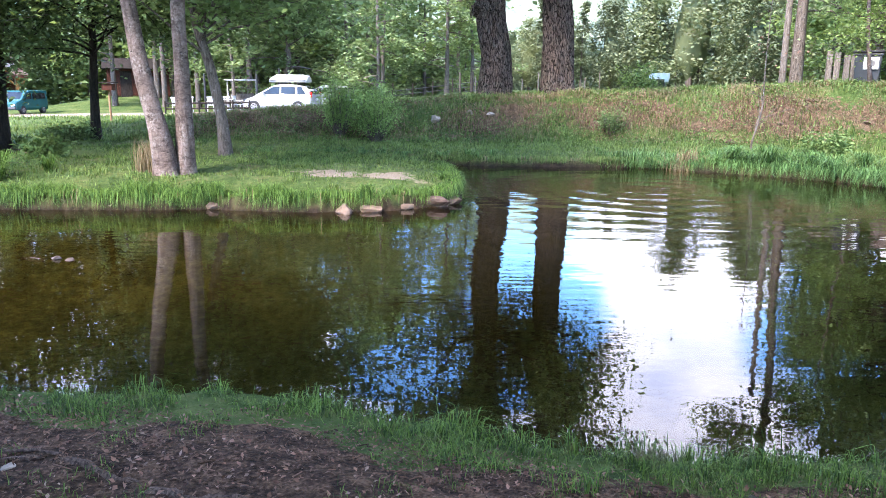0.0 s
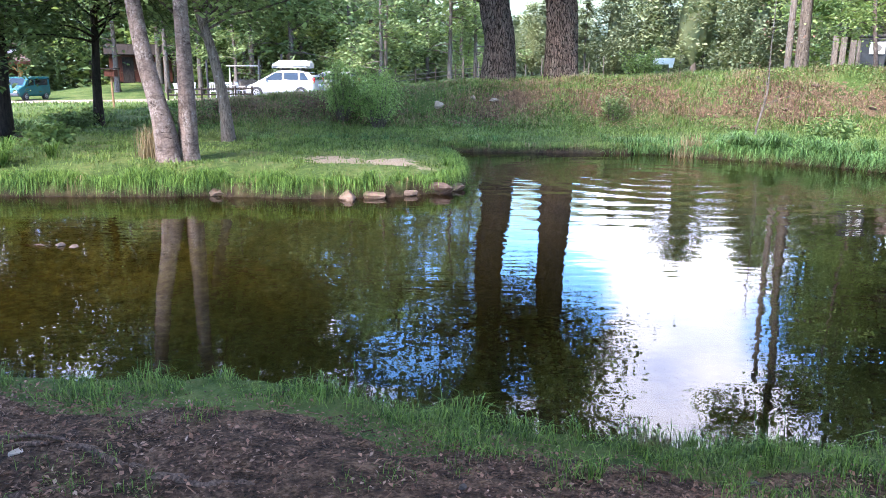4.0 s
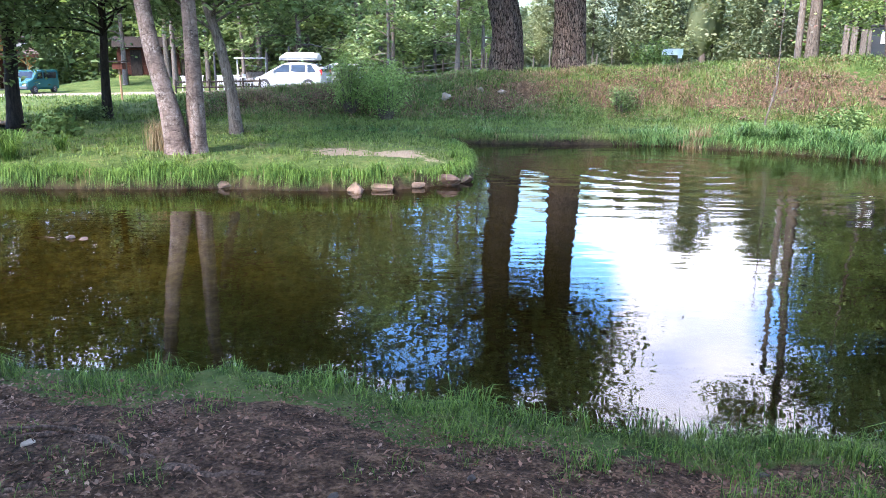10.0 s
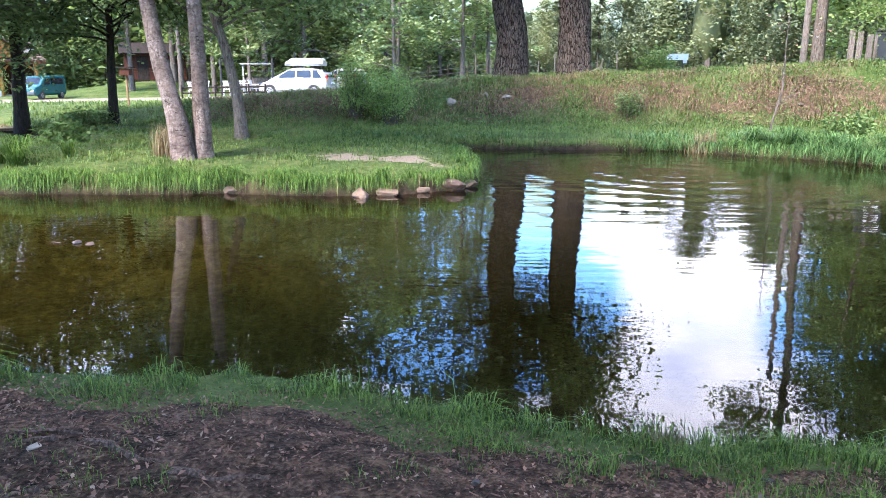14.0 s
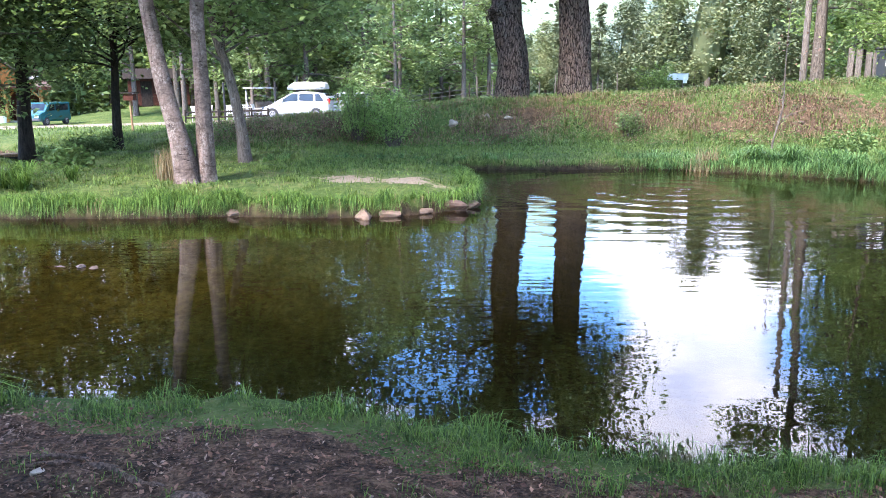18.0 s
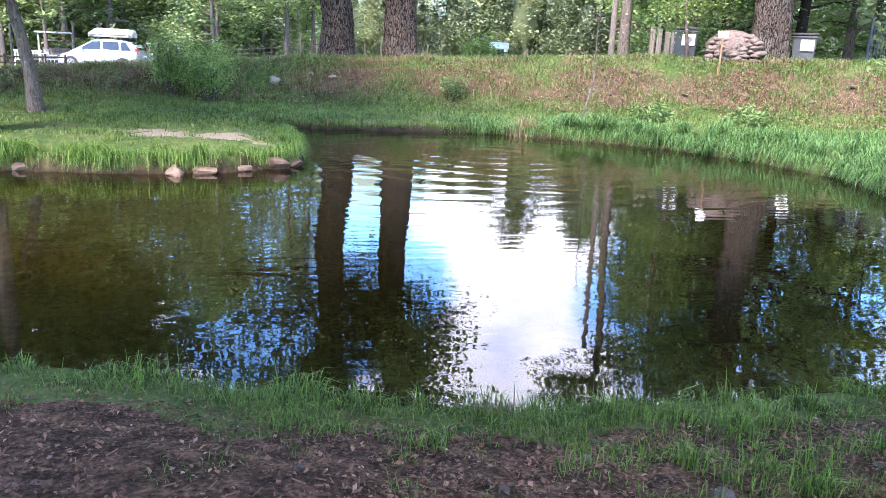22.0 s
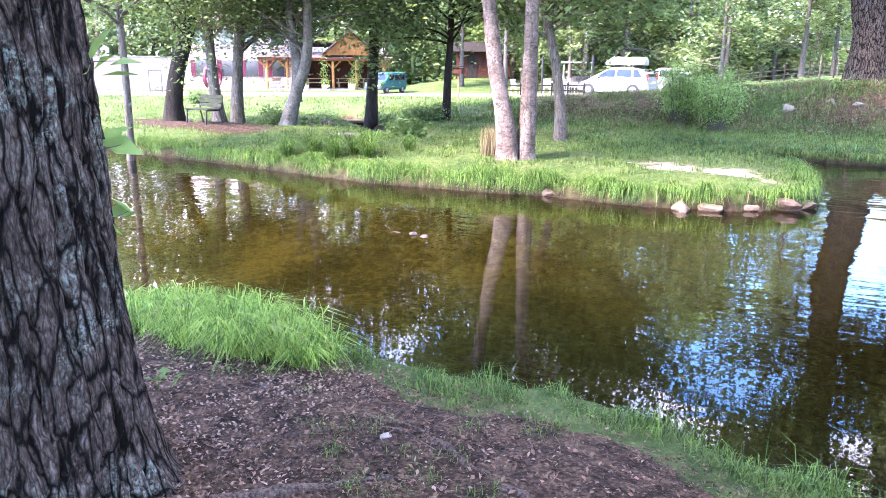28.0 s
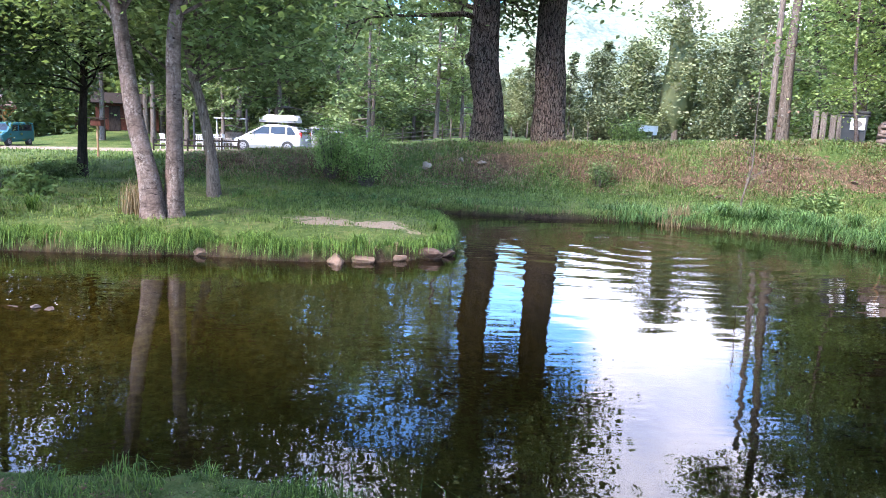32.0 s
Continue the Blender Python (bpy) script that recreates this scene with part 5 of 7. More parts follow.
dx_, dy_ = rg.normal(6.0, 0.2, 300), rg.normal(17.75, 0.14, 300)
part_m = blades(dx_, dy_, rg.uniform(0.3, 0.72, 300) * rg.uniform(0.5, 1, 300), np.full(300, 0.012), rg, 1.0)
ox_, oy_ = rg.normal(-5.15, 0.1, 260), rg.normal(13.45, 0.12, 260)
part_n = blades(ox_, oy_, rg.uniform(0.3, 0.75, 260), np.full(260, 0.012), rg, 0.5)
ox_, oy_ = rg.normal(13.4, 0.14, 300), rg.normal(13.6, 0.12, 300)
part_n2 = blades(ox_, oy_, rg.uniform(0.12, 0.36, 300), np.full(300, 0.014), rg, 1.2)
kx, ky = scatter(-4.5, 6, 17.2, 20, 500, rg, lambda x, y: far_keep(x, y) * (shore(x, y) < 0.14) * (shore(x, y) > 0.04) * np.clip(0.35 + 0.8 * lumps(x, y, 3.6, 1.2), 0.0, 1))
part_n3 = hanging(kx, ky, rg, 0.01, 0.14, 0.16)
kx, ky = scatter(-18, 0.6, 11.0, 14.5, 110, rg, lambda x, y: (shore(x, y) < 0.16) * (shore(x, y) > 0.04) * np.clip(0.3 + 0.8 * lumps(x, y, 3.1, 9.2), 0.0, 1))
part_n4 = hanging(kx, ky, rg, 0.009, 0.24, 0.24)
stuff("dry_stalks", "dry straw-coloured stalks on the bank and in the reeds", "stalks", join([part_l, part_m, part_n, part_n2, part_n3, part_n4]), M["straw"])
cx_, cy_ = scatter(-9, 22, 6, 27, 26, rg, lambda x, y: on_bank(x, y, -0.2, 3.1) * np.clip(0.4 + 0.8 * lumps(x, y, 0.9, 4.1), 0.05, 1))
cz_ = height(cx_, cy_)
stuff("weeds", "low broad-leaved weeds on the earth bank", "weeds", leaves(np.stack([cx_, cy_, cz_ + 0.06], -1), (0.2, 0.2, 0.07), 24, 0.062, rg, 0.8, 1.7), M["weed"])
stuff("bank_litter", "brown fallen leaves on the earth bank", "leaves",
      (lambda p: leaves(np.stack([p[0], p[1], height(*p) + 0.03], -1), (0.3, 0.25, 0.03), 26, 0.05, rg, 0.5, 1.7))(scatter(-8, 22, 6, 27, 42, rg, lambda x, y: on_bank(x, y, 0.3, 3.0) * np.clip(0.6 + lumps(x, y, 0.8, 2.2), 0, 1))), M["dry_litter"])

# leaf litter and twigs on the near soil
qx_, qy_ = scatter(-4.2, 5.5, 0.8, 3.9, 380, rg, lambda x, y: on_land(x, y, 0.3) * np.clip(0.5 + 0.6 * lumps(x, y, 1.8, 7.7), 0.12, 1) * (y > 0.9))
lit = np.stack([qx_, qy_, height(qx_, qy_) + 0.008], -1)
# scraps massed on the oak's side, to lighten soil that light reaches
px2, py2 = scatter(-4.2, 3.2, 1.2, 3.9, 230, rg, lambda x, y: on_land(x, y, 0.3) * np.clip(smooth01((-x - 1.7) / 0.8) * (0.7 + 0.5 * lumps(x, y, 2.9, 5.7)), 0.03, 1))
stuff("pale_litter", "pale dry leaf scraps and bark chips on the soil", "leaves", leaves(np.stack([px2, py2, height(px2, py2) + 0.008], -1), (0.06, 0.06, 0.003), 7, 0.026, rg, 0.5, 1.9), M["pale_scrap"])
stuff("leaf_litter", "dry brown fallen leaves on the soil", "leaves", leaves(lit, (0.06, 0.06, 0.003), 9, 0.019, rg, 0.5, 2.2), M["litter"])
bl_x, bl_y = scatter(-4.0, 4.8, 1.0, 3.9, 170, rg, lambda x, y: on_land(x, y, 0.3) * 1.0)
stuff("large_leaves", "large curled reddish-brown fallen leaves on the soil", "leaves", leaves(np.stack([bl_x, bl_y, height(bl_x, bl_y) + 0.012], -1), (0.05, 0.05, 0.003), 1, 0.03, rg, 0.6, 1.7), M["big_litter"])
wx_, wy_ = scatter(-4.0, 4.5, 1.0, 3.8, 90, rg, lambda x, y: on_land(x, y, 0.35) * 1.0)
wa, wl = rg.uniform(0, 6.28, len(wx_)), rg.uniform(0.01, 0.035, len(wx_))
wc = np.stack([wx_, wy_, height(wx_, wy_) + 0.006], -1)
wd = np.stack([np.cos(wa), np.sin(wa), rg.normal(0, 0.08, len(wa))], -1) * wl[:, None]
wsd = np.stack([-np.sin(wa), np.cos(wa), 0 * wa], -1) * 0.0016
wv = np.stack([wc - wd - wsd, wc - wd + wsd, wc + wd + wsd, wc + wd - wsd, wc - wd + [0, 0, 0.005], wc + wd + [0, 0, 0.005]], 1).reshape(-1, 3)
wo = (np.arange(len(wx_)) * 6)[:, None]
stuff("twigs", "thin dry twigs scattered on the soil", "twigs", (wv, np.concatenate([wo + [0, 3, 5, 4], wo + [1, 4, 5, 2]])), M["litter"])

# ---- helpers for made things ----
def cyl(bm, p, q, r0, r1=None, sides=10):
    """A rod between two points."""
    p, q = Vector(p), Vector(q)
    d = q - p
    m = Matrix.Translation((p + q) / 2) @ d.to_track_quat("Z", "Y").to_matrix().to_4x4()
    bmesh.ops.create_cone(bm, cap_ends=True, segments=sides, radius1=r0, radius2=r0 if r1 is None else r1, depth=d.length, matrix=m)
    return bm


def rod(name, p, q, r, mat, parent, r1=None, sides=10, label=""):
    return part(name, from_bm(name, cyl(bmesh.new(), p, q, r, r1, sides), mat, False), parent, label)


def block(name, c, s, mat, parent, bevel=0.008, rot=None, label=""):
    return part(name, from_bm(name, bm_box(bmesh.new(), *c, *s, bevel, rot), mat), parent, label)


def rotz(a):
    return Matrix.Rotation(radians(a), 4, "Z")


def roty(a):
    return Matrix.Rotation(radians(a), 4, "Y")


def rotx(a):
    return Matrix.Rotation(radians(a), 4, "X")


def ground_z(x, y):
    return float(height(x, y))


def rock_mesh(seed, sx, sy, sz, mat, flat=0.0):
    """A weathered stone: a lumpy ball cut by a few broken faces."""
    bm = bmesh.new()
    bmesh.ops.create_icosphere(bm, subdivisions=3, radius=1.0)
    rr = np.random.default_rng(int(seed * 13 + 5))
    cuts = [(Vector(c).normalized(), h) for c, h in zip(rr.normal(0, 1, (9, 3)), rr.uniform(0.55, 0.85, 9))]
    for v in bm.verts:
        n = noise.noise(v.co * 1.1 + Vector((seed * 3.7, seed * 1.3, 0))) * 0.4
        c = v.co * (1 + n)
        for d, h in cuts:
            over = c.dot(d) - h
            if over > 0:
                c = c - d * over * 0.92
        c = c * (1 + 0.09 * noise.noise(v.co * 4.3 + Vector((0, seed * 5.1, 2))))
        c.z = min(c.z, 0.72 - flat) if flat else c.z
        v.co = Vector((c.x * sx, c.y * sy, c.z * sz))
    return from_bm("rock", bm, mat, False)


def rock(x, y, sx, sy, sz, seed, label, mat, z=None, name="rock", flat=0.0, group=""):
    ob = new(name, rock_mesh(seed, sx, sy, sz, mat, flat))
    zz = ground_z(x, y) if z is None else z
    ob.matrix_world = pose(x, y, zz + sz * 0.25, 0, 0, seed * 47 % 360)
    return tagged(ob, label, "rock", group)


M["stone_soil"] = m_plain("stone_soil", (0.13, 0.1, 0.085), 0.9, 0, 0.45, 9, 0.5)
M["stone_warm"] = m_plain("stone_warm", (0.11, 0.075, 0.055), 0.85, 0, 0.45, 6, 0.5)
M["stone_dark"] = m_plain("stone_dark", (0.062, 0.052, 0.049), 0.9, 0, 0.45, 14, 0.5)
M["stone_wet"] = m_plain("stone_wet", (0.06, 0.036, 0.026), 0.6, 0, 0.5, 6, 0.5)
M["dark_plastic"] = m_plain("dark_plastic", (0.055, 0.058, 0.065), 0.5, 0, 0.2, 4, 0.1)
M["black"] = m_plain("black", (0.02, 0.02, 0.022), 0.6, 0, 0.2, 5, 0.1)
M["rubber"] = m_plain("rubber", (0.025, 0.025, 0.027), 0.8, 0, 0.25, 9, 0.2)
M["car_glass"] = m_plain("car_glass", (0.035, 0.04, 0.045), 0.08, 0, 0.1, 2, 0.0, 0.8)
M["garden_white"] = m_plain("garden_white", (0.42, 0.42, 0.42), 0.45, 0, 0.2, 4, 0.05)
M["car_white"] = m_plain("car_white", (0.29, 0.295, 0.305), 0.22, 0, 0.03, 2, 0.0, 0.6)
M["teal_paint"] = m_plain("teal_paint", (0.008, 0.075, 0.085), 0.25, 0, 0.08, 2, 0.0, 0.6)
M["red_glass"] = m_plain("red_glass", (0.5, 0.02, 0.02), 0.15, 0, 0.1, 9, 0.0, 0.6)
M["metal"] = m_plain("metal", (0.5, 0.5, 0.52), 0.35, 0.9, 0.15, 8, 0.05)
M["rim"] = m_plain("rim", (0.22, 0.22, 0.23), 0.4, 0.3, 0.1, 8, 0.02)
M["orange_wood"] = m_bark("orange_wood", (0.2, 0.08, 0.026), (0.38, 0.18, 0.06), None, 1.2, 0.2)
M["red_wood"] = m_bark("red_wood", (0.028, 0.011, 0.008), (0.075, 0.026, 0.017), None, 1.2, 0.3)
M["magenta_wood"] = m_plain("magenta_wood", (0.105, 0.011, 0.028), 0.6, 0, 0.25, 3, 0.1)
M["weathered"] = m_bark("weathered", (0.05, 0.042, 0.038), (0.2, 0.175, 0.155), None, 1.6, 0.4)
M["bench_wood"] = m_bark("bench_wood", (0.012, 0.016, 0.01), (0.045, 0.05, 0.034), None, 1.6, 0.3)
M["roof_tile"] = m_plain("roof_tile", (0.1, 0.062, 0.05), 0.8, 0, 0.35, 4, 0.4)
M["plaster"] = m_plain("plaster", (0.76, 0.61, 0.53), 0.85, 0, 0.15, 2, 0.2)
M["concrete"] = m_plain("concrete", (0.24, 0.22, 0.2), 0.85, 0, 0.3, 3, 0.3)


def m_wall_stones(name="wall_stones", k=1.0, tint=(1, 1, 1)):
    n = Nodes(name)
    v = n.t.nodes.new("ShaderNodeTexVoronoi")
    n.t.links.new(n.scaled(n.co, (2.2 * k, 2.2 * k, 4.2 * k)), v.inputs["Vector"])
    e = n.t.nodes.new("ShaderNodeTexVoronoi")
    e.feature = "DISTANCE_TO_EDGE"
    n.t.links.new(n.scaled(n.co, (2.2 * k, 2.2 * k, 4.2 * k)), e.inputs["Vector"])
    col = n.mix(n.math("MULTIPLY", n.noise(n.co, 9, 4), 0.5), n.ramp(n.add("ShaderNodeSeparateColor", Color=v.outputs["Color"]).outputs[0], (0.0, tuple(a * b for a, b in zip((0.4, 0.31, 0.285), tint))), (1.0, tuple(a * b for a, b in zip((0.62, 0.53, 0.49), tint)))), tuple(a * b for a, b in zip((0.28, 0.225, 0.2), tint)))
    col = n.mix(n.ramp(e.outputs["Distance"], (0.03, (1, 1, 1)), (0.14, (0, 0, 0))), col, (0.16, 0.13, 0.115))
    return n.done(n.principled(col, 0.9, n.bump(e.outputs["Distance"], 0.8, 0.05), 0, 0.2))


M["wall_stones"] = m_wall_stones("wall_stones", 1.0, (1.34, 1.18, 1.06))


# ---- rocks ----
rock(-5.45, 11.62, 0.15, 0.11, 0.11, 1, "pale rounded rock at the island's waterline", M["stone_soil"], 0.02)
rock(-5.1, 11.58, 0.14, 0.1, 0.1, 2, "brown rock at the island's waterline", M["stone_warm"], 0.02)
rock(-3.52, 11.64, 0.2, 0.12, 0.09, 3, "flat brown rock at the island's waterline", M["stone_warm"], 0.03)
for i, (x, y, sx, sz) in enumerate([(-2.1, 11.32, 0.2, 0.15), (-1.84, 11.3, 0.15, 0.11), (-1.4, 11.27, 0.36, 0.18), (-1.0, 11.34, 0.3, 0.15), (-0.56, 11.58, 0.3, 0.17), (-0.28, 11.8, 0.24, 0.16)]):
    rock(x, y + 0.19, sx * 0.95, 0.15, sz * 0.75, 4 + i, "warm brown flat rock under the island's grassy edge", M["stone_warm"], -0.01, group="rocks along the island")
rock(-0.04, 12.08, 0.34, 0.2, 0.14, 11, "wet dark red-brown rock at the island's tip", M["stone_wet"], 0.02)
rock(0.28, 12.3, 0.18, 0.18, 0.08, 12, "dark wet rock at the island's tip", M["stone_wet"], 0.02)
rock(-4.22, 8.1, 0.06, 0.05, 0.03, 13, "pale rock that breaks the water's surface", M["stone_soil"], 0.0)
rock(-4.05, 8.05, 0.1, 0.06, 0.018, 14, "low brown rock in the shallow water", M["stone_warm"], -0.005)
rock(-4.5, 8.15, 0.2, 0.1, 0.02, 30, "low brown rock in the shallow water", M["stone_warm"], -0.02)
rock(-8.9, 16.4, 0.17, 0.14, 0.13, 15, "rounded grey rock in the grass", M["stone"])
rock(0.05, 23.2, 0.17, 0.14, 0.14, 16, "pale rock stuck in the earth bank", M["stone"])
rock(1.76, 23.35, 0.17, 0.14, 0.08, 17, "pale rock stuck in the earth bank", M["stone"])
rock(1.12, 23.6, 0.15, 0.12, 0.1, 18, "pale rock near the top of the earth bank", M["stone"])
rock(8.6, 21.5, 0.16, 0.12, 0.11, 19, "pale rock in the earth bank", M["stone_warm"])
for i, (x, y) in enumerate([(10.2, 21.9), (12.4, 21.3), (13.9, 20.4), (15.4, 19.3), (17.2, 18.2), (18.6, 16.6), (11.2, 22.4), (16.4, 18.9)]):
    rock(x, y, 0.11 + 0.02 * (i % 4), 0.1, 0.06, 20 + i, "pale flat rock in the crumbling earth bank", M["stone_warm"], group="rocks in the bank")
rock(-10.1, 15.9, 0.55, 0.3, 0.07, 31, "flat grey stone slab by the stream", M["stone_soil"], flat=0.2, name="stone_slab")
for i, (x, y, r0_) in enumerate([(-12.6, 18.3, 0.16), (-12.2, 18.7, 0.2), (-12.9, 19.6, 0.2), (-12.0, 20.9, 0.16)]):
    rock(x, y, r0_, r0_ * 0.8, r0_ * 0.5, 60 + i, "dark brown stone in the stream's bed", M["stone_soil"], group="stones in the stream")
rock(-1.72, 2.75, 0.035, 0.02, 0.014, 32, "small pale stone beside a root", M["stone"], name="pebble")
for i, (x, y) in enumerate([(0.78, 2.28), (1.65, 2.35), (1.9, 2.6), (0.1, 2.5), (-2.6, 3.0), (1.32, 2.75), (-0.4, 2.35), (2.3, 2.3)]):
    rock(x, y, 0.022 + 0.01 * (i % 3), 0.02, 0.012, 33 + i, "small grey stone half sunk in the soil", M["stone_dark"], name="pebble", group="pebbles on the soil")

M["root"] = m_bark("root", (0.02, 0.013, 0.01), (0.15, 0.105, 0.085), None, 4.0, 1.0)
rock(1.5, 2.1, 0.075, 0.05, 0.009, 51, "flat grey stone sunk in the trodden soil", M["stone_dark"], flat=0.2, name="flat_stone")
rock(1.39, 2.04, 0.035, 0.03, 0.014, 52, "grey stone beside a flat stone in the soil", M["stone_dark"], name="flat_stone")
rock(0.74, 2.12, 0.045, 0.04, 0.022, 53, "angular grey stone at the edge of the grass", M["stone_dark"], name="flat_stone")
rock(1.58, 2.52, 0.05, 0.03, 0.016, 54, "reddish-brown stone in thin grass", M["stone_warm"], name="flat_stone")
rock(1.2, 2.54, 0.03, 0.02, 0.01, 55, "small pale stone in thin grass", M["stone_soil"], name="flat_stone")
# ---- roots and a stick on the trodden soil ----
def root_line(name, label, pts, r0, r1, mat, n=24):
    line = curve_pts([(x, y, ground_z(x, y) + dz - r0 * 0.12) for x, y, dz in pts], n)
    return tagged(new(name, mesh_of(name, *tube(line, np.linspace(r0, r1, n) * (1 + 0.25 * np.sin(np.arange(n) * 1.9)), 9, 0.2, 2), mat, True)), label, "root" if "root" in name else "stick")


root_line("tree_root", "worn grey tree root across the soil", [(-2.5, 2.15, -0.03), (-2.0, 2.72, -0.014), (-1.56, 2.84, 0.002), (-1.3, 2.72, -0.004), (-1.18, 2.68, -0.01), (-0.95, 2.62, -0.04)], 0.028, 0.012, M["root"])
root_line("tree_root", "worn grey tree root across the soil", [(-2.3, 1.9, -0.03), (-1.75, 2.3, -0.012), (-1.6, 2.42, -0.006), (-1.46, 2.5, -0.008), (-1.2, 2.56, -0.04)], 0.028, 0.014, M["root"])
root_line("tree_root", "worn grey tree root across the soil", [(-1.2, 2.56, -0.03), (-1.02, 2.58, -0.002), (-0.9, 2.53, -0.006), (-0.74, 2.54, -0.008), (-0.5, 2.4, -0.04)], 0.024, 0.014, M["root"])
root_line("stick", "thin dark broken stick on the soil", [(-1.86, 2.86, 0.012), (-1.7, 2.9, 0.016), (-1.56, 2.89, 0.012)], 0.009, 0.005, M["root"], 10)

# ---- near sprigs on the oak and a seedling at its foot ----
for z0, rr in ((2.05, 0.07), (1.72, 0.06), (1.45, 0.05)):
    s = thing("oak_sprig", "small shoot of bright green leaves on the oak's trunk", "leaves", (-2.53, 2.05, z0), 0, "shoots on the oak")
    q, t = limb((-0.05, -0.05, 0), (0.5, 0.8, 0.2), 0.16, 0.004, rg, 0.2, 5, 4)
    part("stem", mesh_of("stem", *t, M["grey_bark"]), s)
    for k_ in range(5):
        part("leaf", mesh_of("leaf", *leaves([q[1 + k_ % 4]], (rr * 0.4, rr * 0.4, rr * 0.4), 1, rr * 2.3, rg, 0.6, 1.8), M["bush"]), s)
SEED_X, SEED_Y = -3.03, 2.68
s = thing("seedling", "broad-leaved green seedling at the oak's foot", "plant", (SEED_X, SEED_Y, ground_z(SEED_X, SEED_Y)))
part("stem", mesh_of("stem", *limb((0, 0, 0), (0.1, 0.1, 1), 0.1, 0.004, rg, 0.1, 4, 4)[1], M["reed"]), s)
for k_ in range(9):
    part("leaf", mesh_of("leaf", *leaves([(0.02, 0.01, 0.08)], (0.04, 0.04, 0.02), 1, 0.1, rg, 0.5, 2.4), M["weed"]), s)


# ---- cars ----
def loft(rows, mat, name):
    """A closed hull through cross rings of equal length."""
    bm = bmesh.new()
    rings = [[bm.verts.new(p) for p in r] for r in rows]
    for a, b in zip(rings, rings[1:]):
        for i in range(len(a)):
            bm.faces.new((a[i], a[(i + 1) % len(a)], b[(i + 1) % len(a)], b[i]))
    bm.faces.new(rings[0][::-1])
    bm.faces.new(rings[-1])
    bmesh.ops.recalc_face_normals(bm, faces=bm.faces)
    return from_bm(name, bm, mat, False)


def section(x, hw, z0, z1, tuck=0.06, top=0.05):
    """One rounded cross ring of a body at x."""
    return [(x, -hw + tuck, z0), (x, -hw, z0 + 0.16), (x, -hw, (z0 + z1) / 2), (x, -hw + 0.02, z1 - top), (x, -hw + 0.09, z1),
            (x, hw - 0.09, z1), (x, hw - 0.02, z1 - top), (x, hw, (z0 + z1) / 2), (x, hw, z0 + 0.16), (x, hw - tuck, z0)]


def wheel(parent, x, y, r=0.3, w=0.2):
    s = 1 if y > 0 else -1
    t = rod("tyre", (x, y - s * w, r), (x, y, r), r, M["rubber"], parent, sides=26)
    part("rim", from_bm("rim", cyl(bmesh.new(), (x, y - s * 0.02, r), (x, y + s * 0.012, r), r * 0.6, r * 0.54, 20), M["rim"]), t, "silver wheel rim")
    # black boxes on the rim's face imitate shaded gaps between spokes
    bm = bmesh.new()
    for k in range(5):
        a = k * 2 * math.pi / 5
        bm_box(bm, x + math.cos(a) * r * 0.33, y + s * 0.016, r + math.sin(a) * r * 0.33, r * 0.2, 0.012, r * 0.2, 0, roty(-math.degrees(a)))
    part("painted_gap", from_bm("painted_gap", bm, M["black"]), t)


def quad_panel(name, pts, mat, parent, thick=0.012):
    bm = bmesh.new()
    vs = [bm.verts.new(p) for p in pts]
    f = bm.faces.new(vs)
    r = bmesh.ops.solidify(bm, geom=[f], thickness=thick)
    return part(name, from_bm(name, bm, mat), parent)


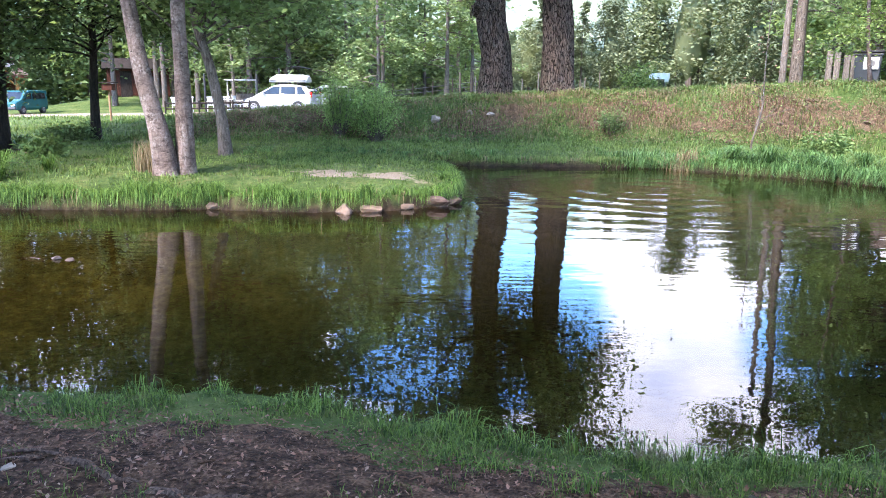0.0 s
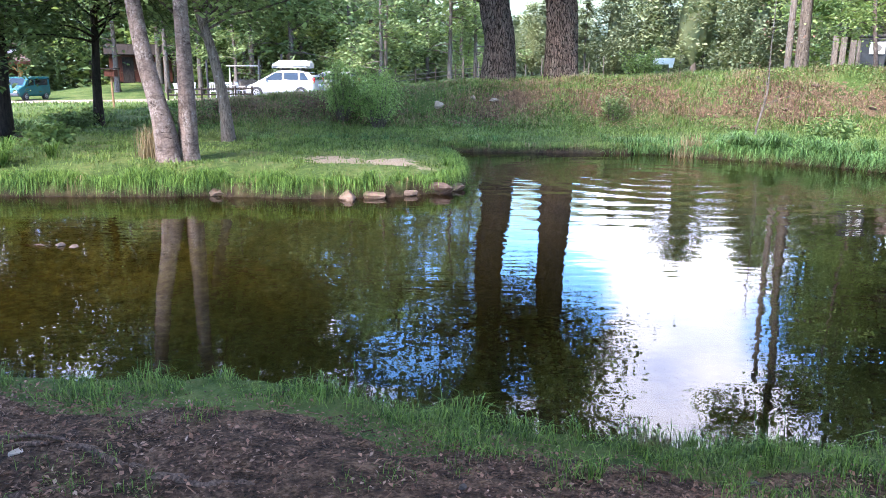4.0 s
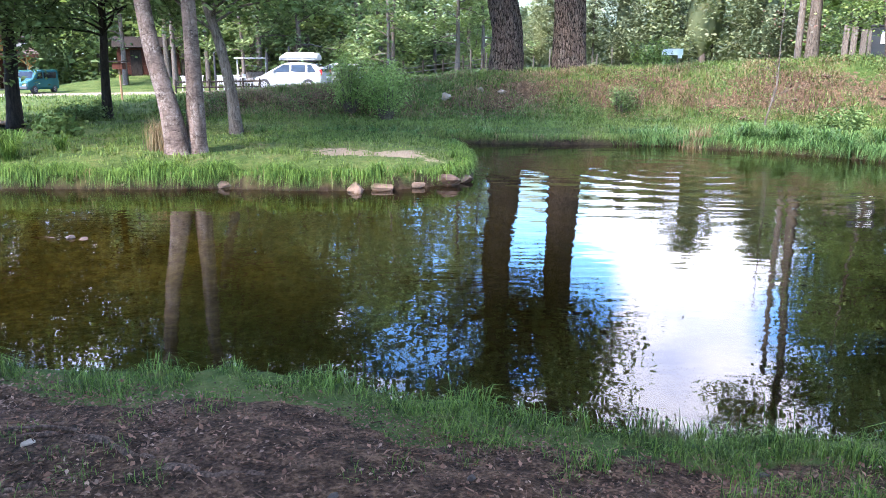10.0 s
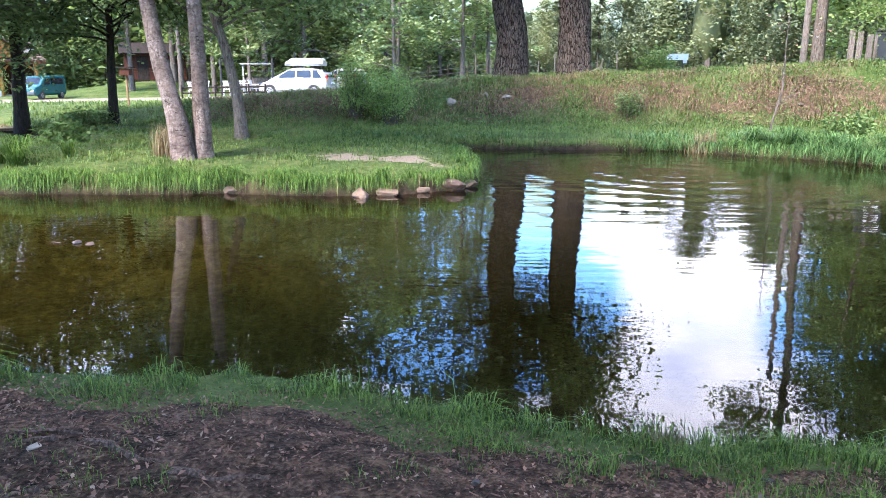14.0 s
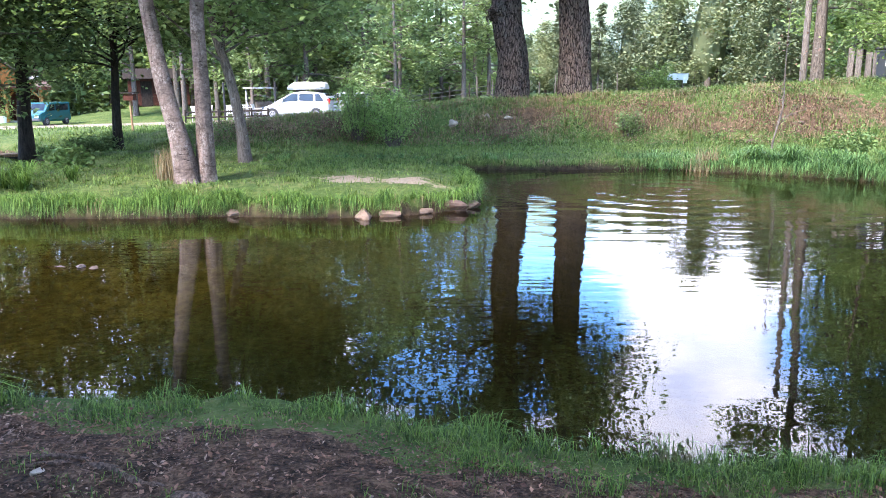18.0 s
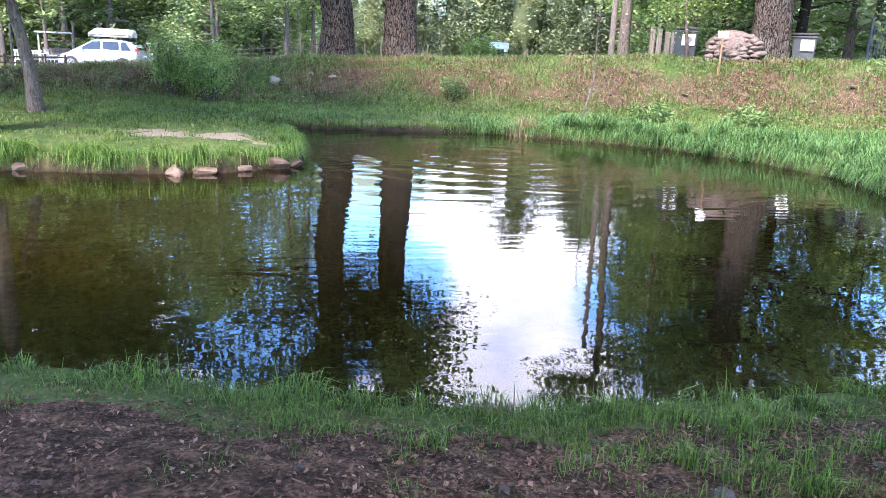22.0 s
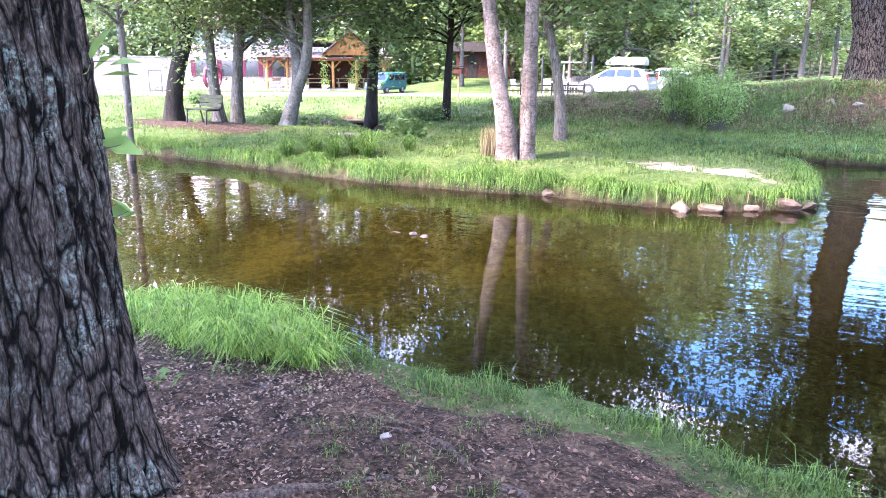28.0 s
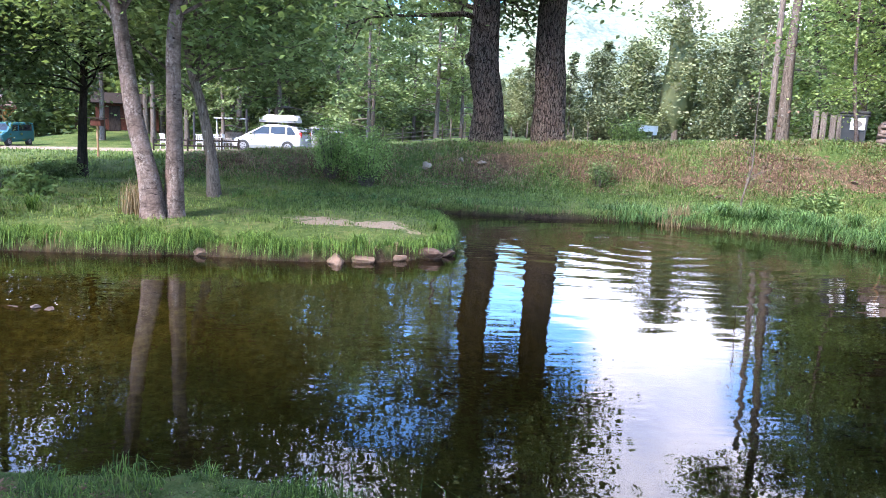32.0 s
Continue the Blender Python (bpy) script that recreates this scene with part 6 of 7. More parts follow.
def hatchback(label, at, rz, roof_box):
    """A small five-door hatchback; its nose points along +x."""
    c = thing("car", label, "car", at, rz, "parked cars")
    W = 0.83
    part("body", loft([section(-1.93, W - 0.12, 0.34, 0.95), section(-1.86, W - 0.03, 0.24, 1.0), section(-1.4, W, 0.2, 1.02), section(-0.2, W, 0.2, 0.98), section(0.7, W, 0.2, 0.94),
                       section(1.25, W - 0.02, 0.2, 0.84), section(1.7, W - 0.08, 0.22, 0.7), section(1.9, W - 0.24, 0.32, 0.56)], M["car_white"], "body"), c, "glossy white body")

    def hood(x, hw, z0, z1):
        return [(x, -hw, z0), (x, -hw + 0.1, (z0 + z1) / 2), (x, -hw + 0.2, z1 - 0.03), (x, -hw + 0.3, z1), (x, hw - 0.3, z1), (x, hw - 0.2, z1 - 0.03), (x, hw - 0.1, (z0 + z1) / 2), (x, hw, z0)]

    part("cabin", loft([hood(-1.9, 0.74, 0.95, 1.0), hood(-1.74, 0.77, 0.95, 1.25), hood(-1.5, 0.78, 0.95, 1.41), hood(-1.1, 0.8, 0.95, 1.5), hood(-0.4, 0.8, 0.95, 1.54), hood(0.05, 0.8, 0.94, 1.5), hood(0.42, 0.8, 0.93, 1.36), hood(1.28, 0.76, 0.84, 0.88)], M["car_white"], "cabin"), c)
    for s in (-1, 1):
        y0, y1 = s * 0.775, s * 0.66
        for x0, x1, xa, xb in ((-0.22, 0.84, -0.2, 0.16), (-1.08, -0.3, -1.04, -0.28), (-1.64, -1.18, -1.36, -1.12)):
            quad_panel("window", [(x0, y0 + s * 0.01, 1.0), (x1, y0 + s * 0.01, 0.98), (xb, y1 + s * 0.015, 1.4), (xa, y1 + s * 0.015, 1.41)], M["car_glass"], c)
        block("mirror", (0.62, s * 0.92, 1.0), (0.12, 0.16, 0.11), M["car_white"], c, 0.03)
        block("tail_light", (-1.86, s * 0.68, 0.98), (0.12, 0.13, 0.3), M["red_glass"], c, 0.02)
        block("headlight", (1.74, s * 0.6, 0.64), (0.2, 0.24, 0.13), M["car_glass"], c, 0.03)
        for x in (-1.22, 1.18):
            wheel(c, x, s * 0.85, 0.32)
        for x0, z0 in ((-0.4, 0.78), (0.55, 0.76)):
            block("door_handle", (x0, s * 0.838, z0), (0.18, 0.03, 0.035), M["car_white"], c, 0.008)
    quad_panel("windscreen", [(1.16, -0.62, 0.94), (1.16, 0.62, 0.94), (0.44, 0.52, 1.375), (0.44, -0.52, 1.375)], M["car_glass"], c)
    quad_panel("rear_window", [(-1.91, -0.58, 1.04), (-1.91, 0.58, 1.04), (-1.58, 0.5, 1.4), (-1.58, -0.5, 1.4)], M["car_glass"], c, 0.02)
    block("bumper", (-1.93, 0, 0.42), (0.12, 1.36, 0.22), M["car_white"], c, 0.04)
    block("number_plate", (-1.965, 0, 0.72), (0.02, 0.5, 0.11), M["white_paint"], c, 0.004)
    if roof_box:
        b = part("roof_box", loft([[(x, s * w, z) for s, w, z in ((-1, hw, 1.64), (-1, hw + 0.03, 1.75), (-1, hw - 0.08, 1.64 + h), (1, hw - 0.08, 1.64 + h), (1, hw + 0.03, 1.75), (1, hw, 1.64))]
                                   for x, hw, h in ((-1.55, 0.3, 0.28), (-1.4, 0.4, 0.4), (0.1, 0.42, 0.42), (0.5, 0.32, 0.2))], M["car_white"], "roof_box"), c, "white roof box")
        block("strap", (-0.5, 0, 1.75), (1.95, 0.9, 0.025), M["dark_plastic"], b, 0.005)
        for x in (-1.1, -0.1):
            block("roof_bar", (x, 0, 1.585), (0.06, 1.15, 0.09), M["black"], c, 0.01)
    return c


hatchback("white hatchback with a white roof box, parked behind the bank", (-8.95, 44.2, ground_z(-8.95, 44.2)), 168, True).scale = (1.13, 1.08, 1.04)
hatchback("second white hatchback parked behind the first", (-6.75, 47.9, ground_z(-6.75, 47.9)), 140, False)


def van(at, rz):
    c = thing("van", "teal van with a dark windscreen on the lane", "van", at, rz)
    part("body", loft([section(-2.0, 0.82, 0.35, 1.75), section(-1.9, 0.86, 0.3, 1.8), section(0.3, 0.86, 0.3, 1.8), section(0.8, 0.85, 0.3, 1.72), section(1.4, 0.83, 0.3, 1.12), section(1.95, 0.78, 0.32, 0.9), section(2.08, 0.66, 0.4, 0.8)], M["teal_paint"], "body"), c, "teal body")
    quad_panel("windscreen", [(1.36, -0.7, 1.16), (1.36, 0.7, 1.16), (0.85, 0.62, 1.68), (0.85, -0.62, 1.68)], M["car_glass"], c, 0.05)
    for s in (-1, 1):
        quad_panel("window", [(0.2, s * 0.875, 1.15), (1.0, s * 0.865, 1.12), (0.72, s * 0.85, 1.6), (0.2, s * 0.87, 1.6)], M["car_glass"], c, 0.02)
        quad_panel("window", [(-1.6, s * 0.875, 1.15), (0.05, s * 0.875, 1.15), (0.05, s * 0.87, 1.6), (-1.6, s * 0.87, 1.6)], M["car_glass"], c, 0.02)
        block("headlight", (2.06, s * 0.55, 0.7), (0.06, 0.26, 0.14), M["white_paint"], c, 0.02)
        for x in (-1.3, 1.3):
            wheel(c, x, s * 0.86, 0.31)
    block("bumper", (2.1, 0, 0.48), (0.12, 1.5, 0.18), M["dark_plastic"], c, 0.03)
    return c


van((-24.9, 45.6, ground_z(-24.9, 45.6)), -92).scale = (0.82, 0.86, 0.76)

# ---- bench on the shore ----
be = thing("bench", "weathered dark green wooden park bench with iron legs", "bench", (-15.2, 16.75, ground_z(-15.2, 16.75)), -14)
for i in range(4):
    block("seat_slat", (0, -0.2 + 0.12 * i, 0.42), (1.08, 0.1, 0.035), M["bench_wood"], be)
for i in range(3):
    block("back_slat", (0, 0.25 + 0.03 * i, 0.52 + 0.12 * i), (1.08, 0.03, 0.1), M["bench_wood"], be, 0.008, rotx(-12))
for x in (-0.46, 0.46):
    f = rod("leg", (x, -0.2, 0.41), (x, -0.26, 0), 0.022, M["black"], be)
    rod("leg", (x, 0.2, 0.44), (x, 0.3, 0), 0.022, M["black"], be)
    rod("back_support", (x, 0.2, 0.39), (x, 0.35, 0.8), 0.02, M["black"], be)
    rod("seat_bearer", (x, -0.24, 0.39), (x, 0.24, 0.39), 0.02, M["black"], be)

# ---- culvert by the stream ----
cu = thing("culvert", "small stone culvert with a dark opening over the stream", "culvert", (-13.3, 22.3, ground_z(-13.3, 22.3) - 0.2), 30)
block("side_wall", (-0.32, 0, 0.25), (0.18, 0.5, 0.5), M["concrete"], cu, 0.02)
block("side_wall", (0.32, 0, 0.25), (0.18, 0.5, 0.5), M["concrete"], cu, 0.02)
block("cover_slab", (0, 0, 0.55), (0.9, 0.6, 0.08), M["wood"], cu, 0.015)
# a solid black block stands in for the darkness inside
block("opening", (0, 0.1, 0.25), (0.46, 0.2, 0.48), M["black"], cu, 0.0)

# ---- board on the bank's far side, feeder, stakes ----
sg = thing("notice_board", "white board on two short legs behind the bank", "sign", (10.3, 34.6, ground_z(10.3, 34.6)), 10)
gz = 2.5 - ground_z(10.3, 34.6)
block("panel", (0, 0, gz), (1.05, 0.04, 0.28), M["white_paint"], sg)
block("cap", (0.38, 0, gz - 0.2), (0.2, 0.03, 0.16), M["white_paint"], sg)
for x in (-0.3, 0.3):
    rod("leg", (x, 0.03, -0.05), (x, 0.03, gz), 0.025, M["weathered"], sg)
fe = thing("bird_feeder", "wooden feeder box on a post in the meadow", "feeder", (-13.4, 31.2, ground_z(-13.4, 31.2)))
rod("post", (0, 0, -0.1), (0, 0, 1.3), 0.045, M["wood"], fe)
block("box", (0, 0, 1.42), (0.42, 0.36, 0.26), M["red_wood"], fe, 0.01)
block("roof", (0, 0, 1.6), (0.6, 0.5, 0.05), M["dark_bark"], fe, 0.01)
st = thing("tree_stake", "pale wooden stake on the meadow", "stake", (1.12, 33.0, ground_z(1.12, 33.0)))
rod("post", (0, 0, -0.1), (0, 0, 1.0), 0.035, M["grey_bark"], st)

# ---- wire fence along the woods ----
wf = thing("wire_fence", "dark post-and-wire fence along the woods", "fence", (-4.5, 41.8, 0))
for i in range(9):
    x = i * 1.1
    z0 = ground_z(-4.5 + x, 41.8)
    rod("post", (x, 0, z0 - 0.1), (x, 0, z0 + 0.85), 0.04, M["dark_bark"], wf, sides=7)
for k in range(3):
    rod("wire", (0, 0, ground_z(-4.5, 41.8) + 0.3 + 0.24 * k), (8.8, 0, ground_z(4.3, 41.8) + 0.3 + 0.24 * k), 0.02, M["black"], wf, sides=5)
pf = thing("post_fence", "row of thin pale posts on the far meadow", "fence", (2.5, 46, 0))
for i in range(9):
    x = i * 0.95
    z0 = ground_z(2.5 + x, 46)
    rod("post", (x, 0, z0 - 0.1), (x + 0.05 * math.sin(i * 2.1), 0, z0 + 1.0 + 0.25 * math.sin(i * 1.7)), 0.035, M["grey_bark"], pf, sides=6)

# ---- garden furniture by the car park ----
def plastic_chair(at, rz):
    c = thing("garden_chair", "white plastic garden chair on the meadow", "chair", at, rz, "white garden furniture")
    block("seat", (0, 0, 0.43), (0.5, 0.48, 0.04), M["garden_white"], c, 0.015)
    for i in range(4):
        block("back_slat", (-0.18 + 0.12 * i, 0.25, 0.68), (0.07, 0.03, 0.46), M["garden_white"], c, 0.01, rotx(-12))
    block("back_rail", (0, 0.3, 0.92), (0.5, 0.04, 0.07), M["garden_white"], c, 0.012)
    for x in (-0.22, 0.22):
        for y in (-0.2, 0.2):
            rod("leg", (x, y, 0.43), (x * 1.15, y * 1.15, 0), 0.025, M["garden_white"], c, sides=6)
        block("armrest", (x * 1.1, 0, 0.66), (0.05, 0.46, 0.03), M["garden_white"], c, 0.01)
    return c


for x, y, a in [(-13.6, 46.0, 20), (-12.9, 46.6, 200), (-12.0, 46.2, 80), (-15.2, 46.4, -30), (-16.0, 47.0, 150)]:
    plastic_chair((x, y, ground_z(x, y)), a)
tb = thing("garden_table", "white garden table on the meadow", "table", (-12.8, 45.9, ground_z(-12.8, 45.9)))
block("tabletop", (0, 0, 0.73), (1.3, 0.8, 0.04), M["garden_white"], tb, 0.015)
for x in (-0.55, 0.55):
    for y in (-0.3, 0.3):
        rod("leg", (x, y, 0.72), (x, y, 0), 0.03, M["garden_white"], tb, sides=6)
sw = thing("swing_frame", "white-framed garden swing with a canopy", "swing", (-12.6, 49.5, ground_z(-12.6, 49.5)), 10)
for x in (-0.9, 0.9):
    rod("leg", (x, -0.5, 0), (x, 0, 1.9), 0.035, M["garden_white"], sw, sides=7)
    rod("leg", (x, 0.5, 0), (x, 0, 1.9), 0.035, M["garden_white"], sw, sides=7)
block("canopy", (0, 0, 1.95), (2.1, 1.1, 0.08), M["garden_white"], sw, 0.02)
block("seat", (0, 0, 0.5), (1.5, 0.5, 0.1), M["garden_white"], sw, 0.03)
block("backrest", (0, 0.28, 0.8), (1.5, 0.08, 0.55), M["weathered"], sw, 0.03)

# ---- brown wooden hut ----
hu = thing("wooden_hut", "dark red-brown wooden hut at the edge of the woods", "hut", (-22.9, 58.8, ground_z(-22.9, 58.8) - 0.15), 22)
for s, nm in ((-1, 0), (1, 1)):
    for i in range(9):
        block("wall_board", (0, s * 1.2, 0.35 + 0.22 * i), (4.4, 0.05, 0.21), M["red_wood"], hu, 0.008)
for s in (-1, 1):
    block("end_wall", (s * 2.17, 0, 1.2), (0.05, 2.35, 2.2), M["red_wood"], hu, 0.008)
for s in (-1, 1):
    block("roof_slope", (0, s * 0.85, 2.62), (5.0, 2.0, 0.07), M["dark_bark"], hu, 0.01, rotx(-s * 24))
block("door", (-0.9, -1.24, 1.1), (0.8, 0.04, 1.9), M["dark_bark"], hu, 0.01)
block("window", (0.8, -1.24, 1.4), (0.8, 0.04, 0.6), M["car_glass"], hu, 0.01)

# ---- dark trailer rack and low rail by the car park ----
dr = thing("rail_fence", "low dark wooden rail fence by the car park", "fence", (-15.2, 42.6, 0))
for i in range(6):
    x = i * 0.95
    z0 = ground_z(-15.2 + x, 42.6)
    rod("post", (x, 0, z0 - 0.1), (x, 0, z0 + 0.75), 0.05, M["dark_bark"], dr, sides=7)
for k in (0.3, 0.6):
    rod("rail", (0, 0.06, ground_z(-15.2, 42.6) + k), (4.8, 0.06, ground_z(-10.4, 42.6) + k), 0.045, M["dark_bark"], dr, sides=6)
for x, y, h in ((-14.4, 47.5, 2.3), (-11.2, 47.8, 2.5), (-9.9, 48.4, 2.6)):
    po = thing("dark_post", "tall dark post beside the garden furniture", "post", (x, y, ground_z(x, y)), 0, "dark posts")
    rod("post", (0, 0, -0.1), (0, 0, h), 0.07, M["black"], po, sides=8)

# ---- guesthouse with veranda ----
HX0, HY0 = -33.8, 50.0
gh = thing("guesthouse", "stone guesthouse with an orange timber veranda and red woodwork", "house", (HX0, HY0, ground_z(HX0, HY0) - 0.05), 34)
# main block, its front along local x
block("wall", (-5.5, 3.2, 2.6), (9.0, 5.0, 5.2), M["wall_stones"], gh, 0.02, label="pale pinkish stone wall")
block("wall", (2.5, 4.4, 1.7), (7.0, 3.0, 3.4), M["plaster"], gh, 0.02, label="pinkish plastered wall")
for s in (-1, 1):
    block("roof_slope", (-5.5, 3.2 + s * 1.55, 6.3), (9.8, 3.9, 0.14), M["roof_tile"], gh, 0.02, rotx(-s * 38))
block("roof_slope", (2.6, 4.4, 3.55), (7.4, 3.6, 0.12), M["roof_tile"], gh, 0.02, rotx(-8))
# veranda
block("floor", (1.0, 0.9, 0.1), (10.0, 3.4, 0.2), M["concrete"], gh, 0.02)
for x in (-3.4, -1.9, 1.6, 3.4, 5.6):
    p_ = rod("post", (x, -0.6, 0.15), (x, -0.6, 2.35), 0.11, M["orange_wood"], gh, sides=8, label="orange timber post")
    for s in (-1, 1):
        part("brace", from_bm("brace", cyl(bmesh.new(), (x, -0.6, 1.7), (x + s * 0.6, -0.6, 2.32), 0.06, sides=6), M["orange_wood"]), p_)
block("beam", (1.1, -0.6, 2.4), (9.8, 0.16, 0.18), M["orange_wood"], gh, 0.01)
block("veranda_roof", (1.1, 0.9, 2.72), (10.4, 3.7, 0.1), M["roof_tile"], gh, 0.02, rotx(9))
block("fascia", (1.1, -0.98, 2.46), (10.4, 0.05, 0.2), M["red_wood"], gh, 0.01)
bm = bmesh.new()
vs = [bm.verts.new(p) for p in ((0.9, -0.3, 2.75), (5.1, -0.3, 2.75), (3.0, -0.3, 4.5))]
f_ = bm.faces.new(vs)
bmesh.ops.solidify(bm, geom=[f_], thickness=0.1)
part("gable", from_bm("gable", bm, M["orange_wood"]), gh, "orange timber gable")
for s in (-1, 1):
    block("gable_roof", (3.0 + s * 1.15, 1.2, 3.72), (2.95, 3.4, 0.09), M["roof_tile"], gh, 0.01, roty(s * 40))
block("back_wall", (2.6, 2.55, 1.3), (6.2, 0.12, 2.3), M["red_wood"], gh, 0.01)
for x, w in ((-8.4, 0.8), (-6.4, 0.9), (-4.6, 0.9), (-2.6, 0.9)):
    wn_ = block("window", (x, 0.68, 1.7), (w, 0.06, 1.2), M["car_glass"], gh, 0.01)
    for s in (-1, 1):
        part("shutter", from_bm("shutter", bm_box(bmesh.new(), x + s * (w / 2 + 0.2), 0.66, 1.7, 0.36, 0.05, 1.25, 0.01), M["magenta_wood"]), wn_, "red shutter")
    wn2 = block("window", (x, 0.68, 4.0), (w, 0.06, 1.1), M["car_glass"], gh, 0.01)
    part("sill", from_bm("sill", bm_box(bmesh.new(), x, 0.62, 3.4, w + 0.2, 0.12, 0.08, 0.01), M["plaster"]), wn2)
block("door", (-1.2, 2.46, 1.2), (1.0, 0.05, 2.0), M["magenta_wood"], gh, 0.01)
# a red wheel-like play frame and tubs in front
pw = thing("garden_mill", "red wooden mill wheel in front of the guesthouse", "mill", (-39.3, 44.9, ground_z(-39.3, 44.9) + 1.05), 92)
bm = bmesh.new()
for k in range(20):
    a = k * math.pi / 10
    bm_box(bm, 0.9 * math.cos(a), 0, 0.9 * math.sin(a), 0.12, 0.26, 0.31, 0.01, roty(-math.degrees(a)))
part("rim", from_bm("rim", bm, M["magenta_wood"]), pw)
for k in range(6):
    a = k * math.pi / 3
    rod("spoke", (0, 0, 0), (0.86 * math.cos(a), 0, 0.86 * math.sin(a)), 0.05, M["magenta_wood"], pw, sides=6)
rod("hub", (0, -0.3, 0), (0, 0.3, 0), 0.14, M["dark_bark"], pw)
rod("stand", (0, 0.35, 0.1), (0, 0.35, -1.1), 0.08, M["magenta_wood"], pw, sides=6)


def wood_table(at, rz):
    t = thing("veranda_table", "wooden table with benches on the veranda", "table", at, rz, "veranda tables")
    block("tabletop", (0, 0, 0.75), (1.4, 0.7, 0.05), M["wood"], t)
    for s in (-1, 1):
        block("bench_seat", (0, s * 0.65, 0.45), (1.4, 0.28, 0.05), M["wood"], t)
        block("table_leg", (s * 0.55, 0, 0.37), (0.08, 0.5, 0.74), M["wood"], t)
        block("bench_leg", (0.5, s * 0.65, 0.22), (0.06, 0.22, 0.44), M["wood"], t)
        block("bench_leg", (-0.5, s * 0.65, 0.22), (0.06, 0.22, 0.44), M["wood"], t)


def tub(at, flowers):
    t = thing("flower_tub", "white flower tub with green leaves by the veranda", "planter", at, 0, "flower tubs")
    part("pot", from_bm("pot", cyl(bmesh.new(), (0, 0, 0), (0, 0, 0.45), 0.24, 0.3, 14), M["white_paint"]), t)
    part("foliage", mesh_of("foliage", *leaves([(0, 0, 0.55), (0.1, 0, 0.75), (-0.1, 0.05, 0.7)], (0.16, 0.16, 0.16), 40, 0.12, rg, 0.8), flowers), t)


c34, s34 = math.cos(radians(34)), math.sin(radians(34))


def by_house(x, y):
    wx_, wy_ = HX0 + c34 * x - s34 * y, HY0 + s34 * x + c34 * y
    return wx_, wy_


for x, y, a in ((0.2, 0.9, 34), (2.6, 1.0, 34), (4.6, 0.9, 34), (-2.8, 0.8, 34)):
    px_, py_ = by_house(x, y)
    wood_table((px_, py_, ground_z(HX0, HY0) + 0.15), a)
for x, y in ((-4.4, -1.2), (-0.6, -1.3), (1.0, -1.3), (3.0, -1.2)):
    px_, py_ = by_house(x, y)
    tub((px_, py_, ground_z(px_, py_)), M["leaf_yellow"])
for x, y in ((0.9, -0.9), (3.4, -0.85)):
    px_, py_ = by_house(x, y)
    v_ = thing("climbing_plant", "green climbing plant on a veranda post", "plant", (px_, py_, ground_z(HX0, HY0)), 34, "climbers")
    part("foliage", mesh_of("foliage", *leaves([(0, 0, 0.3 * k) for k in range(1, 9)], (0.2, 0.2, 0.16), 40, 0.14, rg, 0.9), M["leaf_yellow"]), v_)

for x, y, a in ((-2.2, -1.5, 20), (-1.5, -1.6, 200), (-2.9, -1.7, 100)):
    px_, py_ = by_house(x, y)
    plastic_chair((px_, py_, ground_z(px_, py_)), a)
ib = thing("info_board", "pale upright information board on two legs beside the lane", "sign", (-38.9, 38.8, ground_z(-38.9, 38.8)), 40)
block("panel", (0, 0, 0.95), (0.75, 0.05, 1.0), M["garden_white"], ib, 0.01)
block("frame_top", (0, 0, 1.48), (0.85, 0.08, 0.07), M["weathered"], ib)
for x in (-0.39, 0.39):
    block("leg", (x, 0, 0.7), (0.07, 0.07, 1.5), M["weathered"], ib)

# a dry stone garden wall further along
gw = thing("garden_wall", "long pale dry-stone wall beside the guesthouse", "wall", (-46.5, 41.0, ground_z(-46.5, 41.0)), 50)
block("wall", (0, 0, 1.2), (16, 0.5, 2.4), M["wall_stones"], gw, 0.04)
block("coping", (0, 0, 2.45), (16.1, 0.62, 0.12), M["concrete"], gw, 0.03)

# ---- bins, stone oven, posts and fence on the bank's top ----
def bin_at(at, rz, label):
    b = thing("waste_bin", label, "bin", at, rz, "grey bins")
    b.scale = (1.22, 1.22, 1.05)
    bm = bmesh.new()
    r = bm_box(bm, 0, 0, 0.45, 0.62, 0.62, 0.86, 0.03)
    for v in bm.verts:
        k = 0.86 + 0.14 * v.co.z / 0.9
        v.co.x *= k
        v.co.y *= k
    part("body", from_bm("body", bm, M["dark_plastic"]), b, "dark grey plastic body")
    block("lid", (0, 0, 0.92), (0.7, 0.72, 0.07), M["black"], b, 0.02, rotx(-4))
    block("rim", (0, 0, 0.86), (0.67, 0.67, 0.05), M["dark_plastic"], b, 0.012)
    p = block("label_plate", (0.08, -0.325, 0.6), (0.34, 0.012, 0.34), M["white_paint"], b, 0.002, label="white sticker with a round grey mark")
    part("mark", from_bm("mark", cyl(bmesh.new(), (0.08, -0.336, 0.6), (0.08, -0.331, 0.6), 0.1, sides=16), M["concrete"]), p)
    for s in (-1, 1):
        rod("wheel", (s * 0.3, 0.27, 0.1), (s * 0.24, 0.27, 0.1), 0.1, M["rubber"], b, sides=14)
    return b


bin_at((13.55, 23.6, ground_z(13.55, 23.6)), -32, "dark grey bin with a white sticker beside wooden posts")
bin_at((17.6, 22.9, ground_z(17.6, 22.9)), -38, "dark grey bin with a white sticker behind a stout tree")

M["heap_stone"] = m_plain("heap_stone", (0.14, 0.105, 0.09), 0.9, 0, 0.5, 7, 0.6)
M["heap_fill"] = m_wall_stones("heap_fill", 2.0, (0.3, 0.26, 0.245))
ov = thing("stone_heap", "low dome of stacked flat brownish stones", "stone heap", (14.55, 22.4, ground_z(14.55, 22.4)), -33)
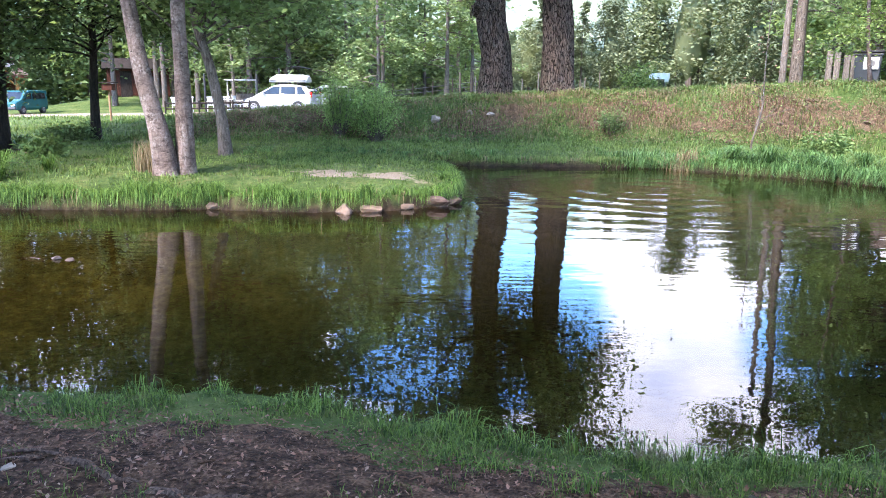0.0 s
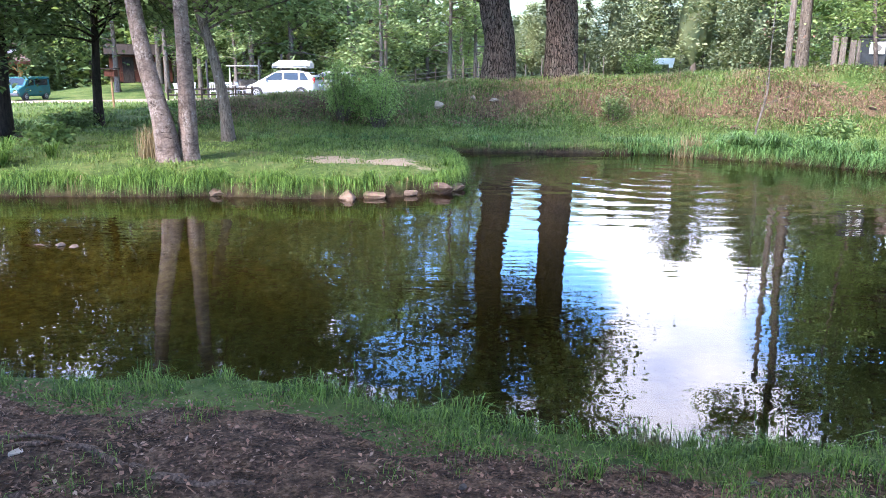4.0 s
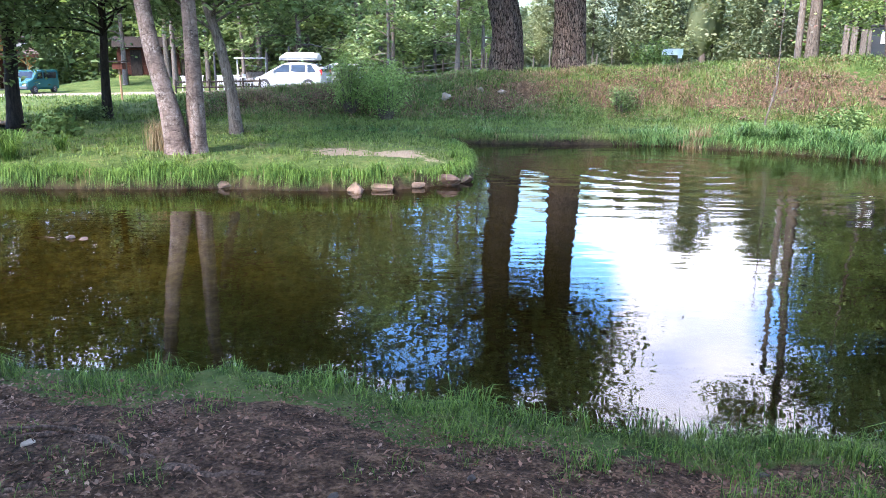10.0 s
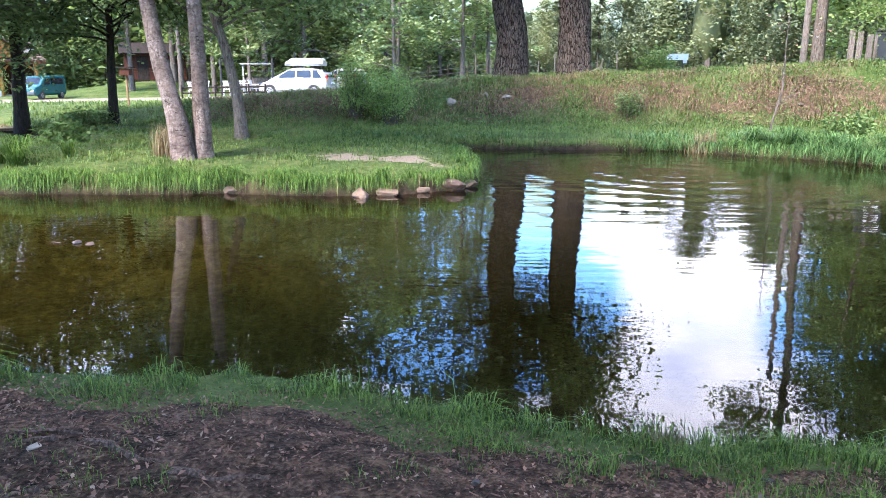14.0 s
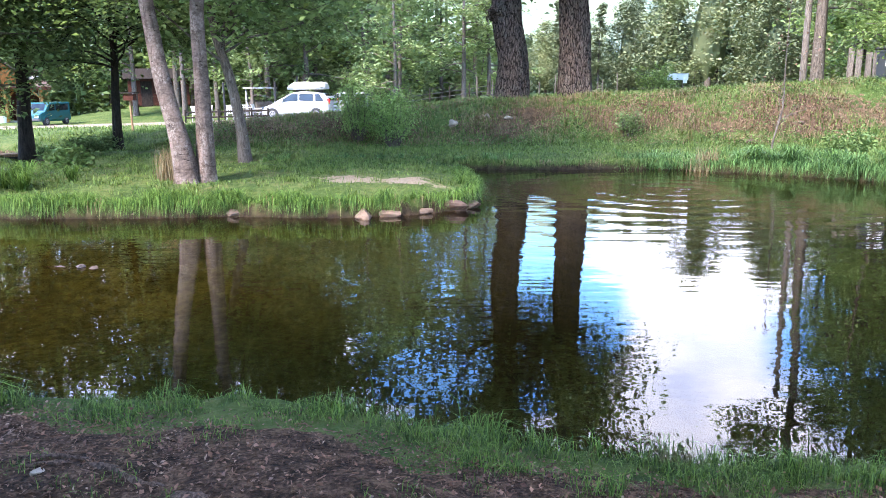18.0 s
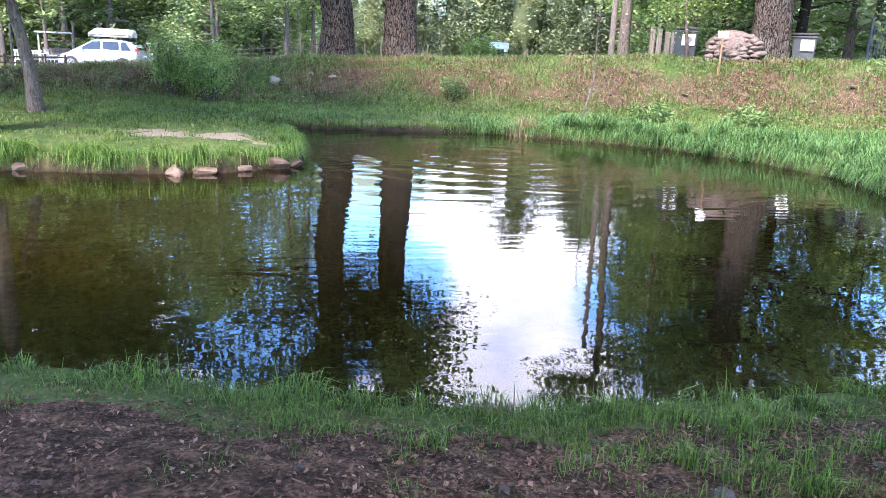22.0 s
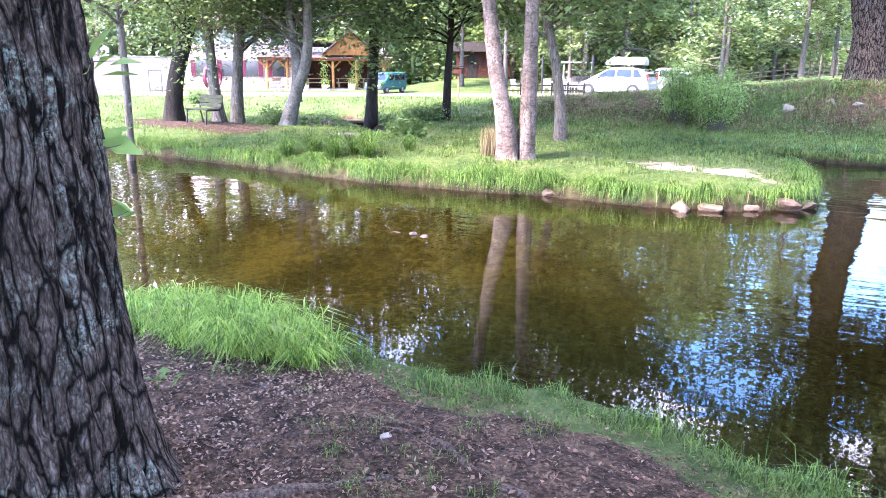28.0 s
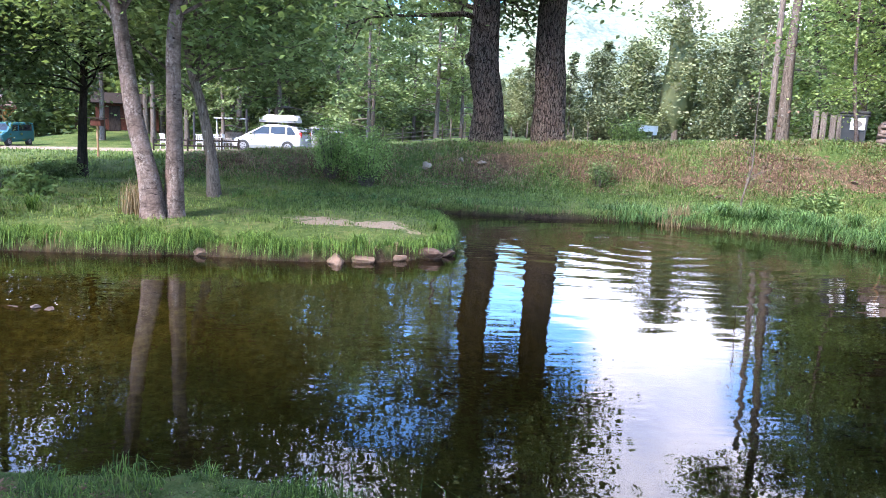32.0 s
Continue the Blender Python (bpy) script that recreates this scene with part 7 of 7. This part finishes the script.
r_ = np.random.default_rng(3)
for k in range(7):
    z_, hw = 0.06 + 0.12 * k, 0.78 * math.sqrt(max(0.12, 1 - (k / 7.6) ** 2.4))
    x_ = -hw
    while x_ < hw:
        w_ = r_.uniform(0.16, 0.42)
        for y_ in (-0.55 * hw / 0.78, 0.1):
            bm = bmesh.new()
            bmesh.ops.create_icosphere(bm, subdivisions=2, radius=1.0)
            sd_ = r_.uniform(0, 50)
            for v in bm.verts:
                g = v.co * (1 + 0.5 * noise.noise(v.co * 1.4 + Vector((sd_, 0, 0))))
                v.co = Vector((x_ + w_ / 2 + g.x * w_ * 0.6, y_ + g.y * 0.24, z_ + g.z * (0.06 + 0.05 * abs(math.sin(sd_ * 3))) + 0.03 * math.sin(sd_)))
            part("stone", from_bm("stone", bm, M["heap_stone"] if r_.uniform() < 0.7 else M["stone_soil"], True), ov)
        x_ += w_
bm = bmesh.new()
bmesh.ops.create_icosphere(bm, subdivisions=3, radius=1)
for v in bm.verts:
    k = 1 + 0.12 * noise.noise(v.co * 2.5)
    v.co = Vector((v.co.x * 0.84 * k, v.co.y * 0.62 * k - 0.12, 0.42 + max(v.co.z, -1.0) * 0.56 * k))
part("filling", from_bm("filling", bm, M["heap_fill"], True), ov)

ss = thing("stake_sign", "small white sign on a thin wooden stake", "sign", (13.6, 21.5, ground_z(13.6, 21.5)), -32)
rod("stake", (0, 0, -0.1), (0, 0, 1.15), 0.03, M["wood"], ss)
block("panel", (0, -0.035, 1.2), (0.3, 0.02, 0.2), M["white_paint"], ss, 0.004)

tree("birch", "thin leaning white-barked birch on the bank's top", (13.35, 23.0), [(0, 0, 0), (-0.1, 0, 0.7), (-0.25, 0, 1.6), (-0.4, 0, 3.2), (-0.5, 0, 6)], [0.07, 0.06, 0.055, 0.045, 0.01], M["pale_bark"], M["leaf_yellow"], 71,
     dict(first=0.42, count=14, reach=1.6, rise=0.4, leaf_n=26, leaf=0.12, clump=(0.3, 0.3, 0.25), limb_r=0.02, droop=0.3, twigs=2, taper=0.3), 9, 18, 0.2)

pl = thing("timber_posts", "weathered upright timber posts beside a bin", "posts", (14.3, 26.4, ground_z(14.3, 26.4)), -25)
for i, (x, h) in enumerate(((-0.45, 1.2), (-0.2, 1.15), (0.1, 1.05), (0.32, 1.1))):
    block("post", (x, 0, h / 2), (0.19, 0.14, h), M["weathered"], pl, 0.015)
up = thing("utility_pole", "pale grey wooden utility pole", "pole", (13.9, 30.1, ground_z(13.9, 30.1)))
rod("pole", (0, 0, -0.2), (0, 0, 9), 0.13, M["weathered"], up, 0.1, 12)
tall = dict(first=0.5, count=26, reach=3.4, rise=0.4, leaf_n=30, leaf=0.22, clump=(0.5, 0.5, 0.35), limb_r=0.06, droop=0.3, twigs=3, taper=0.4)
tree("tall_tree", "tall tree with a straight pale trunk behind the bank", (14.4, 30.0), [(0, 0, 0), (0, 0, 4), (0.2, 0, 9), (0.1, 0, 14), (0.2, 0, 19)], [0.22, 0.18, 0.16, 0.12, 0.04], M["grey_bark"], M["leaf_mid"], 72, tall, 12, 26, 0.25)
tree("tall_tree", "tall slim tree behind timber posts", (17.6, 30.2), [(0, 0, 0), (0.05, 0, 4), (-0.2, 0, 9), (0, 0, 16)], [0.22, 0.18, 0.14, 0.04], M["grey_bark"], M["leaf_mid"], 73, dict(tall, first=0.18, count=34), 12, 26, 0.25)
tree("tall_tree", "leafy tree behind the grey bins", (20.5, 27.0), [(0, 0, 0), (0.05, 0, 4), (-0.2, 0, 9), (0, 0, 15)], [0.22, 0.18, 0.14, 0.04], M["dark_bark"], M["leaf_mid"], 74, dict(tall, first=0.15, count=36, reach=4), 12, 26, 0.25)

M["fence_grey"] = m_plain("fence_grey", (0.11, 0.11, 0.12), 0.5, 0.3, 0.2, 6, 0.05)
mf = thing("metal_fence", "grey metal bar fence panels on a low sill", "fence", (20.6, 23.4, 0), 0)
ex_, ey_ = 4.6, -4.7
for i in range(65):
    f = i / 64
    x, y = ex_ * f, ey_ * f
    z0 = max(ground_z(20.6 + x, 23.4 + y), 2.2)
    if i % 16 == 0:
        rod("post", (x, y, z0 - 0.1), (x, y, z0 + 1.65), 0.05, M["dark_plastic"], mf, sides=8)
    else:
        rod("bar", (x, y, z0 + 0.2), (x, y, z0 + 1.5), 0.016, M["fence_grey"], mf, sides=6)
for k in (0.2, 1.5):
    rod("rail", (0, 0, ground_z(20.6, 23.4) + k), (ex_, ey_, ground_z(20.6 + ex_, 23.4 + ey_) + k), 0.028, M["fence_grey"], mf, sides=6)

# ---- saplings and bushes ----
def sapling(name, label, at, keys, rad, seed, crown, mat):
    return tree(name, label, at, keys, rad, M["grey_bark"], mat, seed, crown, 8, 18, 0.3)


sapling("sapling", "thin bare sapling with a few dry leaves on the bank", (8.45, 19.7), [(0, 0, 0), (0.02, 0, 0.35), (0.2, 0, 1.2), (0.18, 0, 2.4), (0.2, 0, 4.6)], [0.035, 0.024, 0.02, 0.014, 0.005], 81,
        dict(first=0.3, count=13, reach=1.25, rise=0.9, leaf_n=1, leaf=0.09, clump=(0.2, 0.2, 0.2), limb_r=0.012, droop=0.0, twigs=2, taper=0.5), M["litter"])
sapling("sapling", "young leafy sapling with a thin dark stem", (14.3, 14.3), [(0, 0, 0), (0, 0, 0.8), (0.02, 0, 1.6), (0, 0, 2.5)], [0.03, 0.026, 0.018, 0.006], 82,
        dict(first=0.5, count=15, reach=1.15, rise=0.35, leaf_n=10, leaf=0.12, clump=(0.16, 0.16, 0.08), limb_r=0.01, droop=0.1, twigs=1, taper=0.3), M["leaf_mid"])


def bush(name, label, x, y, rx, rz, n, seed, mat, leaf=0.11):
    r = np.random.default_rng(seed)
    b = thing(name, label, "bush", (x, y, ground_z(x, y)), 0, "bushes on the bank")
    stems, cl = [], []
    for k in range(n):
        a, t = r.uniform(0, 6.28), r.uniform(0.05, 1.0)
        q, tb_ = limb((0.15 * math.cos(a), 0.15 * math.sin(a), 0), (t * rx * math.cos(a), t * rx * math.sin(a), rz), rz * r.uniform(0.75, 1.1) * (1.1 - 0.35 * t), 0.012, r, 0.25, 6, 4, 0.3)
        stems.append(tb_)
        cl += [q[2], q[3], q[4], q[5]]
    part("stemwork", mesh_of("stemwork", *join(stems), M["grey_bark"]), b)["kind"] = "stuff"
    part("foliage", mesh_of("foliage", *leaves(cl, (0.14, 0.14, 0.12), 22, leaf, r, 0.9, 2.2), mat), b)


bush("bush", "feathery light green bush on the bank", -2.85, 22.75, 0.42, 1.65, 74, 91, M["bush"], 0.08)
bush("bush", "feathery light green bush on the bank", -1.75, 22.2, 0.5, 1.55, 80, 92, M["bush"], 0.08)
bush("bush", "low green shrub on the slope", -10.6, 22.4, 0.35, 0.45, 10, 93, M["leaf_mid"])
bush("bush", "dark green shrub beside the stream", -11.0, 21.8, 0.35, 0.35, 10, 94, M["leaf_mid"])
bush("bush", "leafy weed clump on the bank", 5.3, 22.6, 0.3, 0.75, 12, 96, M["leaf_mid"], 0.09)
bush("bush", "leafy weed clump by the shore", 12.3, 17.6, 0.7, 0.5, 16, 97, M["weed"], 0.12)
bush("bush", "light green shrub on the bank's top", 7.3, 27.0, 0.6, 0.9, 14, 98, M["leaf_yellow"], 0.12)
bush("bush", "leafy plant with pale flowers by the shore", 9.6, 18.2, 0.8, 0.5, 18, 100, M["weed"], 0.12)
bush("bush", "low leafy shrub on the meadow before the lane", -24.6, 27.2, 0.9, 0.6, 26, 101, M["leaf_mid"], 0.14)
bush("bush", "low dark shrub beside the slim trees", -14.0, 18.6, 0.4, 0.4, 16, 102, M["leaf_mid"], 0.1)
bush("bush", "leafy weed with broad leaves beside a rock", -8.5, 16.35, 0.35, 0.28, 14, 103, M["weed"], 0.16)
